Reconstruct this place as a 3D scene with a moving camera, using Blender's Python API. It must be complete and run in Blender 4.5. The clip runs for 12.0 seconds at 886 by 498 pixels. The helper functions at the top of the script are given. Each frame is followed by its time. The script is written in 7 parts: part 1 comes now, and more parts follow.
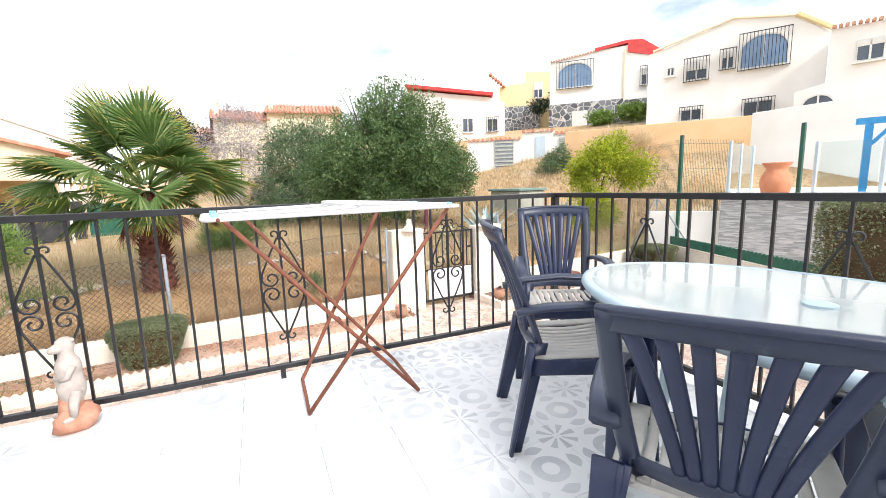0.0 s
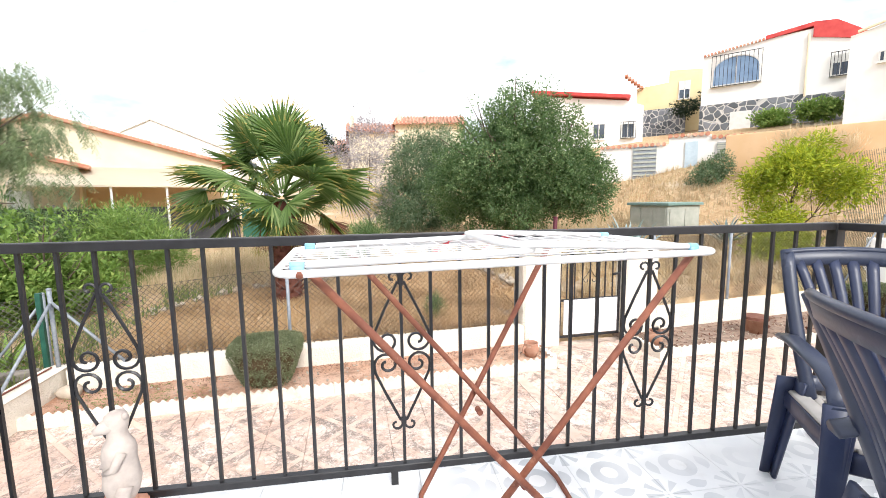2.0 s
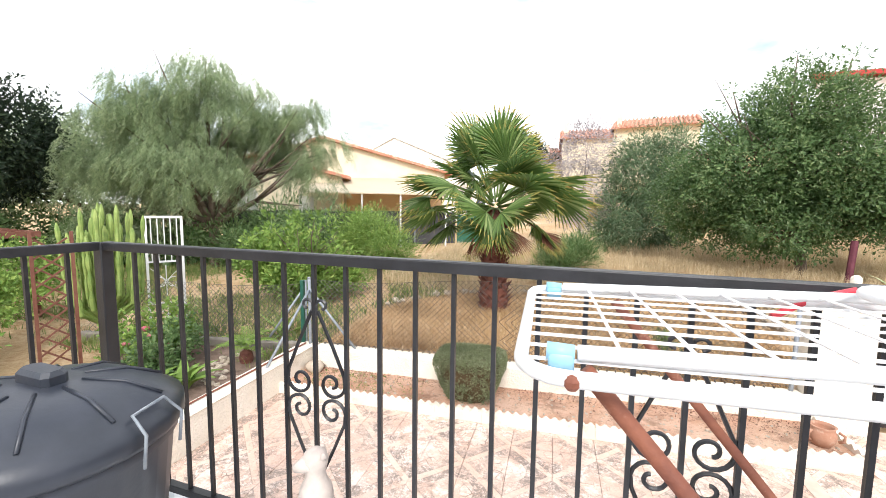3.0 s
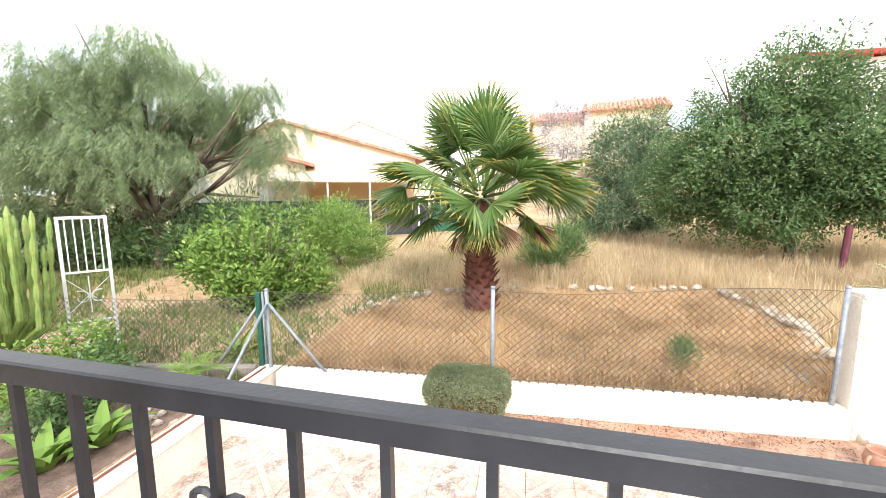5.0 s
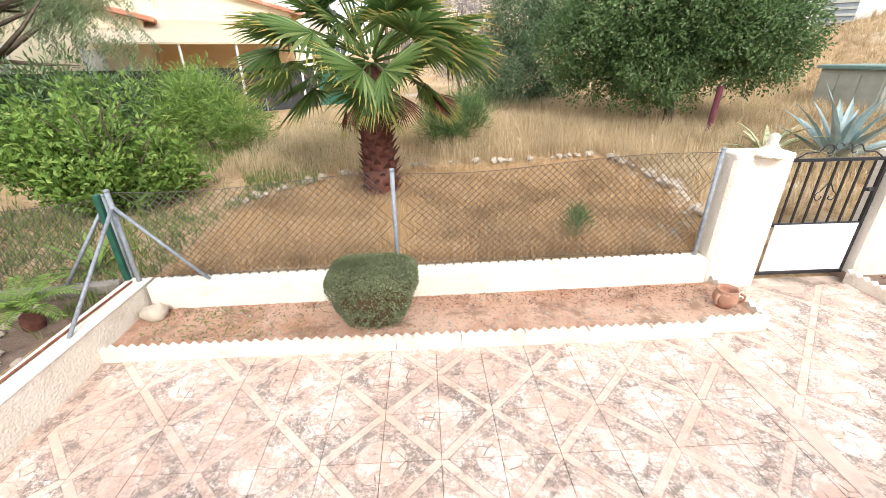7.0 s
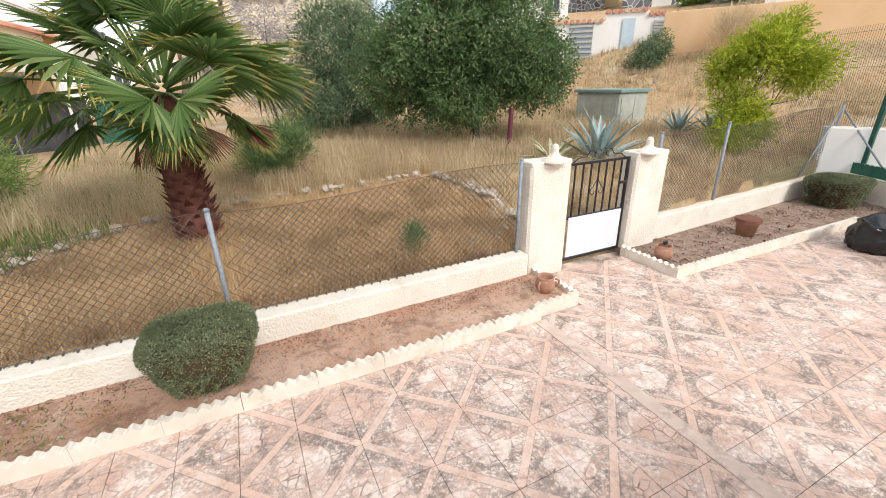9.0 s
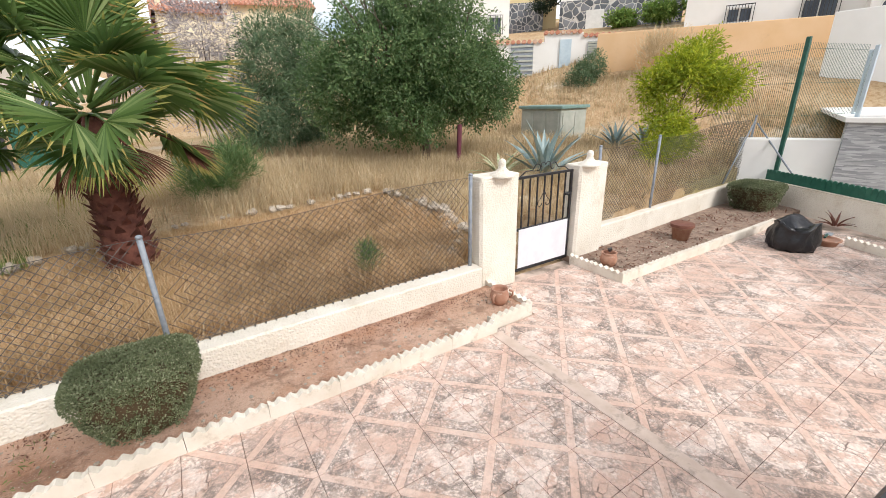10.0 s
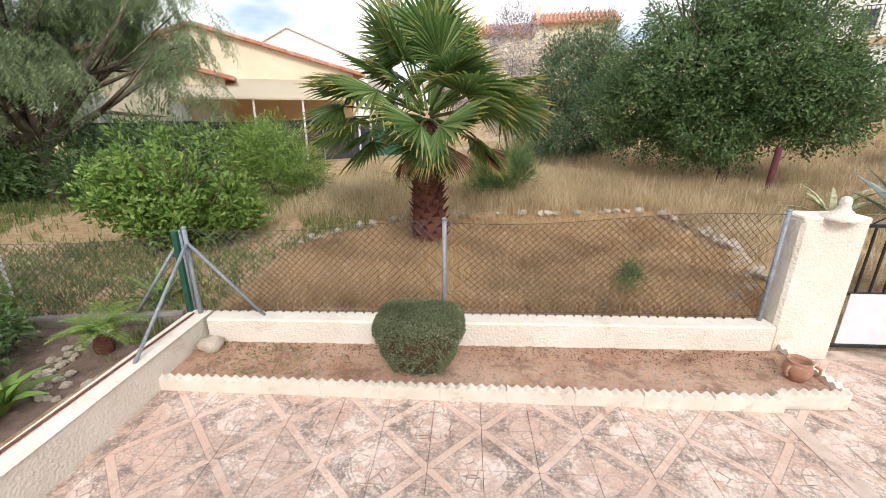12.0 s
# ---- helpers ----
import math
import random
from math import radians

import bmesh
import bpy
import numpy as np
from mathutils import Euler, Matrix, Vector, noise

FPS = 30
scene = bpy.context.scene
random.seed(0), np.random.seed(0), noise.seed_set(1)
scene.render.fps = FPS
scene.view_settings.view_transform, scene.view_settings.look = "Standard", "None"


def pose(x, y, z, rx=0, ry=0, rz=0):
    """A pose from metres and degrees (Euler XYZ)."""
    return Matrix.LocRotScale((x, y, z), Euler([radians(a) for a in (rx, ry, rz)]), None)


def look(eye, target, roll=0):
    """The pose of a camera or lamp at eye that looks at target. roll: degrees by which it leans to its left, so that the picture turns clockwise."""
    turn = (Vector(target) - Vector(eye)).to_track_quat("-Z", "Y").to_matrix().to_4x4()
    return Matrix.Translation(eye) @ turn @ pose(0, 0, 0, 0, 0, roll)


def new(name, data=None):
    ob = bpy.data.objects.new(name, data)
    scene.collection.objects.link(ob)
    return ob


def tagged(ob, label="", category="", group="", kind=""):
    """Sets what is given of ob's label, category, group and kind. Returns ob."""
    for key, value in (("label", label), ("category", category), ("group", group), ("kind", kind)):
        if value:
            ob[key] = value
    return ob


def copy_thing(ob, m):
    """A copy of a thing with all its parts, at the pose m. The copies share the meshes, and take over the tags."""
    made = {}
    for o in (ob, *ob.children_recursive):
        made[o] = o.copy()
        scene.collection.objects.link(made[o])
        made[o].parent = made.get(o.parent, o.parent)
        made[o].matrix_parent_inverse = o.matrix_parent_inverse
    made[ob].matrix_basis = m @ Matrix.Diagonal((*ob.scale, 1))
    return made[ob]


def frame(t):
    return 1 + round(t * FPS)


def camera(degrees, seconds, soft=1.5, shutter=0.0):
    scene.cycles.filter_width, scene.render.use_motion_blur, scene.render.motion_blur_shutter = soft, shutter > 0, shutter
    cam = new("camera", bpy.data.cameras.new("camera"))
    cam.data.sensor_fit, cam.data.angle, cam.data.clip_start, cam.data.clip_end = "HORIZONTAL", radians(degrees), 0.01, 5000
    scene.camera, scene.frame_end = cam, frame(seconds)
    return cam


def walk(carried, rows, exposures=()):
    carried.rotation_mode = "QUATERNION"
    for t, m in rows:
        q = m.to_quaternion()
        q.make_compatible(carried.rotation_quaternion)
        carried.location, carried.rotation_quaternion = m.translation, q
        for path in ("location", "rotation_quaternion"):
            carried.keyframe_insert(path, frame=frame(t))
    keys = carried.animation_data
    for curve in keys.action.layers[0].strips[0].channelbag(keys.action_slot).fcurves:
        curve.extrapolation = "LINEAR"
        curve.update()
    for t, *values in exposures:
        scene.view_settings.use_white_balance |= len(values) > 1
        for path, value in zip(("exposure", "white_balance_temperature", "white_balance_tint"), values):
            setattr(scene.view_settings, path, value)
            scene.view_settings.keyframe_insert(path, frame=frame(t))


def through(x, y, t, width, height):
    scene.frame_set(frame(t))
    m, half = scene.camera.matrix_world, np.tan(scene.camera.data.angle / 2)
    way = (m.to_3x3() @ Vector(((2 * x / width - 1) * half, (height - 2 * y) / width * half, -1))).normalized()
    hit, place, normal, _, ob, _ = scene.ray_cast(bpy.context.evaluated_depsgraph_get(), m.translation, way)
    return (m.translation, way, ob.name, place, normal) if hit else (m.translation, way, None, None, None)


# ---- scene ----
cam = camera(94.0, 12.0, 0.9)
PATH = [
    (0, look((0.574, 0.111, 1.153), (1.378, 1.918, 0.856), -1.8)),
    (0.5, look((0.586, 0.345, 1.177), (1.276, 2.201, 0.895), -1.5)),
    (1, look((0.611, 0.569, 1.199), (1.170, 2.472, 0.938), -1.2)),
    (1.5, look((0.624, 0.842, 1.211), (1.049, 2.781, 0.969), -1.0)),
    (2, look((0.615, 1.102, 1.216), (0.902, 3.067, 0.975), -0.8)),
    (2.5, look((0.561, 1.408, 1.250), (0.373, 3.388, 1.043), 0.2)),
    (3, look((0.430, 1.621, 1.237), (-0.230, 3.499, 1.038), 0.7)),
    (3.2, look((0.347, 1.716, 1.248), (-0.426, 3.550, 1.052), 0.7)),
    (5, look((-0.005, 2.358, 1.323), (-0.520, 4.272, 1.055), -0.3)),
    (5.5, look((-0.038, 2.609, 1.331), (-0.363, 4.535, 0.902), -0.6)),
    (6, look((-0.024, 2.717, 1.343), (-0.232, 4.599, 0.698), -0.6)),
    (6.5, look((-0.007, 2.737, 1.313), (-0.143, 4.565, 0.512), -0.7)),
    (6.7, look((-0.009, 2.737, 1.307), (-0.119, 4.547, 0.463), -0.8)),
    (8.3, look((-0.021, 2.749, 1.287), (0.363, 4.546, 0.461), -0.8)),
    (8.5, look((-0.010, 2.749, 1.288), (0.461, 4.538, 0.483), -0.8)),
    (9, look((0.028, 2.749, 1.292), (0.703, 4.492, 0.537), -1.2)),
    (9.5, look((0.056, 2.749, 1.299), (0.878, 4.439, 0.584), -1.5)),
    (10, look((0.058, 2.749, 1.299), (0.937, 4.422, 0.609), -1.5)),
    (10.5, look((0.054, 2.749, 1.299), (0.876, 4.454, 0.622), -1.3)),
    (11, look((0.013, 2.749, 1.306), (0.627, 4.527, 0.634), -1.0)),
    (11.5, look((-0.042, 2.719, 1.291), (0.210, 4.594, 0.643), -0.5)),
    (12, look((-0.106, 2.697, 1.317), (-0.351, 4.581, 0.692), -0.0)),
]
EXPOSURE = [(0.0, 1.15), (3.2, 1.2), (5.0, 1.58), (6.7, 1.28), (8.3, 0.74), (12.0, 0.64)]
walk(cam, PATH, EXPOSURE)

# ---- world and sun ----
world = bpy.data.worlds.new("world")
scene.world = world
world.use_nodes = True
wt = world.node_tree
wn, wl = wt.nodes, wt.links
bg = wn["Background"]
sky = wn.new("ShaderNodeTexSky")
sky.sky_type = "NISHITA"
sky.sun_disc = False
sky.sun_elevation, sky.sun_rotation = radians(48), radians(150)
sky.air_density, sky.dust_density, sky.ozone_density = 1.0, 2.0, 1.0
wcoord = wn.new("ShaderNodeTexCoord")
wmap = wn.new("ShaderNodeMapping")
wmap.inputs["Scale"].default_value = (2.2, 2.2, 6.0)
wnoise = wn.new("ShaderNodeTexNoise")
wnoise.inputs["Scale"].default_value, wnoise.inputs["Detail"].default_value = 1.5, 8
wramp = wn.new("ShaderNodeValToRGB")
wramp.color_ramp.elements[0].position, wramp.color_ramp.elements[1].position = 0.30, 0.55
wmix = wn.new("ShaderNodeMix")
wmix.data_type = "RGBA"
wmix.inputs["B"].default_value = (9.3, 9.4, 9.6, 1)
wl.new(wcoord.outputs["Generated"], wmap.inputs["Vector"])
wl.new(wmap.outputs["Vector"], wnoise.inputs["Vector"])
wl.new(wnoise.outputs["Fac"], wramp.inputs["Fac"])
wl.new(wramp.outputs["Color"], wmix.inputs["Factor"])
wl.new(sky.outputs["Color"], wmix.inputs["A"])
wl.new(wmix.outputs["Result"], bg.inputs["Color"])
bg.inputs["Strength"].default_value = 0.105

sun_data = bpy.data.lights.new("sun", "SUN")
sun_data.energy, sun_data.angle, sun_data.color = 1.5, radians(16), (1.0, 0.97, 0.93)
sun = new("sun", sun_data)
sun.matrix_world = look((4, -12, 12), (0, 3, 0))

# ---- helpers for meshes and materials ----
R = random.Random(7)
YARD = Matrix.Translation((2.2, 5.67, 0)) @ Matrix.Rotation(radians(4.2), 4, "Z")
PATIO = -0.9


class Geo:
    """Collects vertices and faces of one mesh."""

    def __init__(self):
        self.v, self.f, self.m = [], [], []

    def add(self, verts, faces, slot=0):
        n = len(self.v)
        self.v.extend(tuple(p) for p in verts)
        self.f.extend(tuple(i + n for i in f) for f in faces)
        self.m.extend([slot] * len(faces))
        return self

    def box(self, x0, x1, y0, y1, z0, z1, c=0.0, slot=0, turn=None):
        """A box; c cuts its upright and top edges."""
        if c <= 0:
            vs = [(x, y, z) for z in (z0, z1) for x, y in ((x0, y0), (x1, y0), (x1, y1), (x0, y1))]
            fs = [(3, 2, 1, 0), (4, 5, 6, 7), (0, 1, 5, 4), (1, 2, 6, 5), (2, 3, 7, 6), (3, 0, 4, 7)]
        else:
            def ring(i, z):
                a, b, e, d = x0 + i, x1 - i, y0 + i, y1 - i
                return [(a + c, e, z), (b - c, e, z), (b, e + c, z), (b, d - c, z), (b - c, d, z), (a + c, d, z), (a, d - c, z), (a, e + c, z)]
            vs = ring(0, z0) + ring(0, z1 - c) + ring(c * 0.6, z1)
            fs = [tuple(range(7, -1, -1)), tuple(range(16, 24))]
            for k in (0, 8):
                fs += [(k + i, k + (i + 1) % 8, k + 8 + (i + 1) % 8, k + 8 + i) for i in range(8)]
        if turn is not None:
            vs = [turn @ Vector(p) for p in vs]
        return self.add(vs, fs, slot)

    def tube(self, pts, r, n=6, closed=False, slot=0, caps=True, flat=1.0):
        """A tube along points; r is a number or one for each point; flat squeezes it upright."""
        pts = [Vector(p) for p in pts]
        k = len(pts)
        rs = r if isinstance(r, (list, tuple)) else [r] * k
        vs, up = [], None
        for i, p in enumerate(pts):
            a = pts[i - 1] if (i or closed) else p
            b = pts[(i + 1) % k] if (i < k - 1 or closed) else p
            d = (b - a)
            if d.length < 1e-9:
                d = Vector((0, 0, 1))
            d.normalize()
            if up is None:
                up = Vector((0, 0, 1)) if abs(d.z) < 0.9 else Vector((1, 0, 0))
            side = d.cross(up)
            if side.length < 1e-6:
                side = d.orthogonal()
            side.normalize()
            up = side.cross(d).normalized()
            for j in range(n):
                w = 2 * math.pi * (j + 0.5) / n
                vs.append(p + side * (math.cos(w) * rs[i]) + up * (math.sin(w) * rs[i] * flat))
        fs = []
        for i in range(k if closed else k - 1):
            o, q = i * n, ((i + 1) % k) * n
            fs += [(o + j, o + (j + 1) % n, q + (j + 1) % n, q + j) for j in range(n)]
        if caps and not closed:
            fs += [tuple(range(n - 1, -1, -1)), tuple((k - 1) * n + j for j in range(n))]
        return self.add(vs, fs, slot)

    def lathe(self, prof, n=20, at=(0, 0, 0), slot=0, sx=1.0, sy=1.0):
        vs = [(at[0] + r * sx * math.cos(2 * math.pi * j / n), at[1] + r * sy * math.sin(2 * math.pi * j / n), at[2] + z) for r, z in prof for j in range(n)]
        fs = [(i * n + j, i * n + (j + 1) % n, (i + 1) * n + (j + 1) % n, (i + 1) * n + j) for i in range(len(prof) - 1) for j in range(n)]
        fs += [tuple(range(n - 1, -1, -1)), tuple((len(prof) - 1) * n + j for j in range(n))]
        return self.add(vs, fs, slot)

    def prism(self, poly, z0, z1, m=None, slot=0):
        """A polygon in x, y (counter-clockwise) pulled up from z0 to z1, then moved by m."""
        n = len(poly)
        vs = [(x, y, z0) for x, y in poly] + [(x, y, z1) for x, y in poly]
        if m is not None:
            vs = [m @ Vector(p) for p in vs]
        fs = [tuple(range(n - 1, -1, -1)), tuple(range(n, 2 * n))] + [(i, (i + 1) % n, n + (i + 1) % n, n + i) for i in range(n)]
        return self.add(vs, fs, slot)

    def ball(self, c, r, n=10, rough=0.0, slot=0, seed=0.0):
        """A lumpy ball; r holds its three half axes."""
        vs, fs, k = [], [], n // 2 + 1
        for i in range(k + 1):
            a = math.pi * i / k
            for j in range(n):
                b = 2 * math.pi * j / n
                d = Vector((math.sin(a) * math.cos(b), math.sin(a) * math.sin(b), math.cos(a)))
                s = 1 + rough * noise.noise(d * 1.7 + Vector((seed, seed * 2, c[0])))
                vs.append((c[0] + d.x * r[0] * s, c[1] + d.y * r[1] * s, c[2] + d.z * r[2] * s))
        for i in range(k):
            fs += [(i * n + j, (i + 1) * n + j, (i + 1) * n + (j + 1) % n, i * n + (j + 1) % n) for j in range(n)]
        return self.add(vs, fs, slot)

    def mesh(self, name, mats, smooth=False):
        me = bpy.data.meshes.new(name)
        me.from_pydata(self.v, [], self.f)
        for m in (mats if isinstance(mats, (list, tuple)) else [mats]):
            me.materials.append(m)
        if any(self.m):
            me.polygons.foreach_set("material_index", self.m)
        if smooth:
            me.polygons.foreach_set("use_smooth", [True] * len(me.polygons))
        me.validate()
        me.update()
        return me


def part(name, geo, material, parent=None, label="", smooth=False):
    """Links one mesh under a thing or a part."""
    ob = new(name, geo if isinstance(geo, bpy.types.Mesh) else geo.mesh(name, material, smooth))
    if parent is not None:
        ob.parent = parent
    return tagged(ob, label=label) if label else ob


def thing(name, label, category, m=None, group="", kind=""):
    """An Empty at a thing's base, which parents its parts."""
    ob = new(name)
    ob.empty_display_size = 0.1
    if m is not None:
        ob.matrix_basis = m
    return tagged(ob, label, category, group, kind)


def solid(name, geo, material, label, category, m=None, group="", kind="", smooth=False):
    """A thing of one mesh."""
    ob = part(name, geo, material, None, "", smooth)
    if m is not None:
        ob.matrix_basis = m
    return tagged(ob, label, category, group, kind)


class Nodes:
    """Short names for shader nodes."""

    def __init__(self, name):
        self.mat = bpy.data.materials.new(name)
        self.mat.use_nodes = True
        self.t = self.mat.node_tree
        self.b = self.t.nodes["Principled BSDF"]
        self.out = self.t.nodes["Material Output"]
        self.co = self.t.nodes.new("ShaderNodeTexCoord").outputs["Object"]

    def link(self, a, b):
        self.t.links.new(a, b)

    def put(self, sock, x):
        if isinstance(x, bpy.types.NodeSocket):
            self.link(x, sock)
        elif isinstance(x, (tuple, list)):
            sock.default_value = (*x, 1) if len(x) == 3 and sock.type == "RGBA" else x
        else:
            sock.default_value = x

    def math(self, op, a, b=0.0, c=0.0):
        n = self.t.nodes.new("ShaderNodeMath")
        n.operation = op
        for s, x in zip(n.inputs, (a, b, c)):
            self.put(s, x)
        return n.outputs[0]

    def noise(self, scale, detail=5, vec=None, rough=0.55, dist=0.0):
        n = self.t.nodes.new("ShaderNodeTexNoise")
        n.inputs["Scale"].default_value, n.inputs["Detail"].default_value = scale, detail
        n.inputs["Roughness"].default_value, n.inputs["Distortion"].default_value = rough, dist
        self.link(vec if vec is not None else self.co, n.inputs["Vector"])
        return n.outputs["Fac"]

    def voronoi(self, scale, feature="DISTANCE_TO_EDGE", vec=None, rand=1.0, out="Distance"):
        n = self.t.nodes.new("ShaderNodeTexVoronoi")
        n.feature = feature
        n.inputs["Scale"].default_value, n.inputs["Randomness"].default_value = scale, rand
        self.link(vec if vec is not None else self.co, n.inputs["Vector"])
        return n.outputs[out]

    def wave(self, scale, axis="Z", dist=1.0, detail=3):
        n = self.t.nodes.new("ShaderNodeTexWave")
        n.bands_direction = axis
        n.inputs["Scale"].default_value, n.inputs["Distortion"].default_value, n.inputs["Detail"].default_value = scale, dist, detail
        self.link(self.co, n.inputs["Vector"])
        return n.outputs["Fac"]

    def step(self, x, a, b):
        """0 below a, 1 above b."""
        n = self.t.nodes.new("ShaderNodeMapRange")
        n.inputs["From Min"].default_value, n.inputs["From Max"].default_value = a, b
        self.put(n.inputs["Value"], x)
        return n.outputs["Result"]

    def mix(self, f, a, b, kind="MIX"):
        n = self.t.nodes.new("ShaderNodeMix")
        n.data_type, n.blend_type = "RGBA", kind
        self.put(n.inputs["Factor"], f)
        self.put(n.inputs["A"], a)
        self.put(n.inputs["B"], b)
        return n.outputs["Result"]

    def xyz(self, vec=None):
        n = self.t.nodes.new("ShaderNodeSeparateXYZ")
        self.link(vec if vec is not None else self.co, n.inputs[0])
        return n.outputs

    def random(self):
        return self.t.nodes.new("ShaderNodeObjectInfo").outputs["Random"]

    def island(self):
        return self.t.nodes.new("ShaderNodeNewGeometry").outputs["Random Per Island"]

    def place(self):
        return self.t.nodes.new("ShaderNodeNewGeometry").outputs["Position"]

    def bump(self, h, strength=0.3, depth=0.01):
        n = self.t.nodes.new("ShaderNodeBump")
        n.inputs["Strength"].default_value, n.inputs["Distance"].default_value = strength, depth
        self.put(n.inputs["Height"], h)
        self.link(n.outputs[0], self.b.inputs["Normal"])

    def done(self, colour, rough=0.6, metal=0.0, spec=0.5, through=0.0):
        self.put(self.b.inputs["Base Color"], colour)
        self.put(self.b.inputs["Roughness"], rough)
        self.put(self.b.inputs["Metallic"], metal)
        self.b.inputs["Specular IOR Level"].default_value = spec
        if through > 0:
            tr = self.t.nodes.new("ShaderNodeBsdfTranslucent")
            self.put(tr.inputs["Color"], colour)
            mx = self.t.nodes.new("ShaderNodeMixShader")
            mx.inputs[0].default_value = through
            self.link(self.b.outputs[0], mx.inputs[1])
            self.link(tr.outputs[0], mx.inputs[2])
            self.link(mx.outputs[0], self.out.inputs["Surface"])
        return self.mat


def plain(name, c1, c2, rough=0.6, scale=6.0, metal=0.0, bump=0.15, fine=60.0, depth=0.004, spec=0.5, stain=None, vary=0.0):
    """A surface that varies at two scales, with fine relief."""
    k = Nodes(name)
    colour = k.mix(k.step(k.noise(scale, 6), 0.35, 0.65), c1, c2)
    if stain:
        colour = k.mix(k.step(k.noise(stain[0], 8, rough=0.7), stain[1], stain[1] + 0.15), colour, stain[2])
    if vary:
        colour = k.mix(k.math("MULTIPLY", k.random(), vary), colour, tuple(v * 0.35 for v in c1))
    k.bump(k.noise(fine, 4), bump, depth)
    return k.done(colour, k.step(k.noise(scale * 3, 3), 0.0, 1.0) if rough is None else rough, metal, spec)


def leafy(name, c1, c2, c3, rough=0.55, through=0.3):
    """Leaves: each one with a tone of its own."""
    k = Nodes(name)
    w = k.island()
    colour = k.mix(k.step(w, 0.0, 0.6), c1, c2)
    colour = k.mix(k.step(w, 0.72, 1.0), colour, c3)
    colour = k.mix(k.step(k.noise(1.3, 3), 0.45, 0.75), colour, tuple(v * 0.75 for v in c1))
    return k.done(colour, rough, 0.0, 0.3, through)


# ---- materials ----
def terrace_tile_material():
    """White glazed tile with a pale grey printed pattern of rings and rosettes."""
    k = Nodes("patterned_tile")
    x, y, _ = k.xyz()
    ax, ay = k.math("ABSOLUTE", x), k.math("ABSOLUTE", y)
    r = k.math("SQRT", k.math("ADD", k.math("MULTIPLY", x, x), k.math("MULTIPLY", y, y)))
    ring = k.math("LESS_THAN", k.math("ABSOLUTE", k.math("SUBTRACT", r, 0.058)), 0.021)
    qx, qy = k.math("SUBTRACT", 0.165, ax), k.math("SUBTRACT", 0.165, ay)
    rc = k.math("SQRT", k.math("ADD", k.math("MULTIPLY", qx, qx), k.math("MULTIPLY", qy, qy)))
    an = k.math("ARCTAN2", qy, qx)
    star = k.math("MULTIPLY", k.math("GREATER_THAN", k.math("COSINE", k.math("MULTIPLY", an, 8.0)), 0.1), k.math("LESS_THAN", rc, 0.092))
    star = k.math("MULTIPLY", star, k.math("GREATER_THAN", rc, 0.018))
    ap = k.math("ARCTAN2", y, x)
    petal = k.math("LESS_THAN", k.math("ABSOLUTE", k.math("SUBTRACT", r, 0.125)), k.math("MULTIPLY", 0.026, k.math("COSINE", k.math("MULTIPLY", ap, 4.0))))
    grey = k.math("MAXIMUM", k.math("MAXIMUM", ring, star), petal)
    grey = k.math("MULTIPLY", grey, k.step(k.noise(1.1, 5, k.place()), 0.38, 0.62))
    white = k.mix(k.step(k.noise(3, 6, k.place()), 0.3, 0.7), (0.70, 0.71, 0.73), (0.80, 0.80, 0.80))
    colour = k.mix(k.math("MULTIPLY", grey, 0.8), white, (0.43, 0.45, 0.48))
    dirt = k.step(k.noise(1.7, 9, k.place(), 0.75), 0.60, 0.78)
    colour = k.mix(k.math("MULTIPLY", dirt, 0.35), colour, (0.36, 0.32, 0.27))
    k.bump(k.noise(40, 3), 0.05, 0.002)
    return k.done(colour, 0.42, 0.0, 0.5)


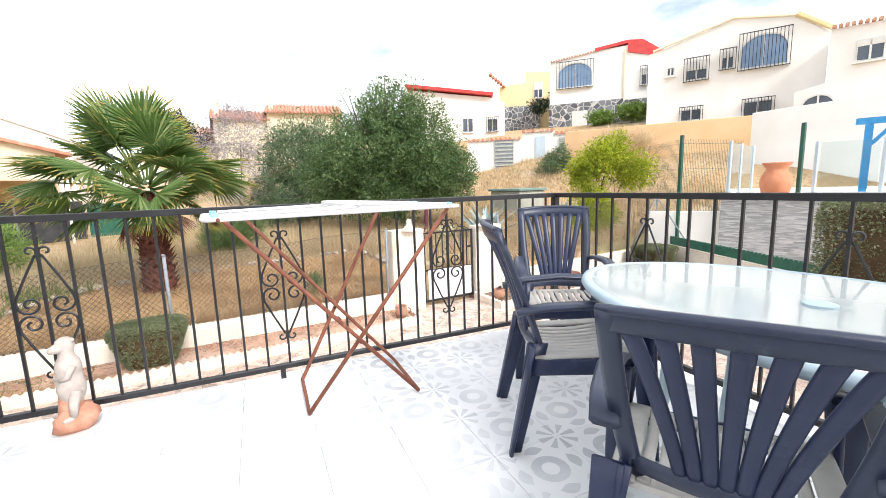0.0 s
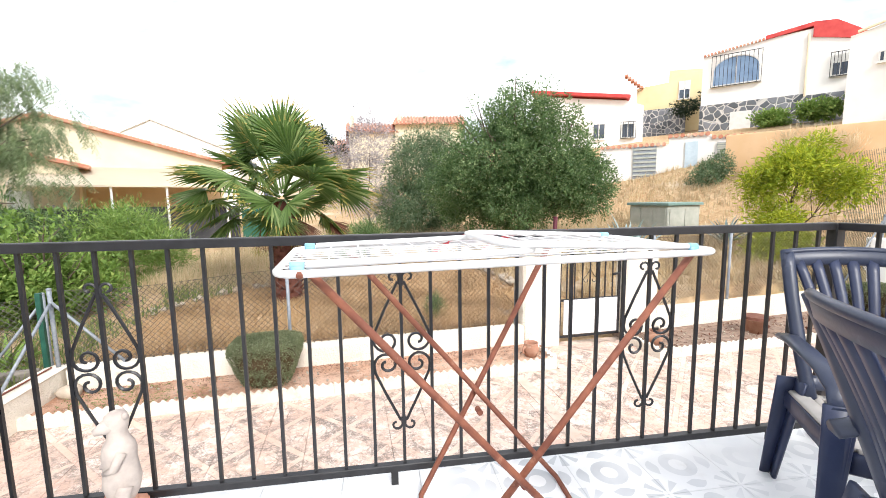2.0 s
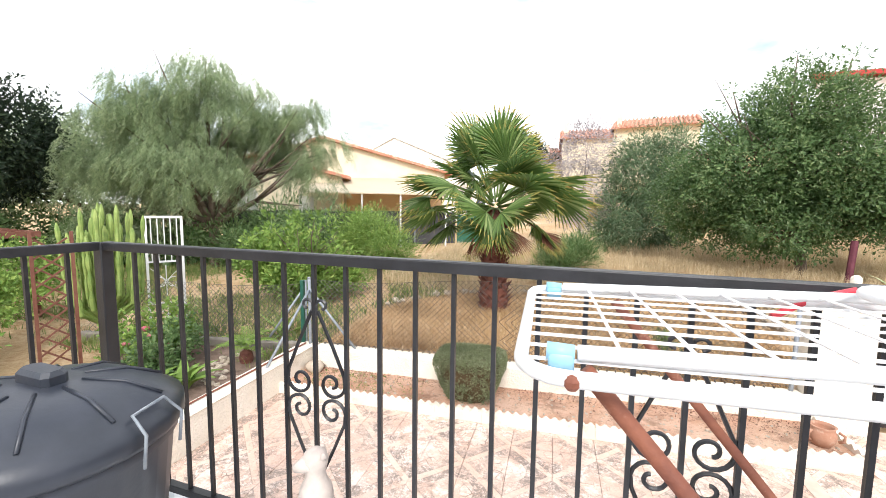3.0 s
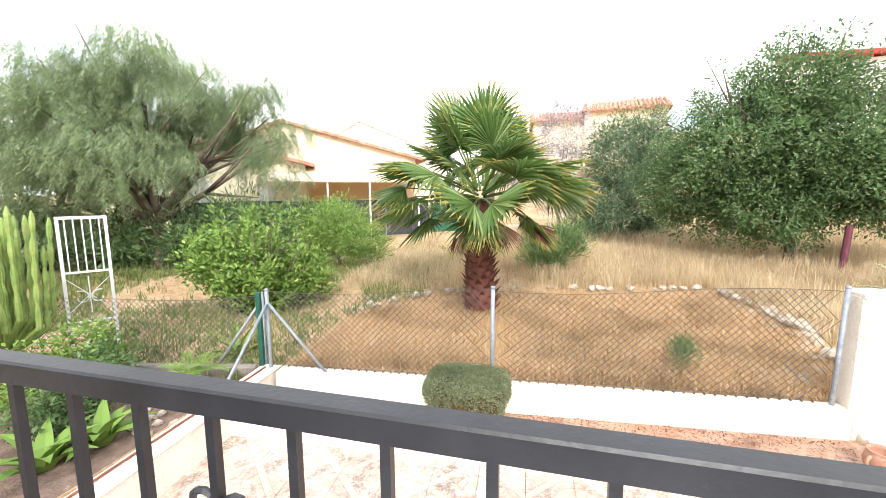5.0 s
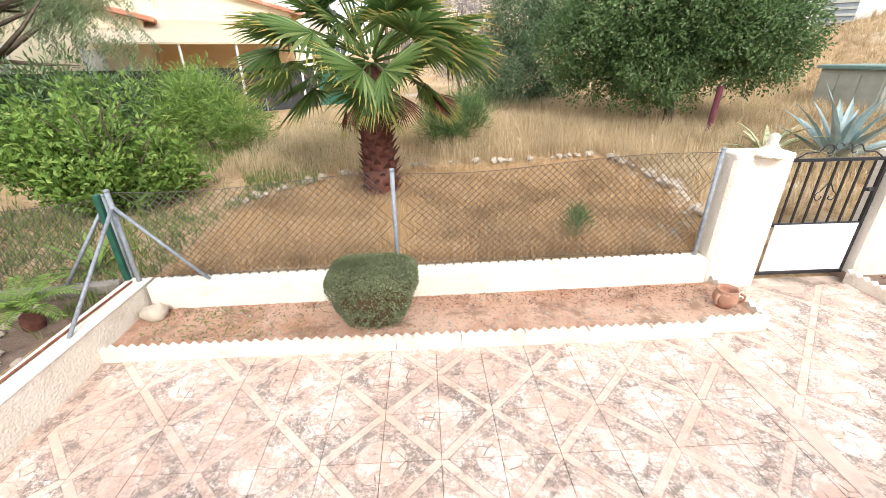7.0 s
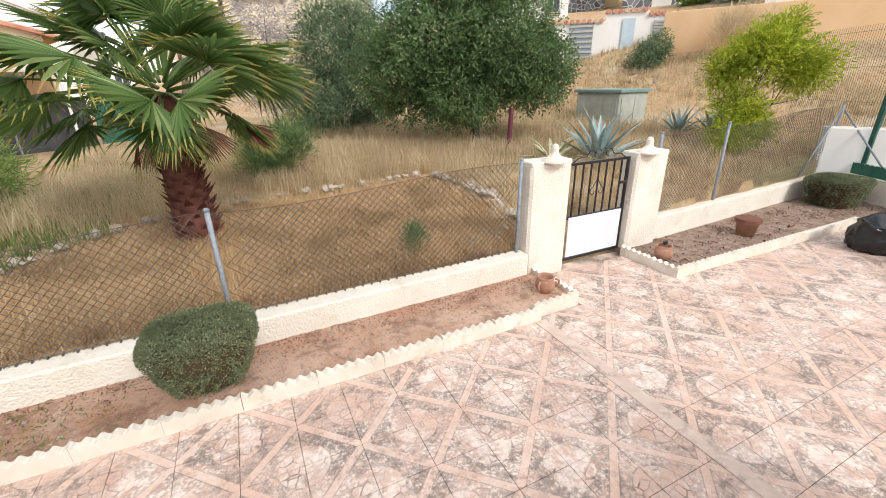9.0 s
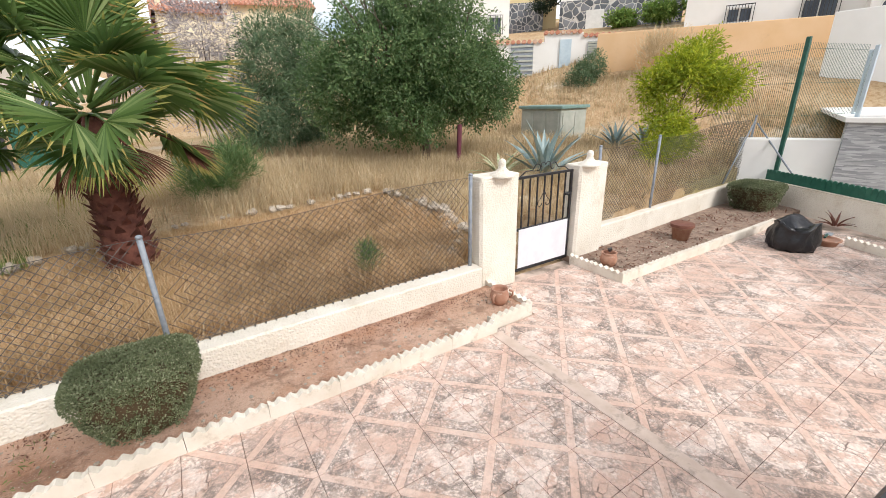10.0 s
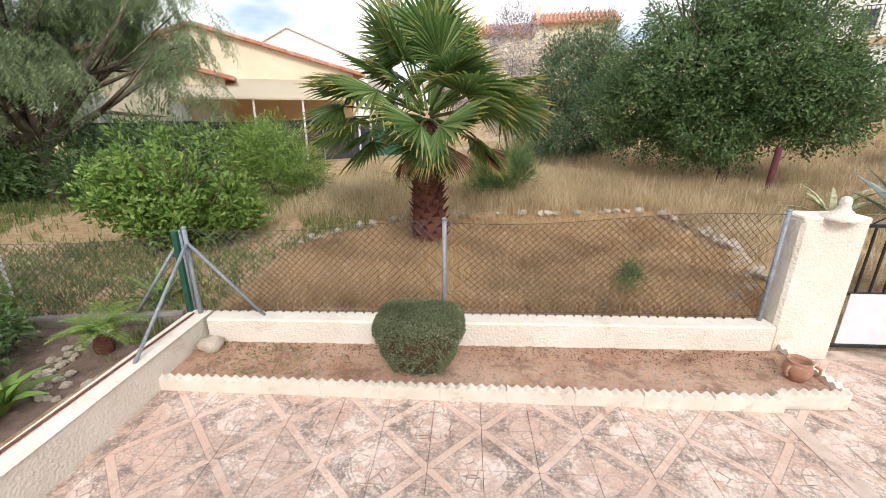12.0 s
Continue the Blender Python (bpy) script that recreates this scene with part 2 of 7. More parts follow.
def patio_tile_material():
    """Pink stone-look tile: diagonal band, round mosaic in one pair of corners, worn pale and stained dark."""
    k = Nodes("stone_tile")
    x, y, _ = k.xyz()
    h = 0.182
    band = k.math("ABSOLUTE", k.math("SUBTRACT", x, y))
    on_band = k.math("SUBTRACT", 1.0, k.step(band, 0.036, 0.042))
    on_band = k.math("MULTIPLY", on_band, k.step(k.noise(8.0, 8, k.place(), 0.8), 0.36, 0.50))
    band_edge = k.math("SUBTRACT", 1.0, k.step(k.math("ABSOLUTE", k.math("SUBTRACT", band, 0.039)), 0.002, 0.006))
    c1x, c1y = k.math("SUBTRACT", h, x), k.math("ADD", h, y)
    r1 = k.math("SQRT", k.math("ADD", k.math("MULTIPLY", c1x, c1x), k.math("MULTIPLY", c1y, c1y)))
    c2x, c2y = k.math("ADD", h, x), k.math("SUBTRACT", h, y)
    r2 = k.math("SQRT", k.math("ADD", k.math("MULTIPLY", c2x, c2x), k.math("MULTIPLY", c2y, c2y)))
    rr = k.math("MINIMUM", r1, r2)
    disc = k.math("SUBTRACT", 1.0, k.step(rr, 0.155, 0.160))
    rim = k.math("SUBTRACT", 1.0, k.step(k.math("ABSOLUTE", k.math("SUBTRACT", rr, 0.158)), 0.002, 0.006))
    seams = k.math("SUBTRACT", 1.0, k.step(k.voronoi(13.0, vec=k.place()), 0.02, 0.07))
    inner = k.math("MULTIPLY", k.math("MULTIPLY", seams, k.step(k.noise(7.0, 5, k.place()), 0.46, 0.60)), k.math("MULTIPLY", disc, k.math("SUBTRACT", 1.0, on_band)))
    wedge = k.math("SUBTRACT", 1.0, k.step(k.voronoi(9.0, vec=k.place()), 0.015, 0.05))
    outer = k.math("MULTIPLY", wedge, k.math("MULTIPLY", k.math("SUBTRACT", 1.0, disc), k.math("SUBTRACT", 1.0, on_band)))
    grooves = k.math("MAXIMUM", k.math("MAXIMUM", inner, k.math("MULTIPLY", outer, 0.3)), k.math("MAXIMUM", k.math("MULTIPLY", band_edge, 0.55), k.math("MULTIPLY", k.math("MULTIPLY", rim, 0.35), k.math("SUBTRACT", 1.0, on_band))))
    p = k.place()
    stone = k.mix(k.step(k.noise(5, 6, p), 0.35, 0.65), (0.64, 0.405, 0.31), (0.74, 0.525, 0.425))
    cell = k.voronoi(13.0, "F1", p, out="Color")
    sep = k.t.nodes.new("ShaderNodeSeparateColor")
    k.link(cell, sep.inputs[0])
    off_band = k.math("SUBTRACT", 1.0, on_band)
    wedges = k.math("MULTIPLY", off_band, k.math("SUBTRACT", 1.0, k.math("MULTIPLY", disc, 0.65)))
    stone = k.mix(k.math("MULTIPLY", k.math("MULTIPLY", sep.outputs[0], off_band), 0.30), stone, (0.62, 0.50, 0.43))
    stone = k.mix(k.math("MULTIPLY", on_band, 0.7), stone, (0.69, 0.475, 0.375))
    worn = k.math("MULTIPLY", k.step(k.noise(1.5, 10, p, 0.75), 0.45, 0.52), k.step(k.noise(8, 9, p, 0.8), 0.46, 0.50))
    worn = k.math("MULTIPLY", worn, k.math("SUBTRACT", 1.0, k.math("MULTIPLY", on_band, 0.6)))
    stone = k.mix(k.math("MULTIPLY", worn, 0.85), stone, (0.88, 0.74, 0.655))
    grain = k.math("MULTIPLY", k.step(k.noise(38, 8, p, 0.8), 0.46, 0.53), k.math("MAXIMUM", wedges, 0.3))
    stone = k.mix(k.math("MULTIPLY", grain, 0.75), stone, (0.42, 0.32, 0.265))
    grime = k.math("MULTIPLY", k.step(k.noise(2.3, 8, p, 0.75), 0.46, 0.55), k.step(k.noise(26, 8, p, 0.85), 0.455, 0.515))
    stone = k.mix(k.math("MULTIPLY", k.math("MULTIPLY", grime, wedges), 0.85), stone, (0.20, 0.16, 0.135))
    stone = k.mix(k.math("MULTIPLY", grooves, k.step(k.noise(4.2, 8, p, 0.8), 0.44, 0.58)), stone, (0.22, 0.155, 0.12))
    stone = k.mix(k.math("MULTIPLY", k.random(), 0.14), stone, (0.40, 0.31, 0.26))
    height = k.math("SUBTRACT", k.math("MULTIPLY", k.noise(35, 6, p), 0.35), grooves)
    k.bump(height, 0.7, 0.008)
    return k.done(stone, 0.62, 0.0, 0.4)


M_TERRACE_TILE = terrace_tile_material()
M_PATIO_TILE = patio_tile_material()
M_GROUT = plain("grout", (0.16, 0.12, 0.09), (0.74, 0.58, 0.48), 0.9, 3)
M_GROUT_PALE = plain("pale_grout", (0.74, 0.74, 0.74), (0.80, 0.80, 0.79), 0.9, 9)
M_IRON = plain("black_painted_iron", (0.012, 0.012, 0.014), (0.022, 0.022, 0.026), 0.42, 12, bump=0.2, fine=90, stain=(30, 0.66, (0.10, 0.07, 0.05)))
M_CREAM = plain("cream_painted_edging", (0.68, 0.61, 0.51), (0.79, 0.73, 0.64), 0.78, 4, bump=0.45, fine=50, stain=(6, 0.56, (0.50, 0.42, 0.32)))
M_WHITE = plain("white_house_paint", (0.74, 0.72, 0.68), (0.82, 0.80, 0.77), 0.8, 0.6, bump=0.2, fine=20, stain=(0.5, 0.66, (0.62, 0.58, 0.52)))
M_OCHRE = plain("yellow_house_paint", (0.68, 0.55, 0.30), (0.75, 0.63, 0.38), 0.8, 0.6)
M_HOUSE_CREAM = plain("cream_house_paint", (0.72, 0.62, 0.44), (0.80, 0.71, 0.54), 0.8, 0.7, stain=(0.8, 0.62, (0.58, 0.45, 0.30)))
M_ORANGE = plain("ochre_orange_wall_paint", (0.66, 0.42, 0.22), (0.72, 0.49, 0.29), 0.85, 0.7, stain=(0.9, 0.6, (0.55, 0.36, 0.22)))
M_ROOF = plain("terracotta_roof_tile", (0.44, 0.17, 0.10), (0.56, 0.28, 0.19), 0.85, 3, bump=0.4, fine=25, stain=(2.5, 0.52, (0.58, 0.46, 0.35)))
M_RED = plain("red_paint", (0.45, 0.03, 0.03), (0.55, 0.06, 0.05), 0.6, 3)
M_TERRACOTTA = plain("terracotta", (0.34, 0.165, 0.105), (0.44, 0.25, 0.17), 0.8, 9, bump=0.3, stain=(12, 0.56, (0.50, 0.37, 0.29)))
M_WINDOW = plain("dark_window_glass", (0.05, 0.06, 0.08), (0.09, 0.11, 0.14), 0.12, 1.5, bump=0.0)
M_BLUEGLASS = plain("blue_window_shade", (0.16, 0.26, 0.42), (0.26, 0.38, 0.55), 0.3, 1.5, bump=0.0)
M_SHUTTER = plain("white_shutter", (0.62, 0.61, 0.58), (0.70, 0.69, 0.66), 0.6, 5)
M_GALV = plain("galvanised_steel", (0.20, 0.225, 0.26), (0.31, 0.335, 0.365), 0.6, 25, metal=0.25, bump=0.2, stain=(14, 0.6, (0.38, 0.36, 0.33)))
M_WIRE = plain("weathered_wire", (0.06, 0.052, 0.048), (0.15, 0.135, 0.125), 0.6, 20, metal=0.3)
M_GREENPOST = plain("green_powder_coat", (0.01, 0.07, 0.05), (0.02, 0.10, 0.07), 0.45, 9)
M_GREENPLASTIC = plain("dark_green_plastic", (0.01, 0.09, 0.06), (0.02, 0.12, 0.08), 0.5, 8)
M_BROWNSOIL = plain("litter_soil", (0.20, 0.135, 0.10), (0.34, 0.24, 0.18), 0.95, 9, bump=0.9, fine=35, depth=0.02, stain=(11, 0.58, (0.50, 0.38, 0.29)))
M_STONE = plain("limestone", (0.44, 0.36, 0.28), (0.62, 0.54, 0.44), 0.9, 7, bump=0.7, fine=30, depth=0.01, vary=0.25)
M_PLASTIC = plain("navy_plastic", (0.011, 0.019, 0.056), (0.018, 0.028, 0.072), 0.40, 7, bump=0.08, fine=120, stain=(5, 0.60, (0.05, 0.065, 0.12)))
# Lighter navy for armrests and back frames: light from above put into the colour.
M_PLASTIC_LIT = plain("lit_navy_plastic", (0.016, 0.024, 0.052), (0.026, 0.035, 0.068), 0.38, 6, bump=0.08, fine=120, stain=(4, 0.60, (0.08, 0.09, 0.13)))
M_SEAT = plain("sun_bleached_plastic", (0.38, 0.36, 0.34), (0.46, 0.435, 0.41), 0.5, 8, bump=0.08, fine=120, stain=(6, 0.6, (0.33, 0.30, 0.27)))
M_TABLERIM = plain("pale_blue_table_plastic", (0.36, 0.47, 0.54), (0.44, 0.54, 0.60), 0.4, 6)
M_WHITETUBE = plain("white_coated_tube", (0.72, 0.72, 0.72), (0.80, 0.80, 0.80), 0.35, 12, stain=(20, 0.68, (0.48, 0.40, 0.33)))
M_RUST = plain("rusty_brown_tube", (0.16, 0.05, 0.03), (0.26, 0.09, 0.05), 0.7, 18, bump=0.5, fine=90, stain=(22, 0.58, (0.36, 0.18, 0.12)))
M_BLUECLIP = plain("light_blue_plastic", (0.22, 0.45, 0.62), (0.30, 0.54, 0.70), 0.4, 9)
M_REDCLIP = plain("red_plastic", (0.55, 0.03, 0.05), (0.65, 0.06, 0.08), 0.45, 9)
M_STATUE = plain("weathered_grey_stoneware", (0.42, 0.36, 0.33), (0.58, 0.51, 0.46), 0.85, 14, bump=0.5, fine=70)
M_ROCKBASE = plain("terracotta_rock", (0.50, 0.22, 0.14), (0.62, 0.34, 0.24), 0.85, 16, bump=0.7, fine=50)
M_BIN = plain("black_bin_plastic", (0.02, 0.025, 0.035), (0.035, 0.04, 0.055), 0.38, 8, bump=0.1, fine=80, stain=(6, 0.62, (0.09, 0.10, 0.12)))
M_BAG = plain("black_bag_film", (0.008, 0.008, 0.01), (0.015, 0.015, 0.018), 0.28, 9, bump=0.5, fine=18, depth=0.02)
M_SHEET = plain("white_plastic_sheet", (0.66, 0.66, 0.70), (0.74, 0.74, 0.77), 0.55, 6)
M_BARK = plain("grey_brown_bark", (0.09, 0.065, 0.045), (0.17, 0.13, 0.10), 0.95, 9, bump=0.9, fine=30, depth=0.02)
M_PALMBARK = plain("palm_stub", (0.12, 0.04, 0.03), (0.24, 0.09, 0.06), 0.9, 12, bump=0.6, fine=40, vary=0.5, stain=(20, 0.62, (0.30, 0.19, 0.13)))
M_PALM = leafy("palm_blade", (0.095, 0.170, 0.048), (0.17, 0.265, 0.078), (0.38, 0.46, 0.19), 0.32, 0.40)
M_PALMTIP = leafy("dry_blade_tip", (0.34, 0.35, 0.09), (0.46, 0.40, 0.13), (0.46, 0.27, 0.11), 0.7, 0.3)
M_PALMDEAD = leafy("dead_palm_blade", (0.110, 0.042, 0.028), (0.180, 0.075, 0.050), (0.29, 0.150, 0.085), 0.8, 0.15)
M_CAROB = leafy("dark_glossy_leaf", (0.09, 0.165, 0.060), (0.155, 0.245, 0.095), (0.33, 0.42, 0.20), 0.36, 0.42)
M_OLEANDER = leafy("grey_green_leaf", (0.10, 0.17, 0.085), (0.17, 0.25, 0.13), (0.30, 0.37, 0.23), 0.5, 0.38)
M_FRESH = leafy("fresh_green_leaf", (0.13, 0.225, 0.045), (0.215, 0.34, 0.075), (0.42, 0.52, 0.15))
M_CACTUS = plain("cactus_skin", (0.17, 0.26, 0.06), (0.30, 0.38, 0.11), 0.6, 9, bump=0.6, fine=60)
M_YELLOW = leafy("yellow_green_leaf", (0.240, 0.330, 0.030), (0.450, 0.510, 0.045), (0.675, 0.660, 0.075))
M_PEPPER = leafy("pepper_leaf", (0.25, 0.33, 0.185), (0.40, 0.49, 0.28), (0.56, 0.64, 0.42), 0.45, 0.5)
M_DARKTREE = leafy("dark_leaf", (0.018, 0.036, 0.021), (0.033, 0.055, 0.029), (0.058, 0.085, 0.046))
M_FEATHER = leafy("feathery_green", (0.090, 0.165, 0.053), (0.150, 0.240, 0.083), (0.270, 0.330, 0.135))
M_CLIPPED = leafy("clipped_box_leaf", (0.12, 0.145, 0.070), (0.215, 0.245, 0.130), (0.46, 0.47, 0.31), 0.5, 0.25)
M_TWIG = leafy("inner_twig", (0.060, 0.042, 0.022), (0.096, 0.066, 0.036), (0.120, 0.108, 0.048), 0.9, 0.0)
M_LILAC = leafy("bare_greyish_twigs", (0.32, 0.28, 0.29), (0.44, 0.40, 0.41), (0.56, 0.52, 0.53), 0.9, 0.1)
M_AGAVE = plain("agave_leaf", (0.20, 0.285, 0.28), (0.31, 0.39, 0.38), 0.5, 5)
M_AGAVE2 = plain("cream_green_agave_leaf", (0.20, 0.27, 0.11), (0.60, 0.58, 0.38), 0.5, 14)
M_CYCAD = leafy("cycad_leaf", (0.135, 0.240, 0.045), (0.225, 0.345, 0.075), (0.330, 0.420, 0.105))
M_STRAW = leafy("dry_grass", (0.53, 0.41, 0.25), (0.66, 0.53, 0.34), (0.80, 0.69, 0.50), 0.9, 0.40)
M_GREENGRASS = leafy("green_weed", (0.130, 0.195, 0.052), (0.221, 0.273, 0.091), (0.364, 0.364, 0.156), 0.8, 0.3)
M_WOOD = plain("brown_stained_wood", (0.13, 0.04, 0.025), (0.20, 0.08, 0.05), 0.65, 9, bump=0.4)
M_BLACKSCREEN = plain("black_screen_mesh", (0.03, 0.03, 0.035), (0.06, 0.06, 0.065), 0.8, 3)
M_UTILITY = plain("grey_green_utility_box", (0.36, 0.38, 0.33), (0.46, 0.47, 0.42), 0.6, 4, stain=(3, 0.6, (0.30, 0.28, 0.22)))
M_LID = plain("green_grey_lid", (0.14, 0.24, 0.22), (0.20, 0.30, 0.27), 0.5, 4)
KC = Nodes("cream_canvas")
M_CANVAS = KC.done(KC.mix(KC.noise(2, 5), (0.78, 0.70, 0.56), (0.84, 0.77, 0.64)), 0.9, 0.0, 0.2, 0.5)
M_BLUEWOOD = plain("bright_blue_wood", (0.02, 0.22, 0.50), (0.04, 0.30, 0.60), 0.5, 6)
M_BLUEGREY = plain("pale_steel_post", (0.45, 0.54, 0.60), (0.53, 0.61, 0.66), 0.4, 9, metal=0.3)
M_FLOWER = plain("pink_flower", (0.55, 0.12, 0.18), (0.65, 0.25, 0.28), 0.7, 9)


def soil_material():
    """Red-brown earth with pale grit, dark crumbs and drier patches."""
    k = Nodes("red_soil")
    c = k.mix(k.step(k.noise(2.2, 8, rough=0.7), 0.35, 0.65), (0.56, 0.305, 0.195), (0.74, 0.50, 0.38))
    c = k.mix(k.step(k.noise(24, 7, rough=0.85), 0.565, 0.63), c, (0.30, 0.16, 0.10))
    c = k.mix(k.step(k.noise(75, 4, rough=0.7), 0.60, 0.68), c, (0.66, 0.54, 0.42))
    c = k.mix(k.math("MULTIPLY", k.step(k.noise(1.3, 8, rough=0.75), 0.52, 0.64), 0.5), c, (0.80, 0.57, 0.42))
    c = k.mix(k.math("MULTIPLY", k.step(k.noise(3.4, 9, rough=0.8), 0.50, 0.60), 0.7), c, (0.30, 0.175, 0.12))
    c = k.mix(k.step(k.noise(60, 5, rough=0.8), 0.60, 0.66), c, (0.84, 0.70, 0.57))
    k.bump(k.noise(26, 9, rough=0.85), 0.9, 0.04)
    return k.done(c, 0.95, 0.0, 0.1)


M_SOIL = soil_material()


def render_material():
    """Cream trowelled render with coarse dimples and rain stains."""
    k = Nodes("cream_rough_render")
    c = k.mix(k.step(k.noise(2.5, 7), 0.35, 0.65), (0.70, 0.64, 0.55), (0.79, 0.74, 0.66))
    c = k.mix(k.math("MULTIPLY", k.step(k.noise(1.4, 9, rough=0.75), 0.52, 0.70), 0.7), c, (0.46, 0.36, 0.25))
    h = k.math("ADD", k.math("MULTIPLY", k.voronoi(58, "SMOOTH_F1"), 1.0), k.math("MULTIPLY", k.noise(30, 6), 0.8))
    c = k.mix(k.math("MULTIPLY", k.step(h, 0.50, 0.85), 0.28), c, (0.84, 0.77, 0.65))
    k.bump(h, 0.6, 0.014)
    return k.done(c, 0.9, 0.0, 0.2)


M_RENDER = render_material()


def stone_wall_material(name, light, dark, scale):
    """Random stone cladding with pale joints."""
    k = Nodes(name)
    edge = k.voronoi(scale)
    tone = k.voronoi(scale, "F1", out="Color")
    sep = k.t.nodes.new("ShaderNodeSeparateColor")
    k.link(tone, sep.inputs[0])
    colour = k.mix(sep.outputs[0], dark, light)
    colour = k.mix(k.step(edge, 0.03, 0.07), (0.55, 0.53, 0.50), colour)
    k.bump(k.step(edge, 0.0, 0.12), 0.8, 0.03)
    return k.done(colour, 0.85)


M_CRAZY = stone_wall_material("dark_crazy_stone", (0.22, 0.23, 0.25), (0.07, 0.08, 0.09), 2.6)


def ledge_material():
    """Thin grey stone strips."""
    k = Nodes("grey_ledge_stone")
    m = k.t.nodes.new("ShaderNodeMapping")
    m.inputs["Scale"].default_value = (3.0, 3.0, 24.0)
    k.link(k.co, m.inputs["Vector"])
    tone = k.voronoi(1.6, "F1", m.outputs[0], out="Color")
    sep = k.t.nodes.new("ShaderNodeSeparateColor")
    k.link(tone, sep.inputs[0])
    colour = k.mix(sep.outputs[0], (0.26, 0.26, 0.27), (0.52, 0.52, 0.52))
    k.bump(sep.outputs[1], 0.8, 0.03)
    return k.done(colour, 0.85)


M_LEDGE = ledge_material()


def ground_material():
    """Dry grass thatch over pale earth, greener in places."""
    k = Nodes("dry_ground")
    c = k.mix(k.step(k.noise(0.7, 8), 0.35, 0.65), (0.50, 0.34, 0.195), (0.60, 0.46, 0.30))
    c = k.mix(k.step(k.noise(9, 8, rough=0.7), 0.45, 0.65), c, (0.38, 0.24, 0.12))
    c = k.mix(k.step(k.noise(0.35, 6, dist=0.6), 0.56, 0.70), c, (0.64, 0.55, 0.42))
    c = k.mix(k.math("MULTIPLY", k.step(k.noise(0.22, 5), 0.52, 0.66), 0.55), c, (0.24, 0.25, 0.09))
    k.bump(k.noise(28, 8, rough=0.75), 0.9, 0.05)
    return k.done(c, 0.95, 0.0, 0.1)


M_GROUND = ground_material()


def glass_material(name, tint, rough):
    m = bpy.data.materials.new(name)
    m.use_nodes = True
    b = m.node_tree.nodes["Principled BSDF"]
    b.inputs["Base Color"].default_value = (*tint, 1)
    b.inputs["Transmission Weight"].default_value = 1.0
    b.inputs["Roughness"].default_value, b.inputs["IOR"].default_value = rough, 1.45
    return m


M_GLASS = glass_material("table_glass", (0.86, 0.93, 0.93), 0.08)
# Less transmission: diffuse white stands in for the sky reflected in the table.
M_GLASS.node_tree.nodes["Principled BSDF"].inputs["Transmission Weight"].default_value = 0.62
M_SCREENGLASS = glass_material("balustrade_glass", (0.80, 0.88, 0.88), 0.05)


# ---- ground ----
def lerp_table(x, table):
    for (a, p), (b, q) in zip(table, table[1:]):
        if x < b:
            w = max(0.0, (x - a) / (b - a))
            return p + (q - p) * w * w * (3 - 2 * w)
    return table[-1][1]


HILL = [(6, 0.0), (10.7, 0.16), (14.5, 0.42), (17, 1.15), (19, 2.0), (21, 3.0), (25, 4.1), (31, 5.1), (45, 7.5), (90, 10)]
YARD_INV = YARD.inverted()
BED = [(-3.1, 6.0), (-3.0, 8.1), (-1.9, 9.4), (0.1, 10.1), (2.7, 10.4), (3.1, 8.4), (2.75, 6.0)]


def in_bed(x, y):
    inside, j = False, len(BED) - 1
    for i in range(len(BED)):
        (xi, yi), (xj, yj) = BED[i], BED[j]
        if (yi > y) != (yj > y) and x < (xj - xi) * (y - yi) / (yj - yi) + xi:
            inside = not inside
        j = i
    return inside


def ground_z(x, y):
    p = YARD_INV @ Vector((x, y, 0))
    if -5.27 < p.x < 9.2 and p.y < 0.9 + 0.059 * max(0.0, p.x - 1.0) and (p.x < 7.2 or p.y > -1.2 - (p.x - 7.2)):
        return -1.1
    if 0.96 < p.x < 2.04 and p.y < 2.6:
        return -0.95 + max(0.0, p.y - 1.0) * 0.28
    z = -0.48 + 0.03 * min(max(0.0, y - 8), 40) + lerp_table(0.83 * x + 0.55 * y, HILL)
    if x < -2.0 and y < 9:
        z -= 0.27 * min(1, (9 - y) / 2.5) * min(1, (-2.0 - x) / 1.5)
    if y < 5.5 and x > 3:
        z = min(z, -0.95)
    if in_bed(x, y):
        z -= 0.13
    return z + 0.05 * noise.noise(Vector((x * 0.6, y * 0.6, 0)))


def lines(lo, hi, step, far, extra=()):
    vals = [lo + step * i for i in range(int((hi - lo) / step) + 1)] + list(extra)
    s, a, b = step * 1.5, lo, hi
    while b < far:
        a, b, s = a - s, b + s, s * 1.35
        vals += [a, b]
    return sorted(vals)


def build_ground():
    us = lines(-16, 22, 0.33, 900, (-5.28, -5.26, 9.19, 9.21, 0.95, 0.97, 2.03, 2.05))
    vs = lines(-8, 22, 0.33, 900, (0.89, 0.91, 0.95, 1.0, 1.05, 1.1, 1.15, 1.2, 1.25, 1.3, 1.35, 1.4))
    g = Geo()
    pts = []
    for v in vs:
        for u in us:
            p = YARD @ Vector((u, v, 0))
            pts.append((p.x, p.y, ground_z(p.x, p.y)))
    n = len(us)
    g.add(pts, [(j * n + i, j * n + i + 1, (j + 1) * n + i + 1, (j + 1) * n + i) for j in range(len(vs) - 1) for i in range(n - 1)])
    solid("ground", g, M_GROUND, "dry grassy hillside with pale bare earth", "ground", kind="structure", smooth=True)


build_ground()

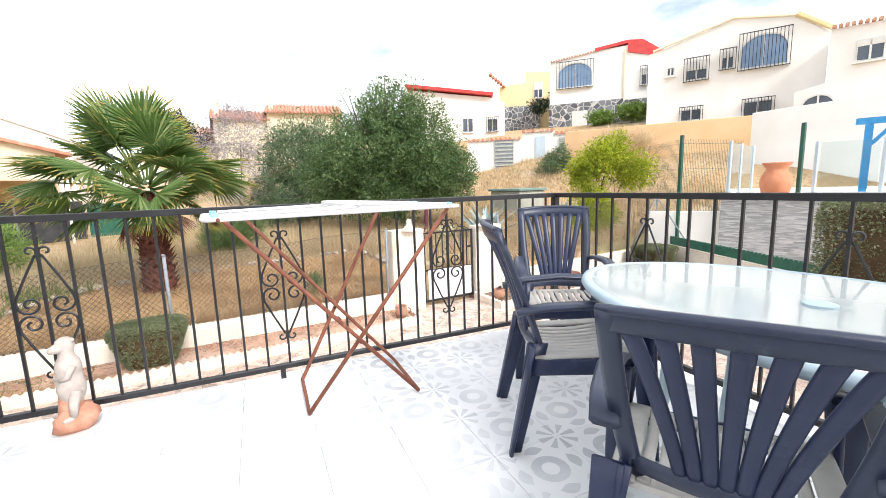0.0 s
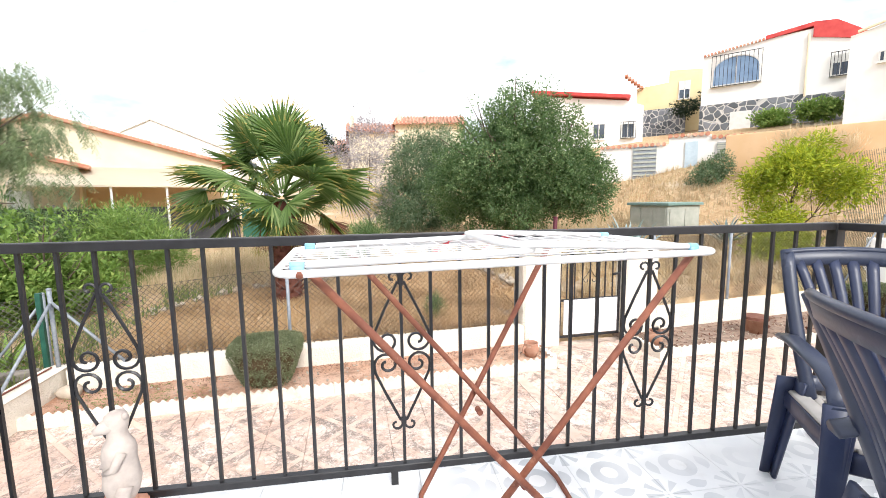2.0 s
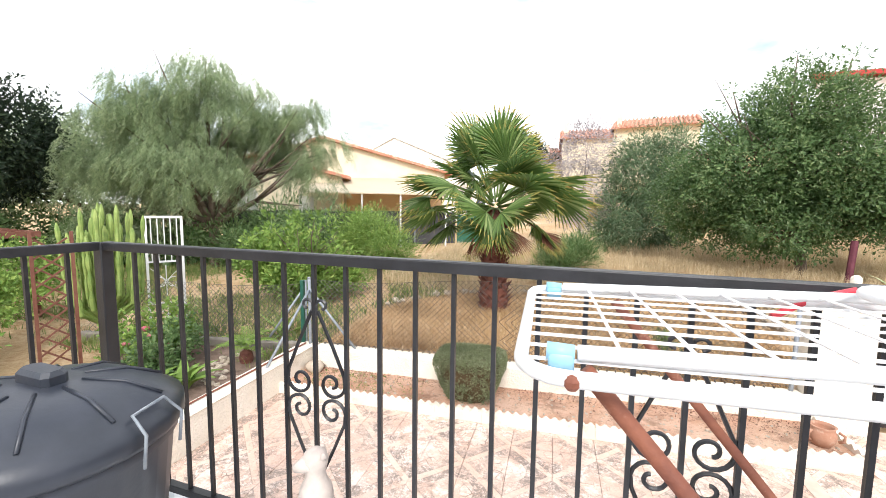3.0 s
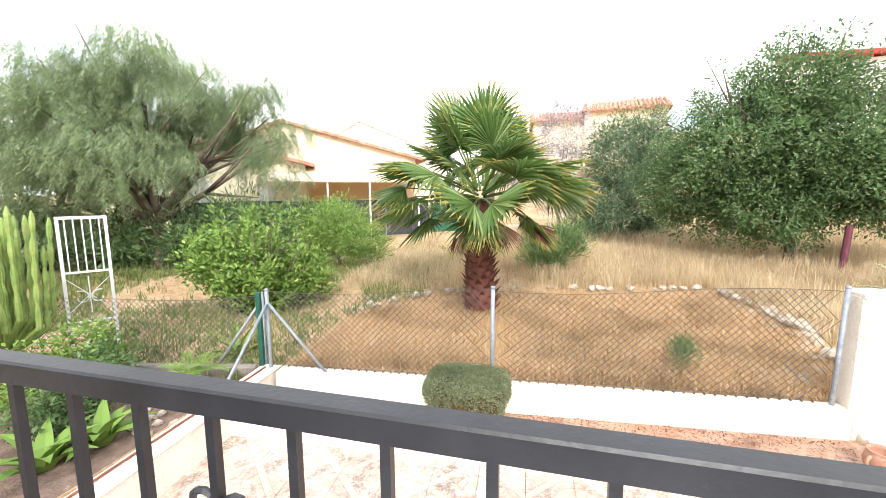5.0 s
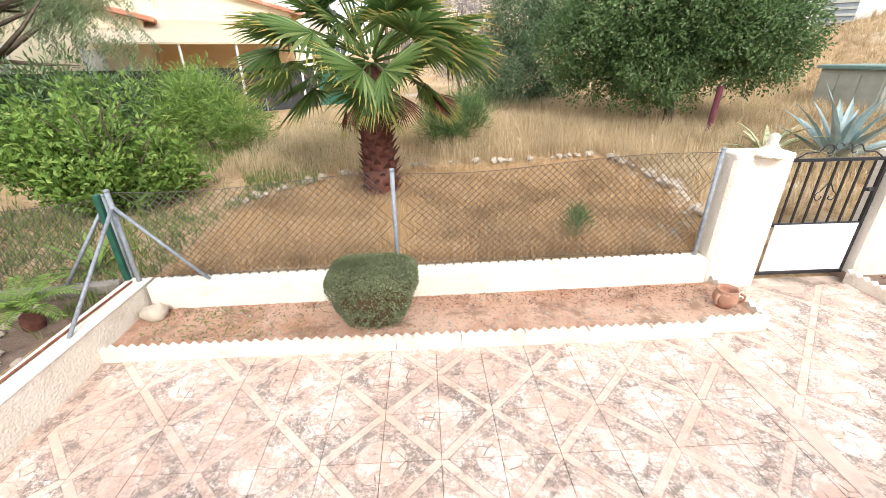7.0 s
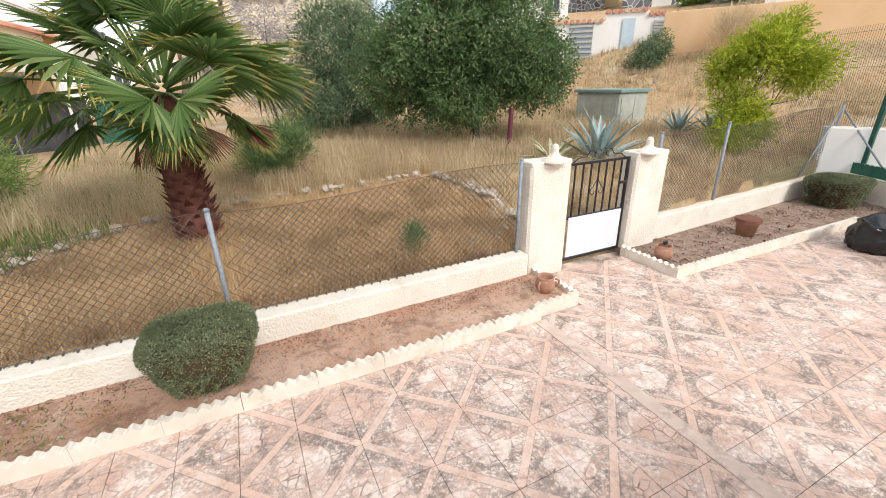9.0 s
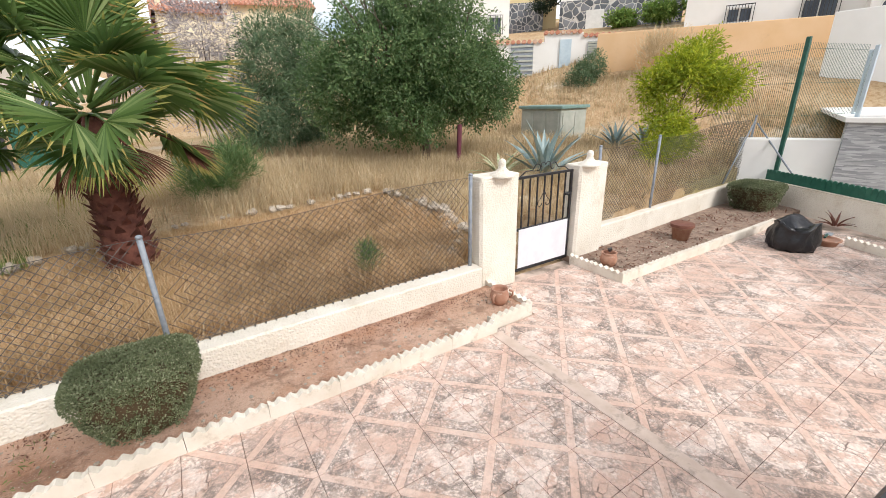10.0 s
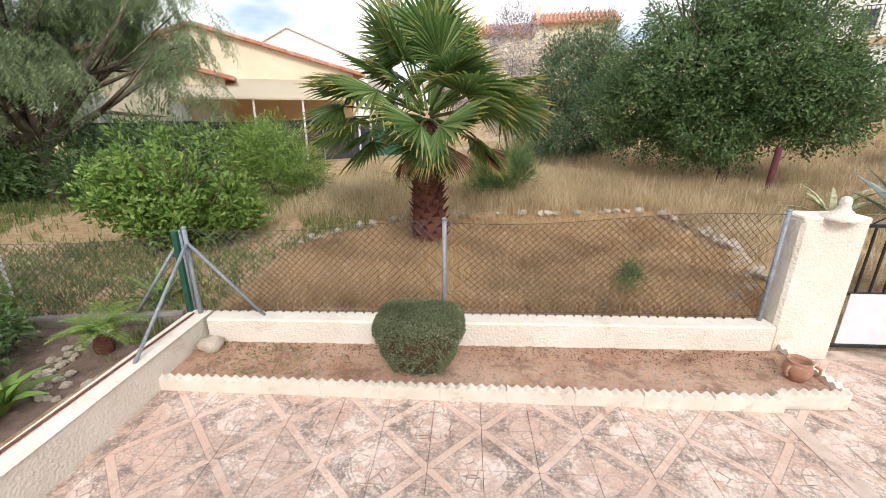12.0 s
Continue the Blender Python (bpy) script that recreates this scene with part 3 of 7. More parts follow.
# ---- terrace: slab, tiles, house wall ----
slab = Geo().box(-1.62, 2.9, -2.4, 2.86, -1.1, -0.012)
floor = solid("floor", slab, M_GROUT_PALE, "raised terrace floor of white tiles with pale grey pattern", "floor", kind="structure")
TILE = 0.333
tile_geo = Geo().box(-TILE / 2 + 0.0007, TILE / 2 - 0.0007, -TILE / 2 + 0.0007, TILE / 2 - 0.0007, -0.012, 0.0, 0.0007)
tile_mesh = tile_geo.mesh("tile", M_TERRACE_TILE)
for i in range(13):
    for j in range(15):
        t = part("tile", tile_mesh, None, floor)
        t.location = (-1.42 + TILE * i, 2.68 - TILE * j, 0)
wall = Geo().box(-6.5, 2.95, -2.65, -2.4, -1.1, 3.0).box(2.7, 2.95, -2.4, -1.6, -1.1, 3.0)
solid("wall_house", wall, M_WHITE, "white rendered house wall behind the terrace", "wall", kind="structure")

# ---- railings ----
def spiral(cx, cz, r0, r1, a0, a1, n=12):
    return [(cx + (r0 + (r1 - r0) * i / n) * math.cos(a0 + (a1 - a0) * i / n), 0, cz + (r0 + (r1 - r0) * i / n) * math.sin(a0 + (a1 - a0) * i / n)) for i in range(n + 1)]


def scroll_mesh():
    """Wrought ornament round one bar: two tall hearts with curled ends, about the bar at x = 0."""
    g = Geo()
    for s in (1, -1):
        for up in (1, -1):
            mid = 0.585
            side = [(0.012, 0, mid + up * 0.30), (0.07, 0, mid + up * 0.18), (0.112, 0, mid + up * 0.085), (0.116, 0, mid + up * 0.06)]
            curl = spiral(0.064, mid + up * 0.050, 0.052, 0.012, 0.0, -up * 7.6, 20)
            g.tube([(s * x, 0, z) for x, y, z in side[:3] + curl], 0.0062, 5)
            g.tube([(s * x, 0, z) for x, y, z in [(0.006, 0, mid + up * 0.285)] + spiral(0.030, mid + up * 0.318, 0.026, 0.010, 3.6 * up, -up * 1.6, 9)], 0.0055, 5)
    return g.mesh("scroll", M_IRON)


SCROLL = scroll_mesh()
BAR = Geo().box(-0.0065, 0.0065, -0.0065, 0.0065, 0.085, 1.045).mesh("bar", M_IRON)


def railing(name, m, x0, x1, first, gap, scrolls, label):
    t = thing(name, label, "railing", m)
    top = Geo().box(x0, x1, -0.018, 0.018, 1.045, 1.08, 0.004)
    part("top_rail", top, M_IRON, t)
    part("bottom_rail", Geo().box(x0, x1, -0.016, 0.016, 0.06, 0.09, 0.003), M_IRON, t)
    for k in range(-40, 60):
        x = first + gap * k
        if x0 + 0.05 < x < x1 - 0.05:
            b = part("bar", BAR, None, t)
            b.location.x = x
            if k in scrolls:
                o = part("scroll", SCROLL, None, t, "curled wrought iron ornament")
                o.location.x = x
    for x in (x0 + 0.25, x1 - 0.25, (x0 + x1) / 2):
        part("foot", Geo().box(x - 0.015, x + 0.015, -0.015, 0.015, 0.0, 0.06), M_IRON, t)
    return t


railing("railing", Matrix.Translation((0, 2.77, 0)), -1.465, 2.735, 0.68, 0.1235, (-9, 0, 9), "black wrought iron railing along the terrace front")
railing("railing", Matrix.Translation((2.75, 0, 0)) @ Matrix.Rotation(radians(90), 4, "Z"), -1.6, 2.755, 1.91, 0.137, (-14, -7, 0), "black wrought iron railing along the terrace side")
railing("railing", Matrix.Translation((-1.48, 0, 0)) @ Matrix.Rotation(radians(90), 4, "Z"), -2.4, 2.755, 1.6, 0.13, (0, -9), "black wrought iron railing with scrolls beside the garden")
for x in (-1.48, 2.75):
    solid("railing_post", Geo().box(x - 0.025, x + 0.025, 2.745, 2.795, 0.0, 1.075, 0.004), M_IRON, "square black iron corner post of the railing", "post")


# ---- drying rack ----
def drying_rack():
    t = thing("drying_rack", "white folding clothes drying rack on rusty brown legs", "drying rack", Matrix.Translation((0.36, 2.09, 0)) @ Matrix.Rotation(radians(5.5), 4, "Z") @ Matrix.Translation((-0.36, -2.09, 0)))
    x0, x1, y0, y1, z = 0.36, 1.64, 2.09, 2.64, 1.045

    def rounded(a, b, c, d, h, r=0.06):
        pts = []
        for cx, cy, s in ((b - r, d - r, 0), (a + r, d - r, 1), (a + r, c + r, 2), (b - r, c + r, 3)):
            pts += [(cx + r * math.cos(math.pi / 2 * (s + i / 4)), cy + r * math.sin(math.pi / 2 * (s + i / 4)), h) for i in range(5)]
        return pts

    part("frame", Geo().tube(rounded(x0, x1, y0, y1, z), 0.010, 8, True), M_WHITETUBE, t, smooth=True)
    for i in range(9):
        y = y0 + 0.06 + i * (y1 - y0 - 0.12) / 8
        part("wire", Geo().tube([(x0 + 0.005, y, z), (x1 - 0.005, y, z)], 0.0028, 5), M_WHITETUBE, t)
    for a, b, h in ((0.43, 1.07, z + 0.022), (1.57, 0.97, z + 0.040)):
        lo, hi, r = y0 + 0.058, y1 - 0.038, 0.07
        u = 1 if b > a else -1
        bow = [(b - u * r + u * r * math.sin(math.pi / 2 * i / 4), lo + r - r * math.cos(math.pi / 2 * i / 4), h) for i in range(5)]
        bow += [(x, lo + hi - y, h) for x, y, _ in reversed(bow)]
        wing = part("wing", Geo().tube([(a, lo, z + 0.012)] + bow + [(a, hi, z + 0.012)], 0.0105, 8), M_WHITETUBE, t, "folded-in white wing", True)
        for i in range(7):
            f = (i + 0.6) / 7.2
            x, zz = a + (b - a) * f, z + 0.012 + (h - z - 0.012) * f
            part("wire", Geo().tube([(x, lo, zz), (x, hi, zz)], 0.0028, 5), M_WHITETUBE, wing)
    for x, y in ((0.41, 2.15), (0.41, 2.60), (1.59, 2.15), (1.59, 2.60)):
        part("corner_clip", Geo().tube([(x - 0.018, y, z + 0.012), (x + 0.016, y, z + 0.010)], 0.0115, 10).box(x - 0.016, x + 0.016, y - 0.012, y + 0.012, z - 0.01, z + 0.012, 0.003), M_BLUECLIP, t, "light blue plastic clip", True)
    for x, y in ((0.86, 2.62), (1.05, 2.6), (1.30, 2.64)):
        part("sleeve", Geo().tube([(x, y, z - 0.03), (x + 0.07, y + 0.02, z + 0.005), (x + 0.16, y + 0.03, z + 0.03)], 0.008, 7), M_REDCLIP, t, "red spiral plastic sleeve", True)
    part("leg_frame", Geo().tube([(0.44, 2.15, z - 0.01), (1.33, 2.11, 0.012), (1.38, 2.58, 0.012), (0.54, 2.58, z - 0.01)], 0.011, 8), M_RUST, t, "rusty U-shaped leg tube", True)
    part("leg_frame", Geo().tube([(1.57, 2.13, z - 0.01), (0.74, 2.19, 0.012), (0.79, 2.62, 0.012), (1.33, 2.58, z - 0.01)], 0.011, 8), M_RUST, t, "rusty U-shaped leg tube", True)
    for x, y in ((1.02, 2.15), (1.03, 2.59)):
        part("pivot", Geo().tube([(x, y - 0.02, 0.36), (x, y + 0.02, 0.36)], 0.012, 8), M_RUST, t)
    part("end_cap", Geo().ball((0.42, 2.085, z - 0.002), (0.010, 0.010, 0.010), 8), M_RUST, t)


drying_rack()


# ---- plastic armchairs ----
def back_point(w, s):
    """A point of the curved back: w across from -1 to 1, s up from 0 to 1."""
    half = 0.20 + 0.05 * s + 0.012 * math.sin(s * 3.1)
    z = 0.42 + 0.55 * s + 0.015 * (1 - w * w) * s
    return Vector((-0.20 - 0.17 * s - 0.03 * s * s + 0.05 * w * w, half * w, z))


def strip(g, pts, wide, thick):
    """A moulded bar with rounded edges along points given with their across directions; wide may taper from start to end."""
    w0, w1 = wide if isinstance(wide, tuple) else (wide, wide)
    vs, fs, m = [], [], len(pts)
    for k, (p, a, nrm) in enumerate(pts):
        w = w0 + (w1 - w0) * k / (m - 1)
        c = min(w, thick) * 0.75
        for i, j in ((-w + c, -thick), (w - c, -thick), (w, -thick + c), (w, thick - c), (w - c, thick), (-w + c, thick), (-w, thick - c), (-w, -thick + c)):
            vs.append(p + a * i + nrm * j)
    for k in range(m - 1):
        fs += [(k * 8 + i, k * 8 + (i + 1) % 8, k * 8 + 8 + (i + 1) % 8, k * 8 + 8 + i) for i in range(8)]
    fs += [tuple(range(7, -1, -1)), tuple(len(vs) - 8 + i for i in range(8))]
    g.add(vs, fs)


def armchair():
    t = thing("armchair", "faded navy blue plastic garden armchair with slatted back", "chair", group="chairs round the table")
    across, out = Vector((0, 1, 0)), Vector((0.95, 0, 0.3)).normalized()
    frame = Geo()
    for s in (-1, 1):
        strip(frame, [(back_point(s * 0.9, k / 10), across, out) for k in range(11)], 0.024, 0.014)
    rows = [(back_point(-0.98 + 1.96 * k / 12, 0.945), Vector((-0.3, 0, 0.95)), out) for k in range(13)]
    strip(frame, rows, 0.032, 0.011)
    frame.tube([tuple(p + Vector((-0.010, 0, 0.030))) for p, a, n in rows], 0.014, 8)
    strip(frame, [(back_point(-0.9 + 1.8 * k / 12, 0.10), Vector((-0.3, 0, 0.95)), out) for k in range(13)], 0.03, 0.013)
    part("back_frame", frame, M_PLASTIC_LIT, t, smooth=True)
    for k in range(7):
        w = -0.69 + 0.23 * k
        g = Geo()
        strip(g, [(back_point(w * (0.56 + 0.52 * (q / 10) ** 2.0 + 0.10 * math.sin(q / 10 * 3.1)), 0.10 + 0.83 * q / 10) + out * 0.012 * math.sin(q / 10 * 3.1), across, out) for q in range(11)], (0.0150, 0.0195), 0.009)
        part("back_slat", g, M_PLASTIC, t, smooth=True)
    seat = part("seat", Geo().prism([(-0.20, -0.235), (-0.165, -0.235), (-0.165, 0.235), (-0.20, 0.235)], 0.405, 0.424), M_SEAT, t, "sun-bleached slotted seat")
    for k in range(9):
        y = -0.158 + 0.0395 * k
        g = Geo()
        strip(g, [(Vector((-0.19 + 0.40 * q / 8, y, 0.425 - 0.018 * math.sin(q / 8 * 3.1) + 0.012 * q / 8 - 0.012 * (1 - ((k - 4) / 4) ** 2))), across, Vector((0, 0, 1))) for q in range(9)], 0.0152, 0.007)
        part("seat_slat", g, M_SEAT, seat, smooth=True)
    front = Geo()
    strip(front, [(Vector((0.218, -0.205 + 0.41 * q / 8, 0.434 - 0.012 * (1 - ((q - 4) / 4) ** 2))), Vector((1, 0, 0)), Vector((0, 0, 1))) for q in range(9)], 0.026, 0.008)
    part("seat_front", front, M_SEAT, seat, smooth=True)
    for s in (-1, 1):
        g = Geo()
        strip(g, [(Vector((-0.2 + 0.43 * q / 8, s * 0.205, 0.422 + 0.014 * q / 8)), across, Vector((0, 0, 1))) for q in range(9)], 0.03, 0.009)
        part("seat_edge", g, M_SEAT, seat, smooth=True)
    apron = Geo()
    for s in (-1, 1):
        strip(apron, [(Vector((-0.22 + 0.46 * q / 6, s * 0.232, 0.385)), Vector((0, 0, 1)), across) for q in range(7)], 0.036, 0.007)
    strip(apron, [(Vector((0.235 + 0.02 * (1 - (q / 4 - 1) ** 2), -0.23 + 0.46 * q / 8, 0.395)), Vector((0, 0, 1)), Vector((1, 0, 0))) for q in range(9)], 0.036, 0.012)
    part("apron", apron, M_PLASTIC, t, smooth=True)
    for s in (-1, 1):
        arm = Geo()
        pts = [(-0.28, 0.235, 0.63), (-0.16, 0.255, 0.655), (0.02, 0.27, 0.665), (0.16, 0.27, 0.655), (0.24, 0.265, 0.62), (0.262, 0.262, 0.56)]
        strip(arm, [(Vector((x, s * y, z)), across, Vector((0.2 if i > 3 else 0, 0, 1)).normalized()) for i, (x, y, z) in enumerate(pts)], 0.034, 0.013)
        part("armrest", arm, M_PLASTIC_LIT, t, "armrest, the light on its top put into a lighter navy", True)
        for x0, x1, z0, y0 in ((0.255, 0.29, 0.58, 0.262), (-0.215, -0.31, 0.48, 0.225)):
            leg = Geo()
            for dx, dy in ((0.0, 0.0), (0.028, -0.022)):
                strip(leg, [(Vector((x0 + (x1 - x0) * q / 5 - (dx if x1 > 0 else -dx), s * (y0 + 0.03 * q / 5 + dy), z0 * (1 - q / 5))), across if dx == 0 else Vector((1, 0, 0)), Vector((1, 0, 0)) if dx == 0 else across) for q in range(6)], (0.046, 0.020), 0.008)
            part("leg", leg, M_PLASTIC, t, smooth=True)
    return t


def facing(x, y, dx, dy, z=0.0):
    return Matrix.Translation((x, y, z)) @ Matrix.Rotation(math.atan2(dy, dx), 4, "Z")


chair = armchair()
chair.matrix_basis = facing(1.87, 1.59, 0.9, -0.43)
copy_thing(chair, facing(2.32, 2.18, -0.50, -0.86))
copy_thing(chair, facing(1.66, 0.74, 0.832, 0.555) @ Matrix.Diagonal((0.9, 1.1, 0.9, 1.0)))


# ---- glass table ----
def glass_table():
    t = thing("garden_table", "oval garden table with pale blue rim and glass top", "table", Matrix.Translation((2.17, 0.78, 0)))
    a, b = 0.53, 0.84

    def oval(s, n=48):
        return [(a * s * math.cos(2 * math.pi * i / n), b * s * math.sin(2 * math.pi * i / n)) for i in range(n)]

    part("glass_top", Geo().prism(oval(0.985), 0.738, 0.744), M_GLASS, t, "glass pane whitened to stand for reflected sky")
    n = 48
    rim = Geo()
    vs = []
    for s, z in ((0.985, 0.748), (1.03, 0.742), (1.04, 0.725), (1.02, 0.705), (0.985, 0.715), (0.955, 0.730), (0.955, 0.736)):
        vs += [(x, y, z) for x, y in oval(s)]
    k = 7
    fs = [(r * n + i, ((r + 1) % k) * n + i, ((r + 1) % k) * n + (i + 1) % n, r * n + (i + 1) % n) for r in range(k) for i in range(n)]
    rim.add(vs, fs)
    part("rim", rim, M_TABLERIM, t, "pale blue plastic rim", True)
    part("umbrella_ring", Geo().lathe([(0.022, 0.730), (0.045, 0.731), (0.045, 0.752), (0.022, 0.752)], 16), M_TABLERIM, t)
    for sx in (-1, 1):
        for sy in (-1, 1):
            part("leg", Geo().tube([(sx * 0.20, sy * 0.34, 0.715), (sx * 0.21, sy * 0.36, 0.35), (sx * 0.26, sy * 0.42, 0.0)], [0.030, 0.026, 0.022], 10), M_TABLERIM, t, smooth=True)
    part("stretcher", Geo().tube([(-0.5, -0.34, 0.705), (0.5, -0.34, 0.705)], 0.016, 8).tube([(-0.5, 0.34, 0.705), (0.5, 0.34, 0.705)], 0.016, 8), M_TABLERIM, t)


glass_table()


# ---- figurine and bin ----
def figurine():
    g = Geo()
    g.ball((0, 0, 0.045), (0.095, 0.075, 0.07), 14, 0.35, 1, 3.0)
    g.ball((-0.01, 0.01, 0.12), (0.05, 0.045, 0.10), 12, 0.3, 1, 1.0)
    g.lathe([(0.030, 0.12), (0.050, 0.16), (0.060, 0.205), (0.055, 0.25), (0.051, 0.285), (0.054, 0.315), (0.049, 0.345), (0.034, 0.372), (0.031, 0.39), (0.036, 0.412), (0.040, 0.432), (0.034, 0.456), (0.018, 0.468), (0.0, 0.470)], 16, sy=0.88)
    g.tube([(-0.005, 0, 0.425), (-0.035, 0, 0.420), (-0.066, 0, 0.412)], [0.032, 0.025, 0.011], 10)
    for s in (-1, 1):
        g.ball((0.022, s * 0.028, 0.452), (0.010, 0.007, 0.012), 8)
        g.tube([(0.0, s * 0.048, 0.33), (-0.028, s * 0.05, 0.28), (-0.05, s * 0.02, 0.265)], [0.016, 0.014, 0.010], 8)
        g.tube([(0.0, s * 0.042, 0.20), (-0.02, s * 0.05, 0.14), (-0.025, s * 0.05, 0.075)], [0.026, 0.022, 0.016], 8)
        g.ball((-0.045, s * 0.05, 0.07), (0.030, 0.016, 0.014), 8)
    solid("figurine", g, [M_STATUE, M_ROCKBASE], "weathered grey stoneware animal figurine standing on a terracotta rock", "figurine", Matrix.Translation((-0.345, 2.645, 0.015)) @ Matrix.Rotation(radians(38), 4, "Z"), smooth=True)


figurine()


def dustbin():
    t = thing("dustbin", "black round plastic dustbin with clip-on lid", "bin", Matrix.Translation((-0.95, 2.28, 0)) @ Matrix.Scale(1.12, 4))
    part("body", Geo().lathe([(0.20, 0.0), (0.21, 0.01), (0.262, 0.50), (0.272, 0.51), (0.272, 0.55), (0.262, 0.55)], 32), M_BIN, t, smooth=True)
    lid = part("lid", Geo().lathe([(0.282, 0.535), (0.29, 0.55), (0.288, 0.585), (0.262, 0.60), (0.25, 0.615), (0.17, 0.655), (0.06, 0.675), (0.0, 0.676)], 32), M_BIN, t, "domed ribbed lid", True)
    for k in range(10):
        a = 2 * math.pi * k / 10
        part("rib", Geo().tube([(0.08 * math.cos(a), 0.08 * math.sin(a), 0.672), (0.17 * math.cos(a), 0.17 * math.sin(a), 0.657), (0.25 * math.cos(a), 0.25 * math.sin(a), 0.617)], 0.0045, 8), M_BIN, lid, "", True)
    part("handle", Geo().box(-0.06, 0.06, -0.028, 0.028, 0.668, 0.708, 0.012), M_BIN, lid)
    for a in (0.3, 3.44):
        c, s = math.cos(a), math.sin(a)
        p = [(0.292 * c - 0.06 * s, 0.292 * s + 0.06 * c, 0.50), (0.30 * c - 0.06 * s, 0.30 * s + 0.06 * c, 0.58), (0.262 * c - 0.05 * s, 0.262 * s + 0.05 * c, 0.62), (0.262 * c + 0.05 * s, 0.262 * s - 0.05 * c, 0.62), (0.30 * c + 0.06 * s, 0.30 * s - 0.06 * c, 0.58), (0.292 * c + 0.06 * s, 0.292 * s - 0.06 * c, 0.50)]
        part("clip", Geo().tube(p, 0.004, 7), M_GALV, t, "grey wire clip", True)


dustbin()

# ---- patio, planters, low walls (in the yard's own axes) ----
patio = solid("patio", Geo().box(-5.2, 8.4, -8.5, 0.98, -1.1, PATIO - 0.02), M_GROUT, "lower patio of worn pink stone-look tiles", "floor", YARD, kind="structure")


def wavy(g, p, q, h, thick, base):
    """A concrete edging with a scalloped top from p to q."""
    p, q = Vector((*p, 0)), Vector((*q, 0))
    d = (q - p)
    n = max(6, int(d.length / 0.0138))
    u = d.normalized()
    s = Vector((-u.y, u.x, 0)) * (thick / 2)
    vs, fs = [], []
    for i in range(n + 1):
        c = p + d * (i / n)
        top = base + h - 0.015 + 0.015 * math.cos(2 * math.pi * (d.length * i / n) / 0.0825)
        for side in (-1, 1):
            vs += [c + s * side + Vector((0, 0, base - 0.05)), c + s * side + Vector((0, 0, top))]
    for i in range(n):
        o = i * 4
        fs += [(o, o + 4, o + 5, o + 1), (o + 1, o + 5, o + 7, o + 3), (o + 3, o + 7, o + 6, o + 2)]
    fs += [(0, 1, 3, 2), (n * 4, n * 4 + 2, n * 4 + 3, n * 4 + 1)]
    g.add(vs, fs)


def edging(p, q):
    t = thing("planter_edging", "cream concrete planter edging with a scalloped top", "edging", YARD, "planter edgings")
    a, b = Vector(p), Vector(q)
    n = max(1, round((b - a).length / 0.495))
    for k in range(n):
        g = Geo()
        c, d = a + (b - a) * (k / n), a + (b - a) * ((k + 1) / n)
        gap = (d - c).normalized() * 0.001
        wavy(g, c + gap, d - gap, 0.135 + R.uniform(-0.002, 0.003), 0.06 + R.uniform(-0.0006, 0.0006), PATIO)
        part("edging_block", g, M_CREAM, t)


edging((-5.16, 0.03), (-2.7, 0.03))
edging((-2.698, 0.03), (-0.02, 0.03))
edging((-0.05, 0.10), (0.53, 0.12))
edging((0.53, 0.15), (0.50, 0.84))
edging((1.98, 0.84), (1.98, 0.06))
edging((1.95, 0.03), (4.0, 0.0))
edging((4.002, 0.0), (6.0, -0.03))
edging((5.75, -1.05), (5.3, -2.2))


def low_wall(name, p, q, thick, z0, z1, label, mat=None):
    d = Vector((q[0] - p[0], q[1] - p[1], 0))
    m = YARD @ facing(p[0], p[1], d.x, d.y)
    solid(name, Geo().box(0, d.length, 0, thick, z0, z1, 0.018), mat or M_RENDER, label, "wall", m, kind="structure")


low_wall("wall_front", (-5.02, 0.66), (0.40, 0.79), 0.20, -1.1, -0.575, "low cream rendered garden wall carrying a wire fence")
low_wall("wall_left", (-5.06, 0.86), (-5.0, -6.5), -0.20, -1.1, -0.575, "low cream rendered garden wall at the patio edge")
low_wall("wall_front_right", (2.60, 0.89), (8.2, 1.22), 0.20, -1.1, -0.50, "low cream rendered garden wall right of the gate")
low_wall("wall_right", (5.35, -4.0), (7.85, 1.25), -0.25, -1.1, -0.42, "cream rendered boundary wall with dark green edging behind")
solid("planter_soil", Geo().box(-5.06, -0.06, 0.05, 0.80, -1.0, -0.825).box(-0.062, 0.52, 0.135, 0.80, -1.0, -0.826), M_SOIL, "bare red soil in the long planter", "soil", YARD, kind="structure")
solid("planter_soil", Geo().box(2.0, 8.0, 0.02, 1.1, -1.0, -0.835), M_BROWNSOIL, "brown soil with dry leaf litter", "soil", YARD, kind="structure")


def pillar(u0, u1, v0, v1, top, off):
    t = thing("gate_pillar", "cream rough-rendered gate pillar with a small finial", "pillar", YARD, group="gate pillars")
    part("shaft", Geo().box(u0, u1, v0, v1, -1.1, top, 0.03), M_RENDER, t)
    part("cap", Geo().box(u0 + 0.003, u1 - 0.003, v0 + 0.003, v1 - 0.003, top - 0.03, top + 0.016, 0.014), M_RENDER, t)
    cu, cv = (u0 + u1) / 2, (v0 + v1) / 2
    part("finial", Geo().lathe([(0.155, top), (0.14, top + 0.025), (0.09, top + 0.05), (0.05, top + 0.09), (0.040, top + 0.12), (0.046, top + 0.145), (0.038, top + 0.18), (0.018, top + 0.197), (0.0, top + 0.20)], 12, (cu + off, cv - 0.12, 0)), M_RENDER, t, smooth=True)


pillar(0.40, 0.97, 0.83, 1.10, 0.45, 0.02)
pillar(2.02, 2.58, 0.83, 1.10, 0.42, -0.11)


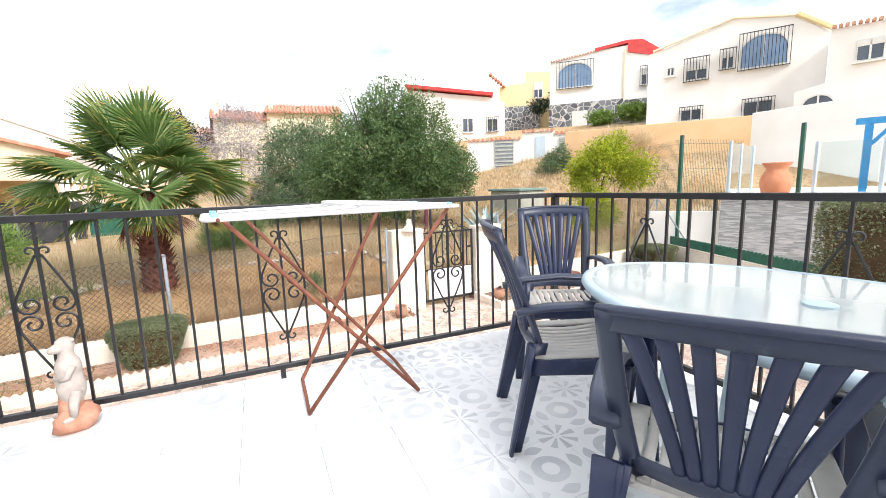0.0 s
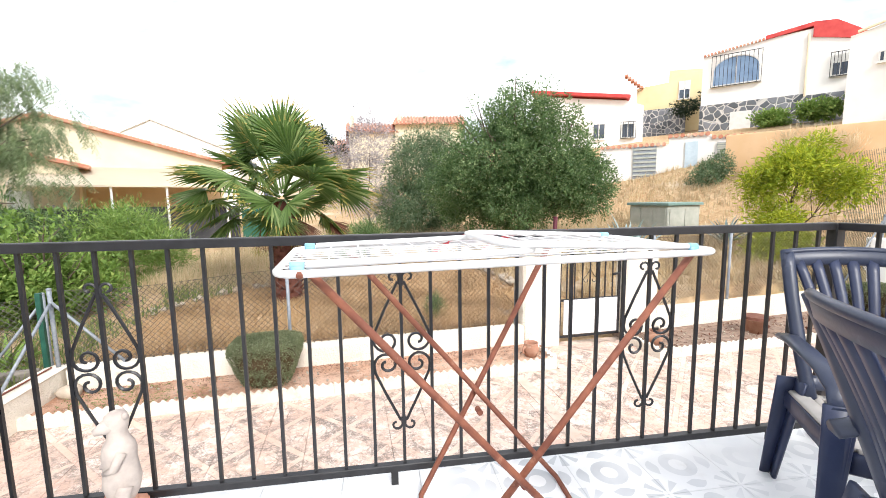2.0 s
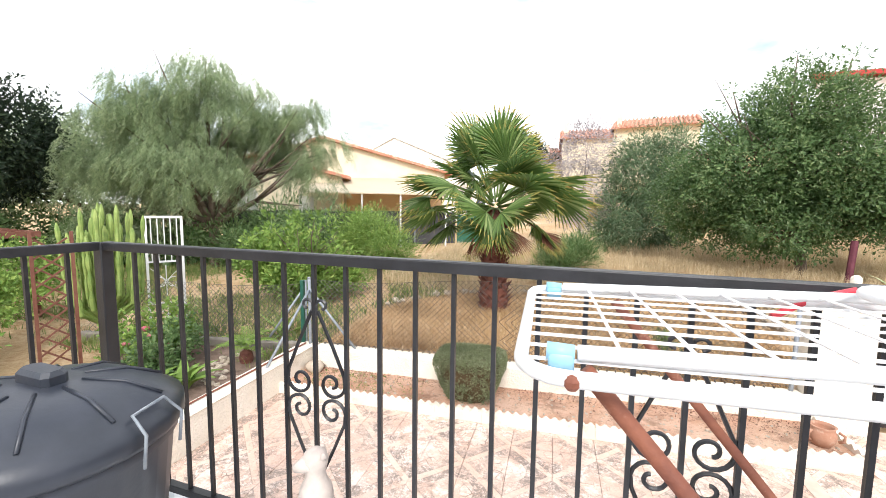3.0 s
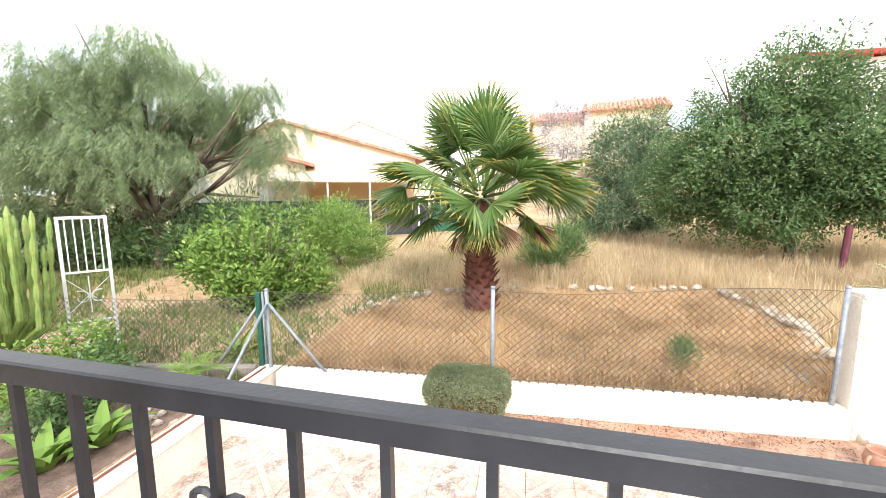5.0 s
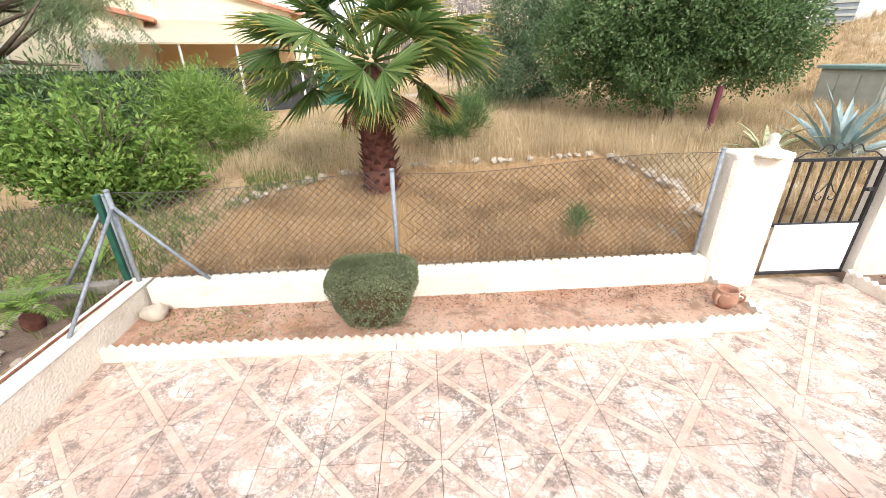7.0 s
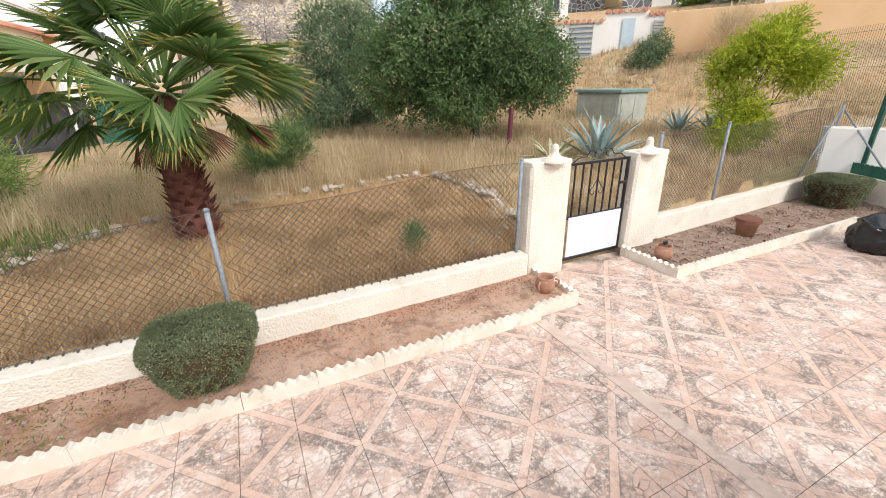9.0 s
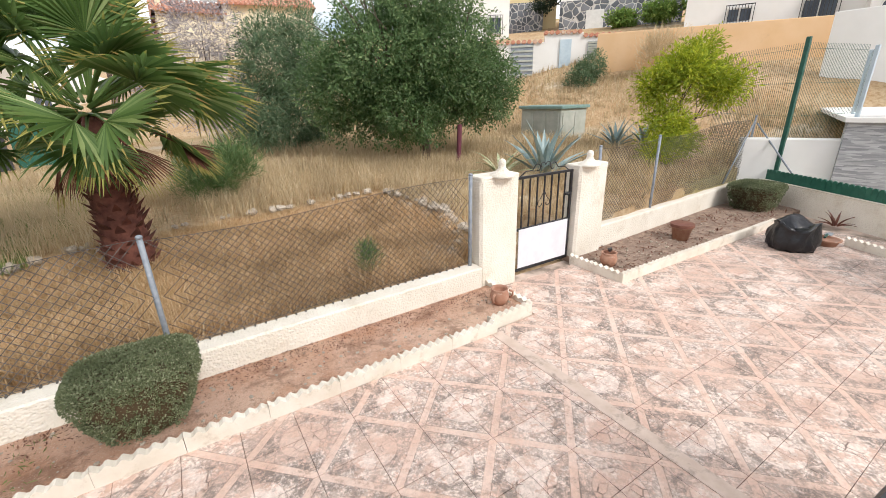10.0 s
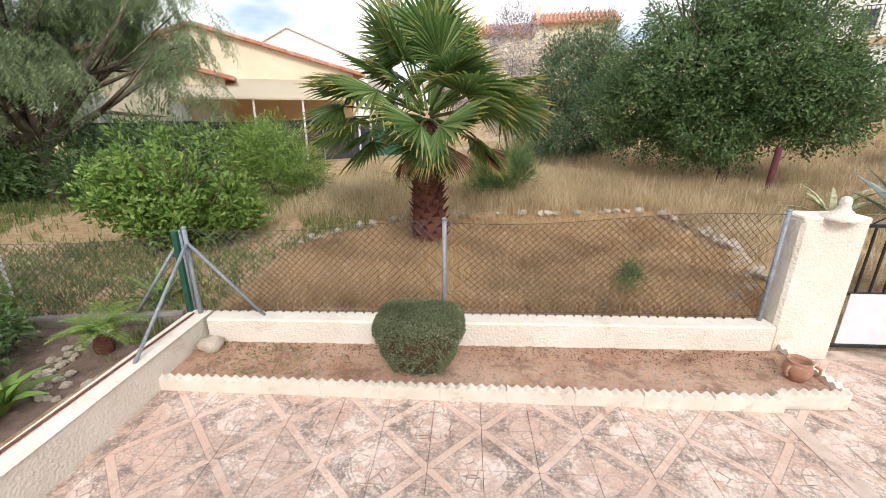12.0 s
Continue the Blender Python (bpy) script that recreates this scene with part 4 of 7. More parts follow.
def garden_gate():
    t = thing("garden_gate", "black iron garden gate with white sheet panel and scrolled top", "gate", YARD @ Matrix.Translation((1.0, 0.95, 0)))
    w, z0, z1 = 1.0, -0.85, 0.385
    fr = Geo().box(0.0, 0.03, -0.015, 0.015, z0, z1).box(w - 0.03, w, -0.015, 0.015, z0, z1)
    fr.box(0.03, w - 0.03, -0.014, 0.014, z0, z0 + 0.03).box(0.03, w - 0.03, -0.014, 0.014, z1 - 0.03, z1).box(0.03, w - 0.03, -0.014, 0.014, -0.30, -0.27)
    part("gate_frame", fr, M_IRON, t)
    for k in range(1, 8):
        x = w * k / 8
        part("bar", Geo().box(x - 0.008, x + 0.008, -0.008, 0.008, -0.27, z1 - 0.03), M_IRON, t)
    part("panel", Geo().box(0.07, w - 0.05, -0.026, -0.016, z0 + 0.05, -0.28, 0.002), M_SHEET, t, "plain white sheet panel")
    for s in (-1, 1):
        sc = Geo()
        sc.tube([(w / 2 + s * x, 0, z) for x, y, z in [(0.42, 0, z1), (0.34, 0, z1 + 0.05), (0.22, 0, z1 + 0.06)] + spiral(0.13, z1 + 0.07, 0.07, 0.02, 0.2, 5.2)], 0.007, 5)
        sc.tube([(w / 2 + s * x, 0, z) for x, y, z in spiral(0.05, z1 + 0.10, 0.05, 0.015, 3.1, -2.0)], 0.006, 5)
        sc.tube([(w / 2 + s * x, 0, z) for x, y, z in [(0.0, 0, 0.16)] + spiral(0.06, 0.0, 0.055, 0.018, 1.4, -3.6) + []], 0.005, 5)
        part("scrollwork", sc, M_IRON, t)
    part("latch", Geo().box(w - 0.14, w - 0.02, -0.035, -0.014, 0.06, 0.09, 0.004).ball((w - 0.12, -0.045, 0.075), (0.016, 0.016, 0.016), 8), M_IRON, t)


garden_gate()


def chain_link(p, q, z0, z1, gap=0.068):
    """Diamond wire mesh in an upright plane from p to q; z0 and z1 hold the heights at both ends."""
    g = Geo()
    p, q = Vector((*p, 0)), Vector((*q, 0))
    L = (q - p).length
    d = (q - p) / L

    def at(x, f):
        lo, hi = z0[0] + (z0[1] - z0[0]) * x / L, z1[0] + (z1[1] - z1[0]) * x / L
        v = p + d * x
        sag = 0.03 * math.sin(x * 2.1) * f
        return (v.x + 0.012 * math.sin(x * 3 + f), v.y + 0.02 * math.sin(x * 1.3 + f * 2), lo + (hi - lo) * f - sag)

    H = max(z1[0] - z0[0], z1[1] - z0[1])
    n = int((L + H) / gap)
    for s in (1, -1):
        for k in range(n + 1):
            a = k * gap - (H if s > 0 else 0)
            pts = []
            for f in (0, 0.25, 0.5, 0.75, 1):
                x = a + s * H * f
                if -1e-6 <= x <= L:
                    pts.append(at(x, f))
            if len(pts) > 1:
                g.tube(pts, 0.0031, 3, caps=False)
    g.tube([at(L * i / 20, 1.0) for i in range(21)], 0.0028, 4)
    g.tube([at(L * i / 20, 0.02) for i in range(21)], 0.0025, 4)
    return g


def fence(name, label, posts, runs, braces=()):
    t = thing(name, label, "fence", YARD)
    for (u, v, z0, z1, lean) in posts:
        part("post", Geo().tube([(u, v, z0), (u + lean, v, z1)], 0.021, 10).ball((u + lean, v, z1), (0.026, 0.026, 0.018), 8), M_GALV, t, smooth=True)
    for p, q, z0, z1 in runs:
        part("wire_mesh", chain_link(p, q, z0, z1), M_WIRE, t, "rusting diamond wire mesh")
    for a, b in braces:
        part("brace", Geo().tube([a, b], 0.016, 8), M_GALV, t, smooth=True)


fence("wire_fence", "chain-link fence on galvanised posts along the low wall",
      [(-5.14, 0.78, -0.9, 0.30, 0), (-2.71, 0.86, -0.9, 0.40, 0), (0.31, 0.93, -0.9, 0.50, 0.02)],
      [((-5.12, 0.78), (-2.71, 0.86), (-0.56, -0.56), (0.28, 0.36)), ((-2.71, 0.86), (0.32, 0.93), (-0.56, -0.54), (0.36, 0.47))],
      [((-5.12, 0.77, 0.15), (-4.48, 0.77, -0.58)), ((-5.12, 0.74, 0.15), (-5.13, -0.10, -0.58))])
fence("wire_fence", "chain-link fence beside the neighbouring garden",
      [(-5.25, 0.85, -0.9, 0.24, 0)], [((-5.3, 0.86), (-8.6, 0.35), (-0.8, -0.8), (0.2, 0.12))],
      [((-5.28, 0.84, 0.12), (-5.95, 0.75, -0.8))])
fence("wire_fence", "chain-link fence on galvanised posts beyond the gate",
      [(2.68, 1.02, -0.9, 0.62, -0.06), (4.12, 1.08, -0.9, 0.66, 0), (7.72, 1.30, -0.9, 0.80, 0.10)],
      [((2.66, 1.02), (4.12, 1.08), (-0.48, -0.48), (0.58, 0.62)), ((4.12, 1.08), (7.72, 1.30), (-0.48, -0.46), (0.62, 0.76))],
      [((7.75, 1.28, 0.7), (6.8, 1.22, -0.45)), ((7.8, 1.25, 0.66), (7.50, 0.2, -0.42))])
solid("fence_post", Geo().box(-5.29, -5.24, 0.79, 0.84, -0.9, 0.26, 0.006), M_GREENPOST, "dark green steel post at the fence corner", "post", YARD)
low_wall("wall_kerb", (-8.6, 0.30), (-5.36, 0.80), 0.10, -1.0, -0.60, "low grey concrete kerb below the side fence", plain("grey_concrete", (0.17, 0.15, 0.13), (0.28, 0.25, 0.22), 0.9, 5, bump=0.5))
solid("rusty_bar", Geo().tube([(-5.19, 0.75, -0.565), (-5.21, -1.5, -0.56), (-5.17, -4.0, -0.563)], 0.010, 6), M_RUST, "thin rusty bar lying on the low wall", "bar", YARD)
ties = Geo()
for k in range(58):
    u = -4.95 + 0.09 * k
    v = 0.66 + 0.13 * (u + 5.02) / 5.42 + 0.17
    ties.box(u - 0.006, u + 0.006, v - 0.012, v + 0.012, -0.577, -0.560)
solid("wire_ties", ties, M_WIRE, "short wire ties along the top of the low wall", "wire", YARD, kind="stuff")


# ---- plants ----
def leaf(g, p, d, nrm, ln, wd, bend=0.15):
    """One leaf: a folded diamond from p along d."""
    s = d.cross(nrm).normalized()
    m = p + d * (ln * 0.5)
    tip = p + d * ln - nrm * (ln * bend)
    g.add([p, m + s * (wd / 2) + nrm * (wd * 0.12), tip, m - s * (wd / 2) + nrm * (wd * 0.12)], [(0, 1, 2, 3)])


def rand_dir(rnd):
    z, a = rnd.uniform(-1, 1), rnd.uniform(0, 2 * math.pi)
    r = math.sqrt(1 - z * z)
    return Vector((r * math.cos(a), r * math.sin(a), z))


def crown(blobs, clumps, per, spread, ln, wd, seed, droop=0.0, shell=0.55, up=0.3):
    """Leaves in clumps that fill the blobs (centre, half axes), denser near their skin, with gaps."""
    rnd, g = random.Random(seed), Geo()
    vol = [b[1][0] * b[1][1] * b[1][2] for b in blobs]
    for _ in range(clumps):
        c, r = rnd.choices(blobs, vol)[0]
        d = rand_dir(rnd)
        k = rnd.uniform(shell, 1.0) * (0.82 + 0.38 * noise.noise(d * 2.3 + Vector(c)))
        mid = Vector((c[0] + d.x * r[0] * k, c[1] + d.y * r[1] * k, c[2] + d.z * r[2] * k))
        axis = (d + Vector((0, 0, up)) + rand_dir(rnd) * 0.5).normalized()
        for _ in range(per):
            q = rand_dir(rnd)
            p = mid + q * spread * rnd.uniform(0.2, 1.0)
            e = (q * 0.7 + axis * 0.6 + Vector((0, 0, -droop)) + rand_dir(rnd) * 0.4).normalized()
            n = (d + Vector((0, 0, 0.6)) + rand_dir(rnd) * 0.7).normalized()
            if abs(e.dot(n)) > 0.95:
                continue
            n = (n - e * n.dot(e)).normalized()
            s = rnd.uniform(0.65, 1.25)
            leaf(g, p, e, n, ln * s, wd * s, 0.2)
    return g


def weeping(blobs, strands, seed, ln, wd):
    """Hanging strings of narrow leaves, in tufts with gaps between them, from the blobs' tops."""
    rnd, g = random.Random(seed), Geo()
    vol = [b[1][0] * b[1][1] * b[1][2] for b in blobs]
    for _ in range(strands // 16):
        c, r = rnd.choices(blobs, vol)[0]
        d = rand_dir(rnd)
        k = rnd.uniform(0.45, 1.05) * (0.85 + 0.4 * noise.noise(d * 2.1 + Vector(c)))
        tuft = Vector((c[0] + d.x * r[0] * k, c[1] + d.y * r[1] * k, c[2] + (abs(d.z) if rnd.random() < 0.6 else d.z) * r[2] * k))
        out, size = Vector((d.x, d.y, 0)) * 0.35, rnd.uniform(0.14, 0.30)
        for _ in range(16):
            q = rand_dir(rnd)
            p = tuft + Vector((q.x * size, q.y * size, q.z * size * 0.7))
            n = rnd.randint(5, 15)
            for i in range(n):
                p = p + out * 0.09 * (1 - i / n) + Vector((q.x * 0.012 + rnd.uniform(-0.02, 0.02), q.y * 0.012 + rnd.uniform(-0.02, 0.02), -0.045))
                for _ in range(2):
                    a = rnd.uniform(0, 6.28)
                    e = Vector((math.cos(a), math.sin(a), -0.9)).normalized()
                    leaf(g, p, e, e.orthogonal().normalized(), ln * rnd.uniform(0.7, 1.2), wd, 0.1)
    return g


def limbs(base, tips, r0, seed, wob=0.12, fork=0.35):
    """A tapered trunk that forks to the tips."""
    rnd, g = random.Random(seed), Geo()
    base = Vector(base)
    cen = sum((Vector(t) for t in tips), Vector()) / len(tips)
    knee = base + (cen - base) * fork
    knee.z = base.z + (cen.z - base.z) * fork
    g.tube([base - Vector((0, 0, 0.2)), base + (knee - base) * 0.4 + Vector((wob * 0.3, 0, 0)), knee], [r0 * 1.25, r0 * 0.95, r0 * 0.8], 9)
    for t in tips:
        t = Vector(t)
        a = knee + (t - knee) * 0.4 + rand_dir(rnd) * wob
        b = knee + (t - knee) * 0.75 + rand_dir(rnd) * wob
        g.tube([knee, a, b, t], [r0 * 0.65, r0 * 0.42, r0 * 0.25, r0 * 0.08], 7)
        for _ in range(3):
            e = b + rand_dir(rnd) * (t - knee).length * 0.35
            g.tube([a, (a + e) / 2 + rand_dir(rnd) * wob * 0.5, e], [r0 * 0.3, r0 * 0.18, r0 * 0.05], 5)
    return g


def tree(name, label, base, blobs, clumps, per, spread, ln, wd, mat, seed, r0=0.10, droop=0.0, shell=0.55, up=0.3, cat="tree", fork=0.35):
    t = thing(name, label, cat, Matrix.Translation(base))
    bl = [((c[0] - base[0], c[1] - base[1], c[2] - base[2]), r) for c, r in blobs]
    tips = [(c[0], c[1], c[2] + r[2] * 0.2) for c, r in bl]
    part("trunk", limbs((0, 0, 0), tips, r0, seed, fork=fork), M_BARK, t, smooth=True)
    part("crown", crown(bl, clumps, per, spread, ln, wd, seed, droop, shell, up) if per else weeping(bl, clumps, seed, ln, wd), mat, t)
    return t


def G(x, y):
    return ground_z(x, y)


# fan palm
def palm():
    bx, by = -1.12, 8.79
    bz = G(bx, by) - 0.02
    t = thing("fan_palm", "bright green fan palm with a few dead brown fronds", "palm", Matrix.Translation((bx, by, bz)))
    rnd = random.Random(21)
    part("trunk", Geo().tube([(0, 0, -0.2), (0.0, 0, 0.4), (-0.02, 0, 0.9), (0, 0, 1.5), (0, 0, 1.82)], [0.27, 0.24, 0.21, 0.16, 0.06], 12), M_PALMBARK, t, smooth=True)
    stub = Geo()
    stub.add([(-0.06, 0, 0), (0.06, 0, 0), (0.045, 0.05, 0.12), (-0.045, 0.05, 0.12), (0.0, 0.085, 0.21), (-0.05, -0.04, 0.02), (0.05, -0.04, 0.02)], [(0, 1, 2, 3), (3, 2, 4), (0, 3, 5), (1, 6, 2), (2, 6, 4), (3, 4, 5), (4, 6, 5), (0, 5, 6, 1)])
    stub_mesh = stub.mesh("stub", M_PALMBARK)
    for k in range(120):
        a, z = k * 2.399, 0.0 + 1.46 * k / 120
        r = 0.225 - 0.05 * min(1, z)
        s = part("stub", stub_mesh, None, t)
        s.matrix_basis = Matrix.Rotation(a, 4, "Z") @ Matrix.Translation((0, r - 0.03, z)) @ Matrix.Rotation(radians(-14 - 8 * rnd.random()), 4, "X") @ Matrix.Scale(rnd.uniform(0.8, 1.15), 4)

    def fan(az, el, pet, size, mat, label="", bend=0.3, name="frond", blades=30, open_=104, twist=0.35, cup=0.12):
        """A palmate frond: pleated blades joined half way out, free and stiff towards their tips."""
        g, dry = Geo(), rnd.random() < 0.8
        flat = Vector((math.cos(az), math.sin(az), 0))
        d = flat * math.cos(el) + Vector((0, 0, math.sin(el)))
        start = Vector((0, 0, 1.84 + 0.20 * max(0.0, math.sin(el)))) + flat * 0.08
        midp = start + d * pet * 0.55
        e2 = el - bend * 0.4
        hub = midp + (flat * math.cos(e2) + Vector((0, 0, math.sin(e2)))) * pet * 0.45
        g.tube([start, midp, hub], [0.022, 0.015, 0.011], 5)
        e3 = el - bend
        d2 = flat * math.cos(e3) + Vector((0, 0, math.sin(e3)))
        side = Vector((-flat.y, flat.x, 0))
        nrm = d2.cross(side).normalized() * -1
        tw = rnd.uniform(-twist, twist)
        side, nrm = (side * math.cos(tw) + nrm * math.sin(tw)).normalized(), (nrm * math.cos(tw) - side * math.sin(tw)).normalized()
        gap = radians(2 * open_ / (blades - 1))
        for b in range(blades):
            w = radians(-open_ + 2 * open_ * b / (blades - 1))
            e = (d2 * math.cos(w) + side * math.sin(w) + nrm * (cup * (0.4 + abs(math.sin(w))))).normalized()
            ln = size * (0.80 + 0.20 * math.cos(w * 0.8)) * rnd.uniform(0.90, 1.07)
            across = e.cross(nrm).normalized()
            limp = rnd.uniform(0.25, 1.0) * (2.2 if rnd.random() < 0.12 else 1.0)
            pts = []
            for f, ww, drop in ((0.0, 0.5, 0.0), (0.30, 0.52, 0.004), (0.55, 0.50, 0.015), (0.80, 0.24, 0.05), (1.0, 0.02, 0.12)):
                c = hub + e * (ln * f) + Vector((0, 0, -drop * ln * limp))
                half = max(0.002, ww * gap * ln * (f if f < 0.56 else 0.55))
                fold = nrm * (half * 0.55)
                pts += [c - across * half - fold, c + fold, c + across * half - fold]
            fs = []
            for q in range(4):
                o = q * 3
                fs += [(o, o + 1, o + 4, o + 3), (o + 1, o + 2, o + 5, o + 4)]
            g.add(pts[:12], fs[:6])
            g.add(pts[9:], fs[:2], 1 if dry else 0)
        part(name, g, [mat, M_PALMTIP], t, label)

    k = 0
    for n, el0, pet, size, bend, twist in ((4, 82, 0.86, 0.84, 0.0, 0.5), (6, 66, 0.68, 0.78, 0.05, 0.6), (8, 44, 0.62, 0.72, 0.2, 0.9), (9, 24, 1.00, 0.76, 0.25, 1.0), (10, 4, 1.08, 0.74, 0.25, 0.9), (7, -14, 0.72, 0.66, 0.30, 0.6)):
        for i in range(n):
            k += 1
            az = 2 * math.pi * (i + 0.37 * (k % 3)) / n + rnd.uniform(-0.15, 0.15)
            fan(az, radians(el0 + rnd.uniform(-8, 8)), pet * rnd.uniform(0.88, 1.08), size * rnd.uniform(0.9, 1.08), M_PALM, "", bend, twist=twist)
    for az, el, pet, size, wide in ((-0.85, -34, 0.50, 0.62, 46), (-0.25, -20, 0.85, 0.50, 55), (-2.8, -52, 0.52, 0.50, 24), (1.2, -50, 0.6, 0.5, 40), (2.6, -55, 0.6, 0.5, 40)):
        fan(az, radians(el), pet, size, M_PALMDEAD, "dead brown hanging frond", 0.55, "dead_frond", 24, wide, 0.5, -0.2)


palm()

# big evergreen tree, shrubs behind
cz = G(4.7, 12.5)
tree("evergreen_tree", "dense round evergreen tree with dark glossy leaves", (4.73, 12.4, cz),
     [((3.9, 12.7, 2.1), (1.9, 1.8, 1.75)), ((5.3, 12.2, 2.0), (1.75, 1.7, 1.65)), ((2.95, 12.9, 1.5), (1.35, 1.3, 1.25)), ((4.55, 12.4, 3.4), (1.45, 1.4, 1.0)), ((6.0, 11.9, 1.5), (1.15, 1.2, 1.15)), ((4.2, 12.4, 0.9), (1.5, 1.4, 0.8)),
      ((3.3, 12.6, 3.75), (0.14, 0.14, 0.5)), ((3.0, 12.8, 3.35), (0.2, 0.2, 0.4)), ((4.3, 12.3, 4.35), (0.18, 0.18, 0.4)), ((5.2, 12.3, 4.2), (0.25, 0.25, 0.4)), ((5.9, 12.0, 3.4), (0.3, 0.3, 0.4))],
     6200, 16, 0.17, 0.078, 0.040, M_CAROB, 3, 0.11, fork=0.2)
solid("painted_stake", Geo().tube([(5.02, 11.3, G(5.02, 11.3) - 0.1), (5.07, 11.3, 0.72)], 0.055, 8), plain("dark_red_paint", (0.10, 0.02, 0.035), (0.16, 0.04, 0.06), 0.7), "dark red painted stump beneath the tree", "stump")
tree("oleander_bush", "tall grey-green oleander bush with narrow drooping leaves", (2.0, 16.6, G(2.0, 16.6)),
     [((2.0, 16.6, 2.5), (1.45, 1.2, 1.75)), ((2.8, 16.3, 1.2), (1.2, 1.0, 1.3)), ((1.3, 16.2, 1.0), (1.2, 1.0, 1.3)), ((2.9, 16.8, 2.9), (1.1, 0.9, 1.4)), ((1.8, 15.8, 0.5), (1.6, 0.9, 0.8))], 2200, 13, 0.22, 0.18, 0.028, M_OLEANDER, 5, 0.05, 0.35, cat="bush")
tree("leafless_shrub", "grey bare-twigged shrub with pale seed heads", (0.2, 16.8, G(0.2, 16.8)),
     [((0.3, 16.8, 3.3), (1.3, 0.9, 1.35)), ((0.3, 16.7, 1.5), (1.4, 0.9, 1.3)), ((-1.1, 16.9, 2.2), (1.1, 0.9, 1.5))], 1700, 12, 0.22, 0.12, 0.02, M_LILAC, 6, 0.04, cat="bush")
tree("feathery_bush", "low feathery green bush in dry grass", (-0.15, 11.4, G(-0.15, 11.4)),
     [((-0.15, 11.4, 0.1), (0.85, 0.75, 0.55)), ((0.25, 11.5, 0.3), (0.6, 0.55, 0.5))], 700, 14, 0.13, 0.16, 0.010, M_FEATHER, 8, 0.03, -0.5, 0.3, 0.8, "bush", 0.2)
tree("feathery_bush", "small feathery weed in the bed beside the fence", (1.35, 7.05, G(1.35, 7.05)),
     [((1.35, 7.05, -0.36), (0.16, 0.14, 0.24))], 60, 12, 0.07, 0.10, 0.008, M_FEATHER, 28, 0.008, -0.6, 0.2, 0.9, "bush", 0.2)
tree("hibiscus_bush", "leafy bright green hibiscus bush behind the fence", (-4.7, 8.1, G(-4.7, 8.1)),
     [((-4.7, 8.1, 0.0), (1.0, 0.9, 0.70)), ((-5.3, 7.8, 0.20), (0.6, 0.6, 0.65)), ((-4.1, 8.4, -0.1), (0.65, 0.7, 0.55)), ((-4.8, 8.0, 0.50), (0.5, 0.5, 0.45))]
     + [((-4.7 + 0.95 * math.sin(k * 2.4), 8.05 + 0.55 * math.cos(k * 2.4), 0.62 + 0.32 * math.sin(k * 1.7)), (0.13, 0.13, 0.42)) for k in range(11)], 1350, 11, 0.14, 0.085, 0.045, M_FRESH, 9, 0.04, -0.2, 0.35, 0.7, "bush", 0.2)
tree("feathery_bush", "large pale green feathery bush before the black screen", (-5.0, 11.2, G(-5.0, 11.2)),
     [((-5.0, 11.2, 0.60), (1.15, 1.0, 0.75)), ((-4.2, 11.0, 0.2), (0.8, 0.8, 0.60)), ((-5.6, 11.2, 0.2), (0.8, 0.8, 0.6))], 1300, 13, 0.16, 0.15, 0.014, M_FRESH, 10, 0.04, -0.1, 0.4, 0.6, "bush", 0.2)
tree("oleander_bush", "broad dark green oleander bush below the pepper tree", (-7.2, 10.6, G(-7.2, 10.6)),
     [((-7.3, 10.6, 0.5), (1.3, 1.1, 1.0)), ((-6.4, 10.9, 0.4), (0.9, 0.9, 0.95)), ((-8.4, 10.2, 0.2), (1.1, 1.0, 0.9))], 1300, 11, 0.18, 0.16, 0.03, M_CAROB, 11, 0.04, 0.0, 0.4, 0.5, "bush", 0.2)
tree("pepper_tree", "weeping pepper tree with fine grey-green hanging foliage", (-9.0, 10.0, G(-9.0, 10.0)),
     [((-9.0, 10.4, 3.9), (1.5, 1.4, 1.2)), ((-10.4, 9.4, 3.3), (1.6, 1.4, 1.3)), ((-7.5, 11.4, 3.3), (1.3, 1.2, 1.1)), ((-9.4, 9.4, 2.1), (1.8, 1.4, 1.1)), ((-10.9, 8.7, 2.0), (1.2, 1.0, 1.2)), ((-7.0, 11.4, 2.2), (0.8, 0.7, 0.9)), ((-9.3, 10.2, 4.9), (0.9, 0.8, 0.7)), ((-10.9, 9.2, 4.1), (0.8, 0.7, 0.7)), ((-11.0, 8.9, 0.8), (1.3, 1.0, 0.8)),
      ((-9.2, 11.6, 3.0), (1.4, 1.2, 1.2)), ((-10.4, 11.0, 2.4), (1.4, 1.2, 1.2)), ((-6.9, 10.9, 3.7), (0.6, 0.6, 0.5))],
     9500, 0, 0.32, 0.11, 0.020, M_PEPPER, 12, 0.15, 1.3, 0.3, -0.4, "tree", 0.3)
tree("dark_tree", "dark leafy tree standing behind the pepper tree", (-13.6, 11.2, G(-13.6, 11.2)),
     [((-13.6, 11.4, 2.6), (2.0, 1.8, 1.7)), ((-12.3, 12.2, 1.6), (1.5, 1.4, 1.3)), ((-14.6, 9.6, 2.4), (1.9, 1.9, 1.8)), ((-15.2, 8.0, 2.0), (1.8, 1.8, 1.8))], 2600, 13, 0.28, 0.14, 0.05, M_PEPPER, 26, 0.14)
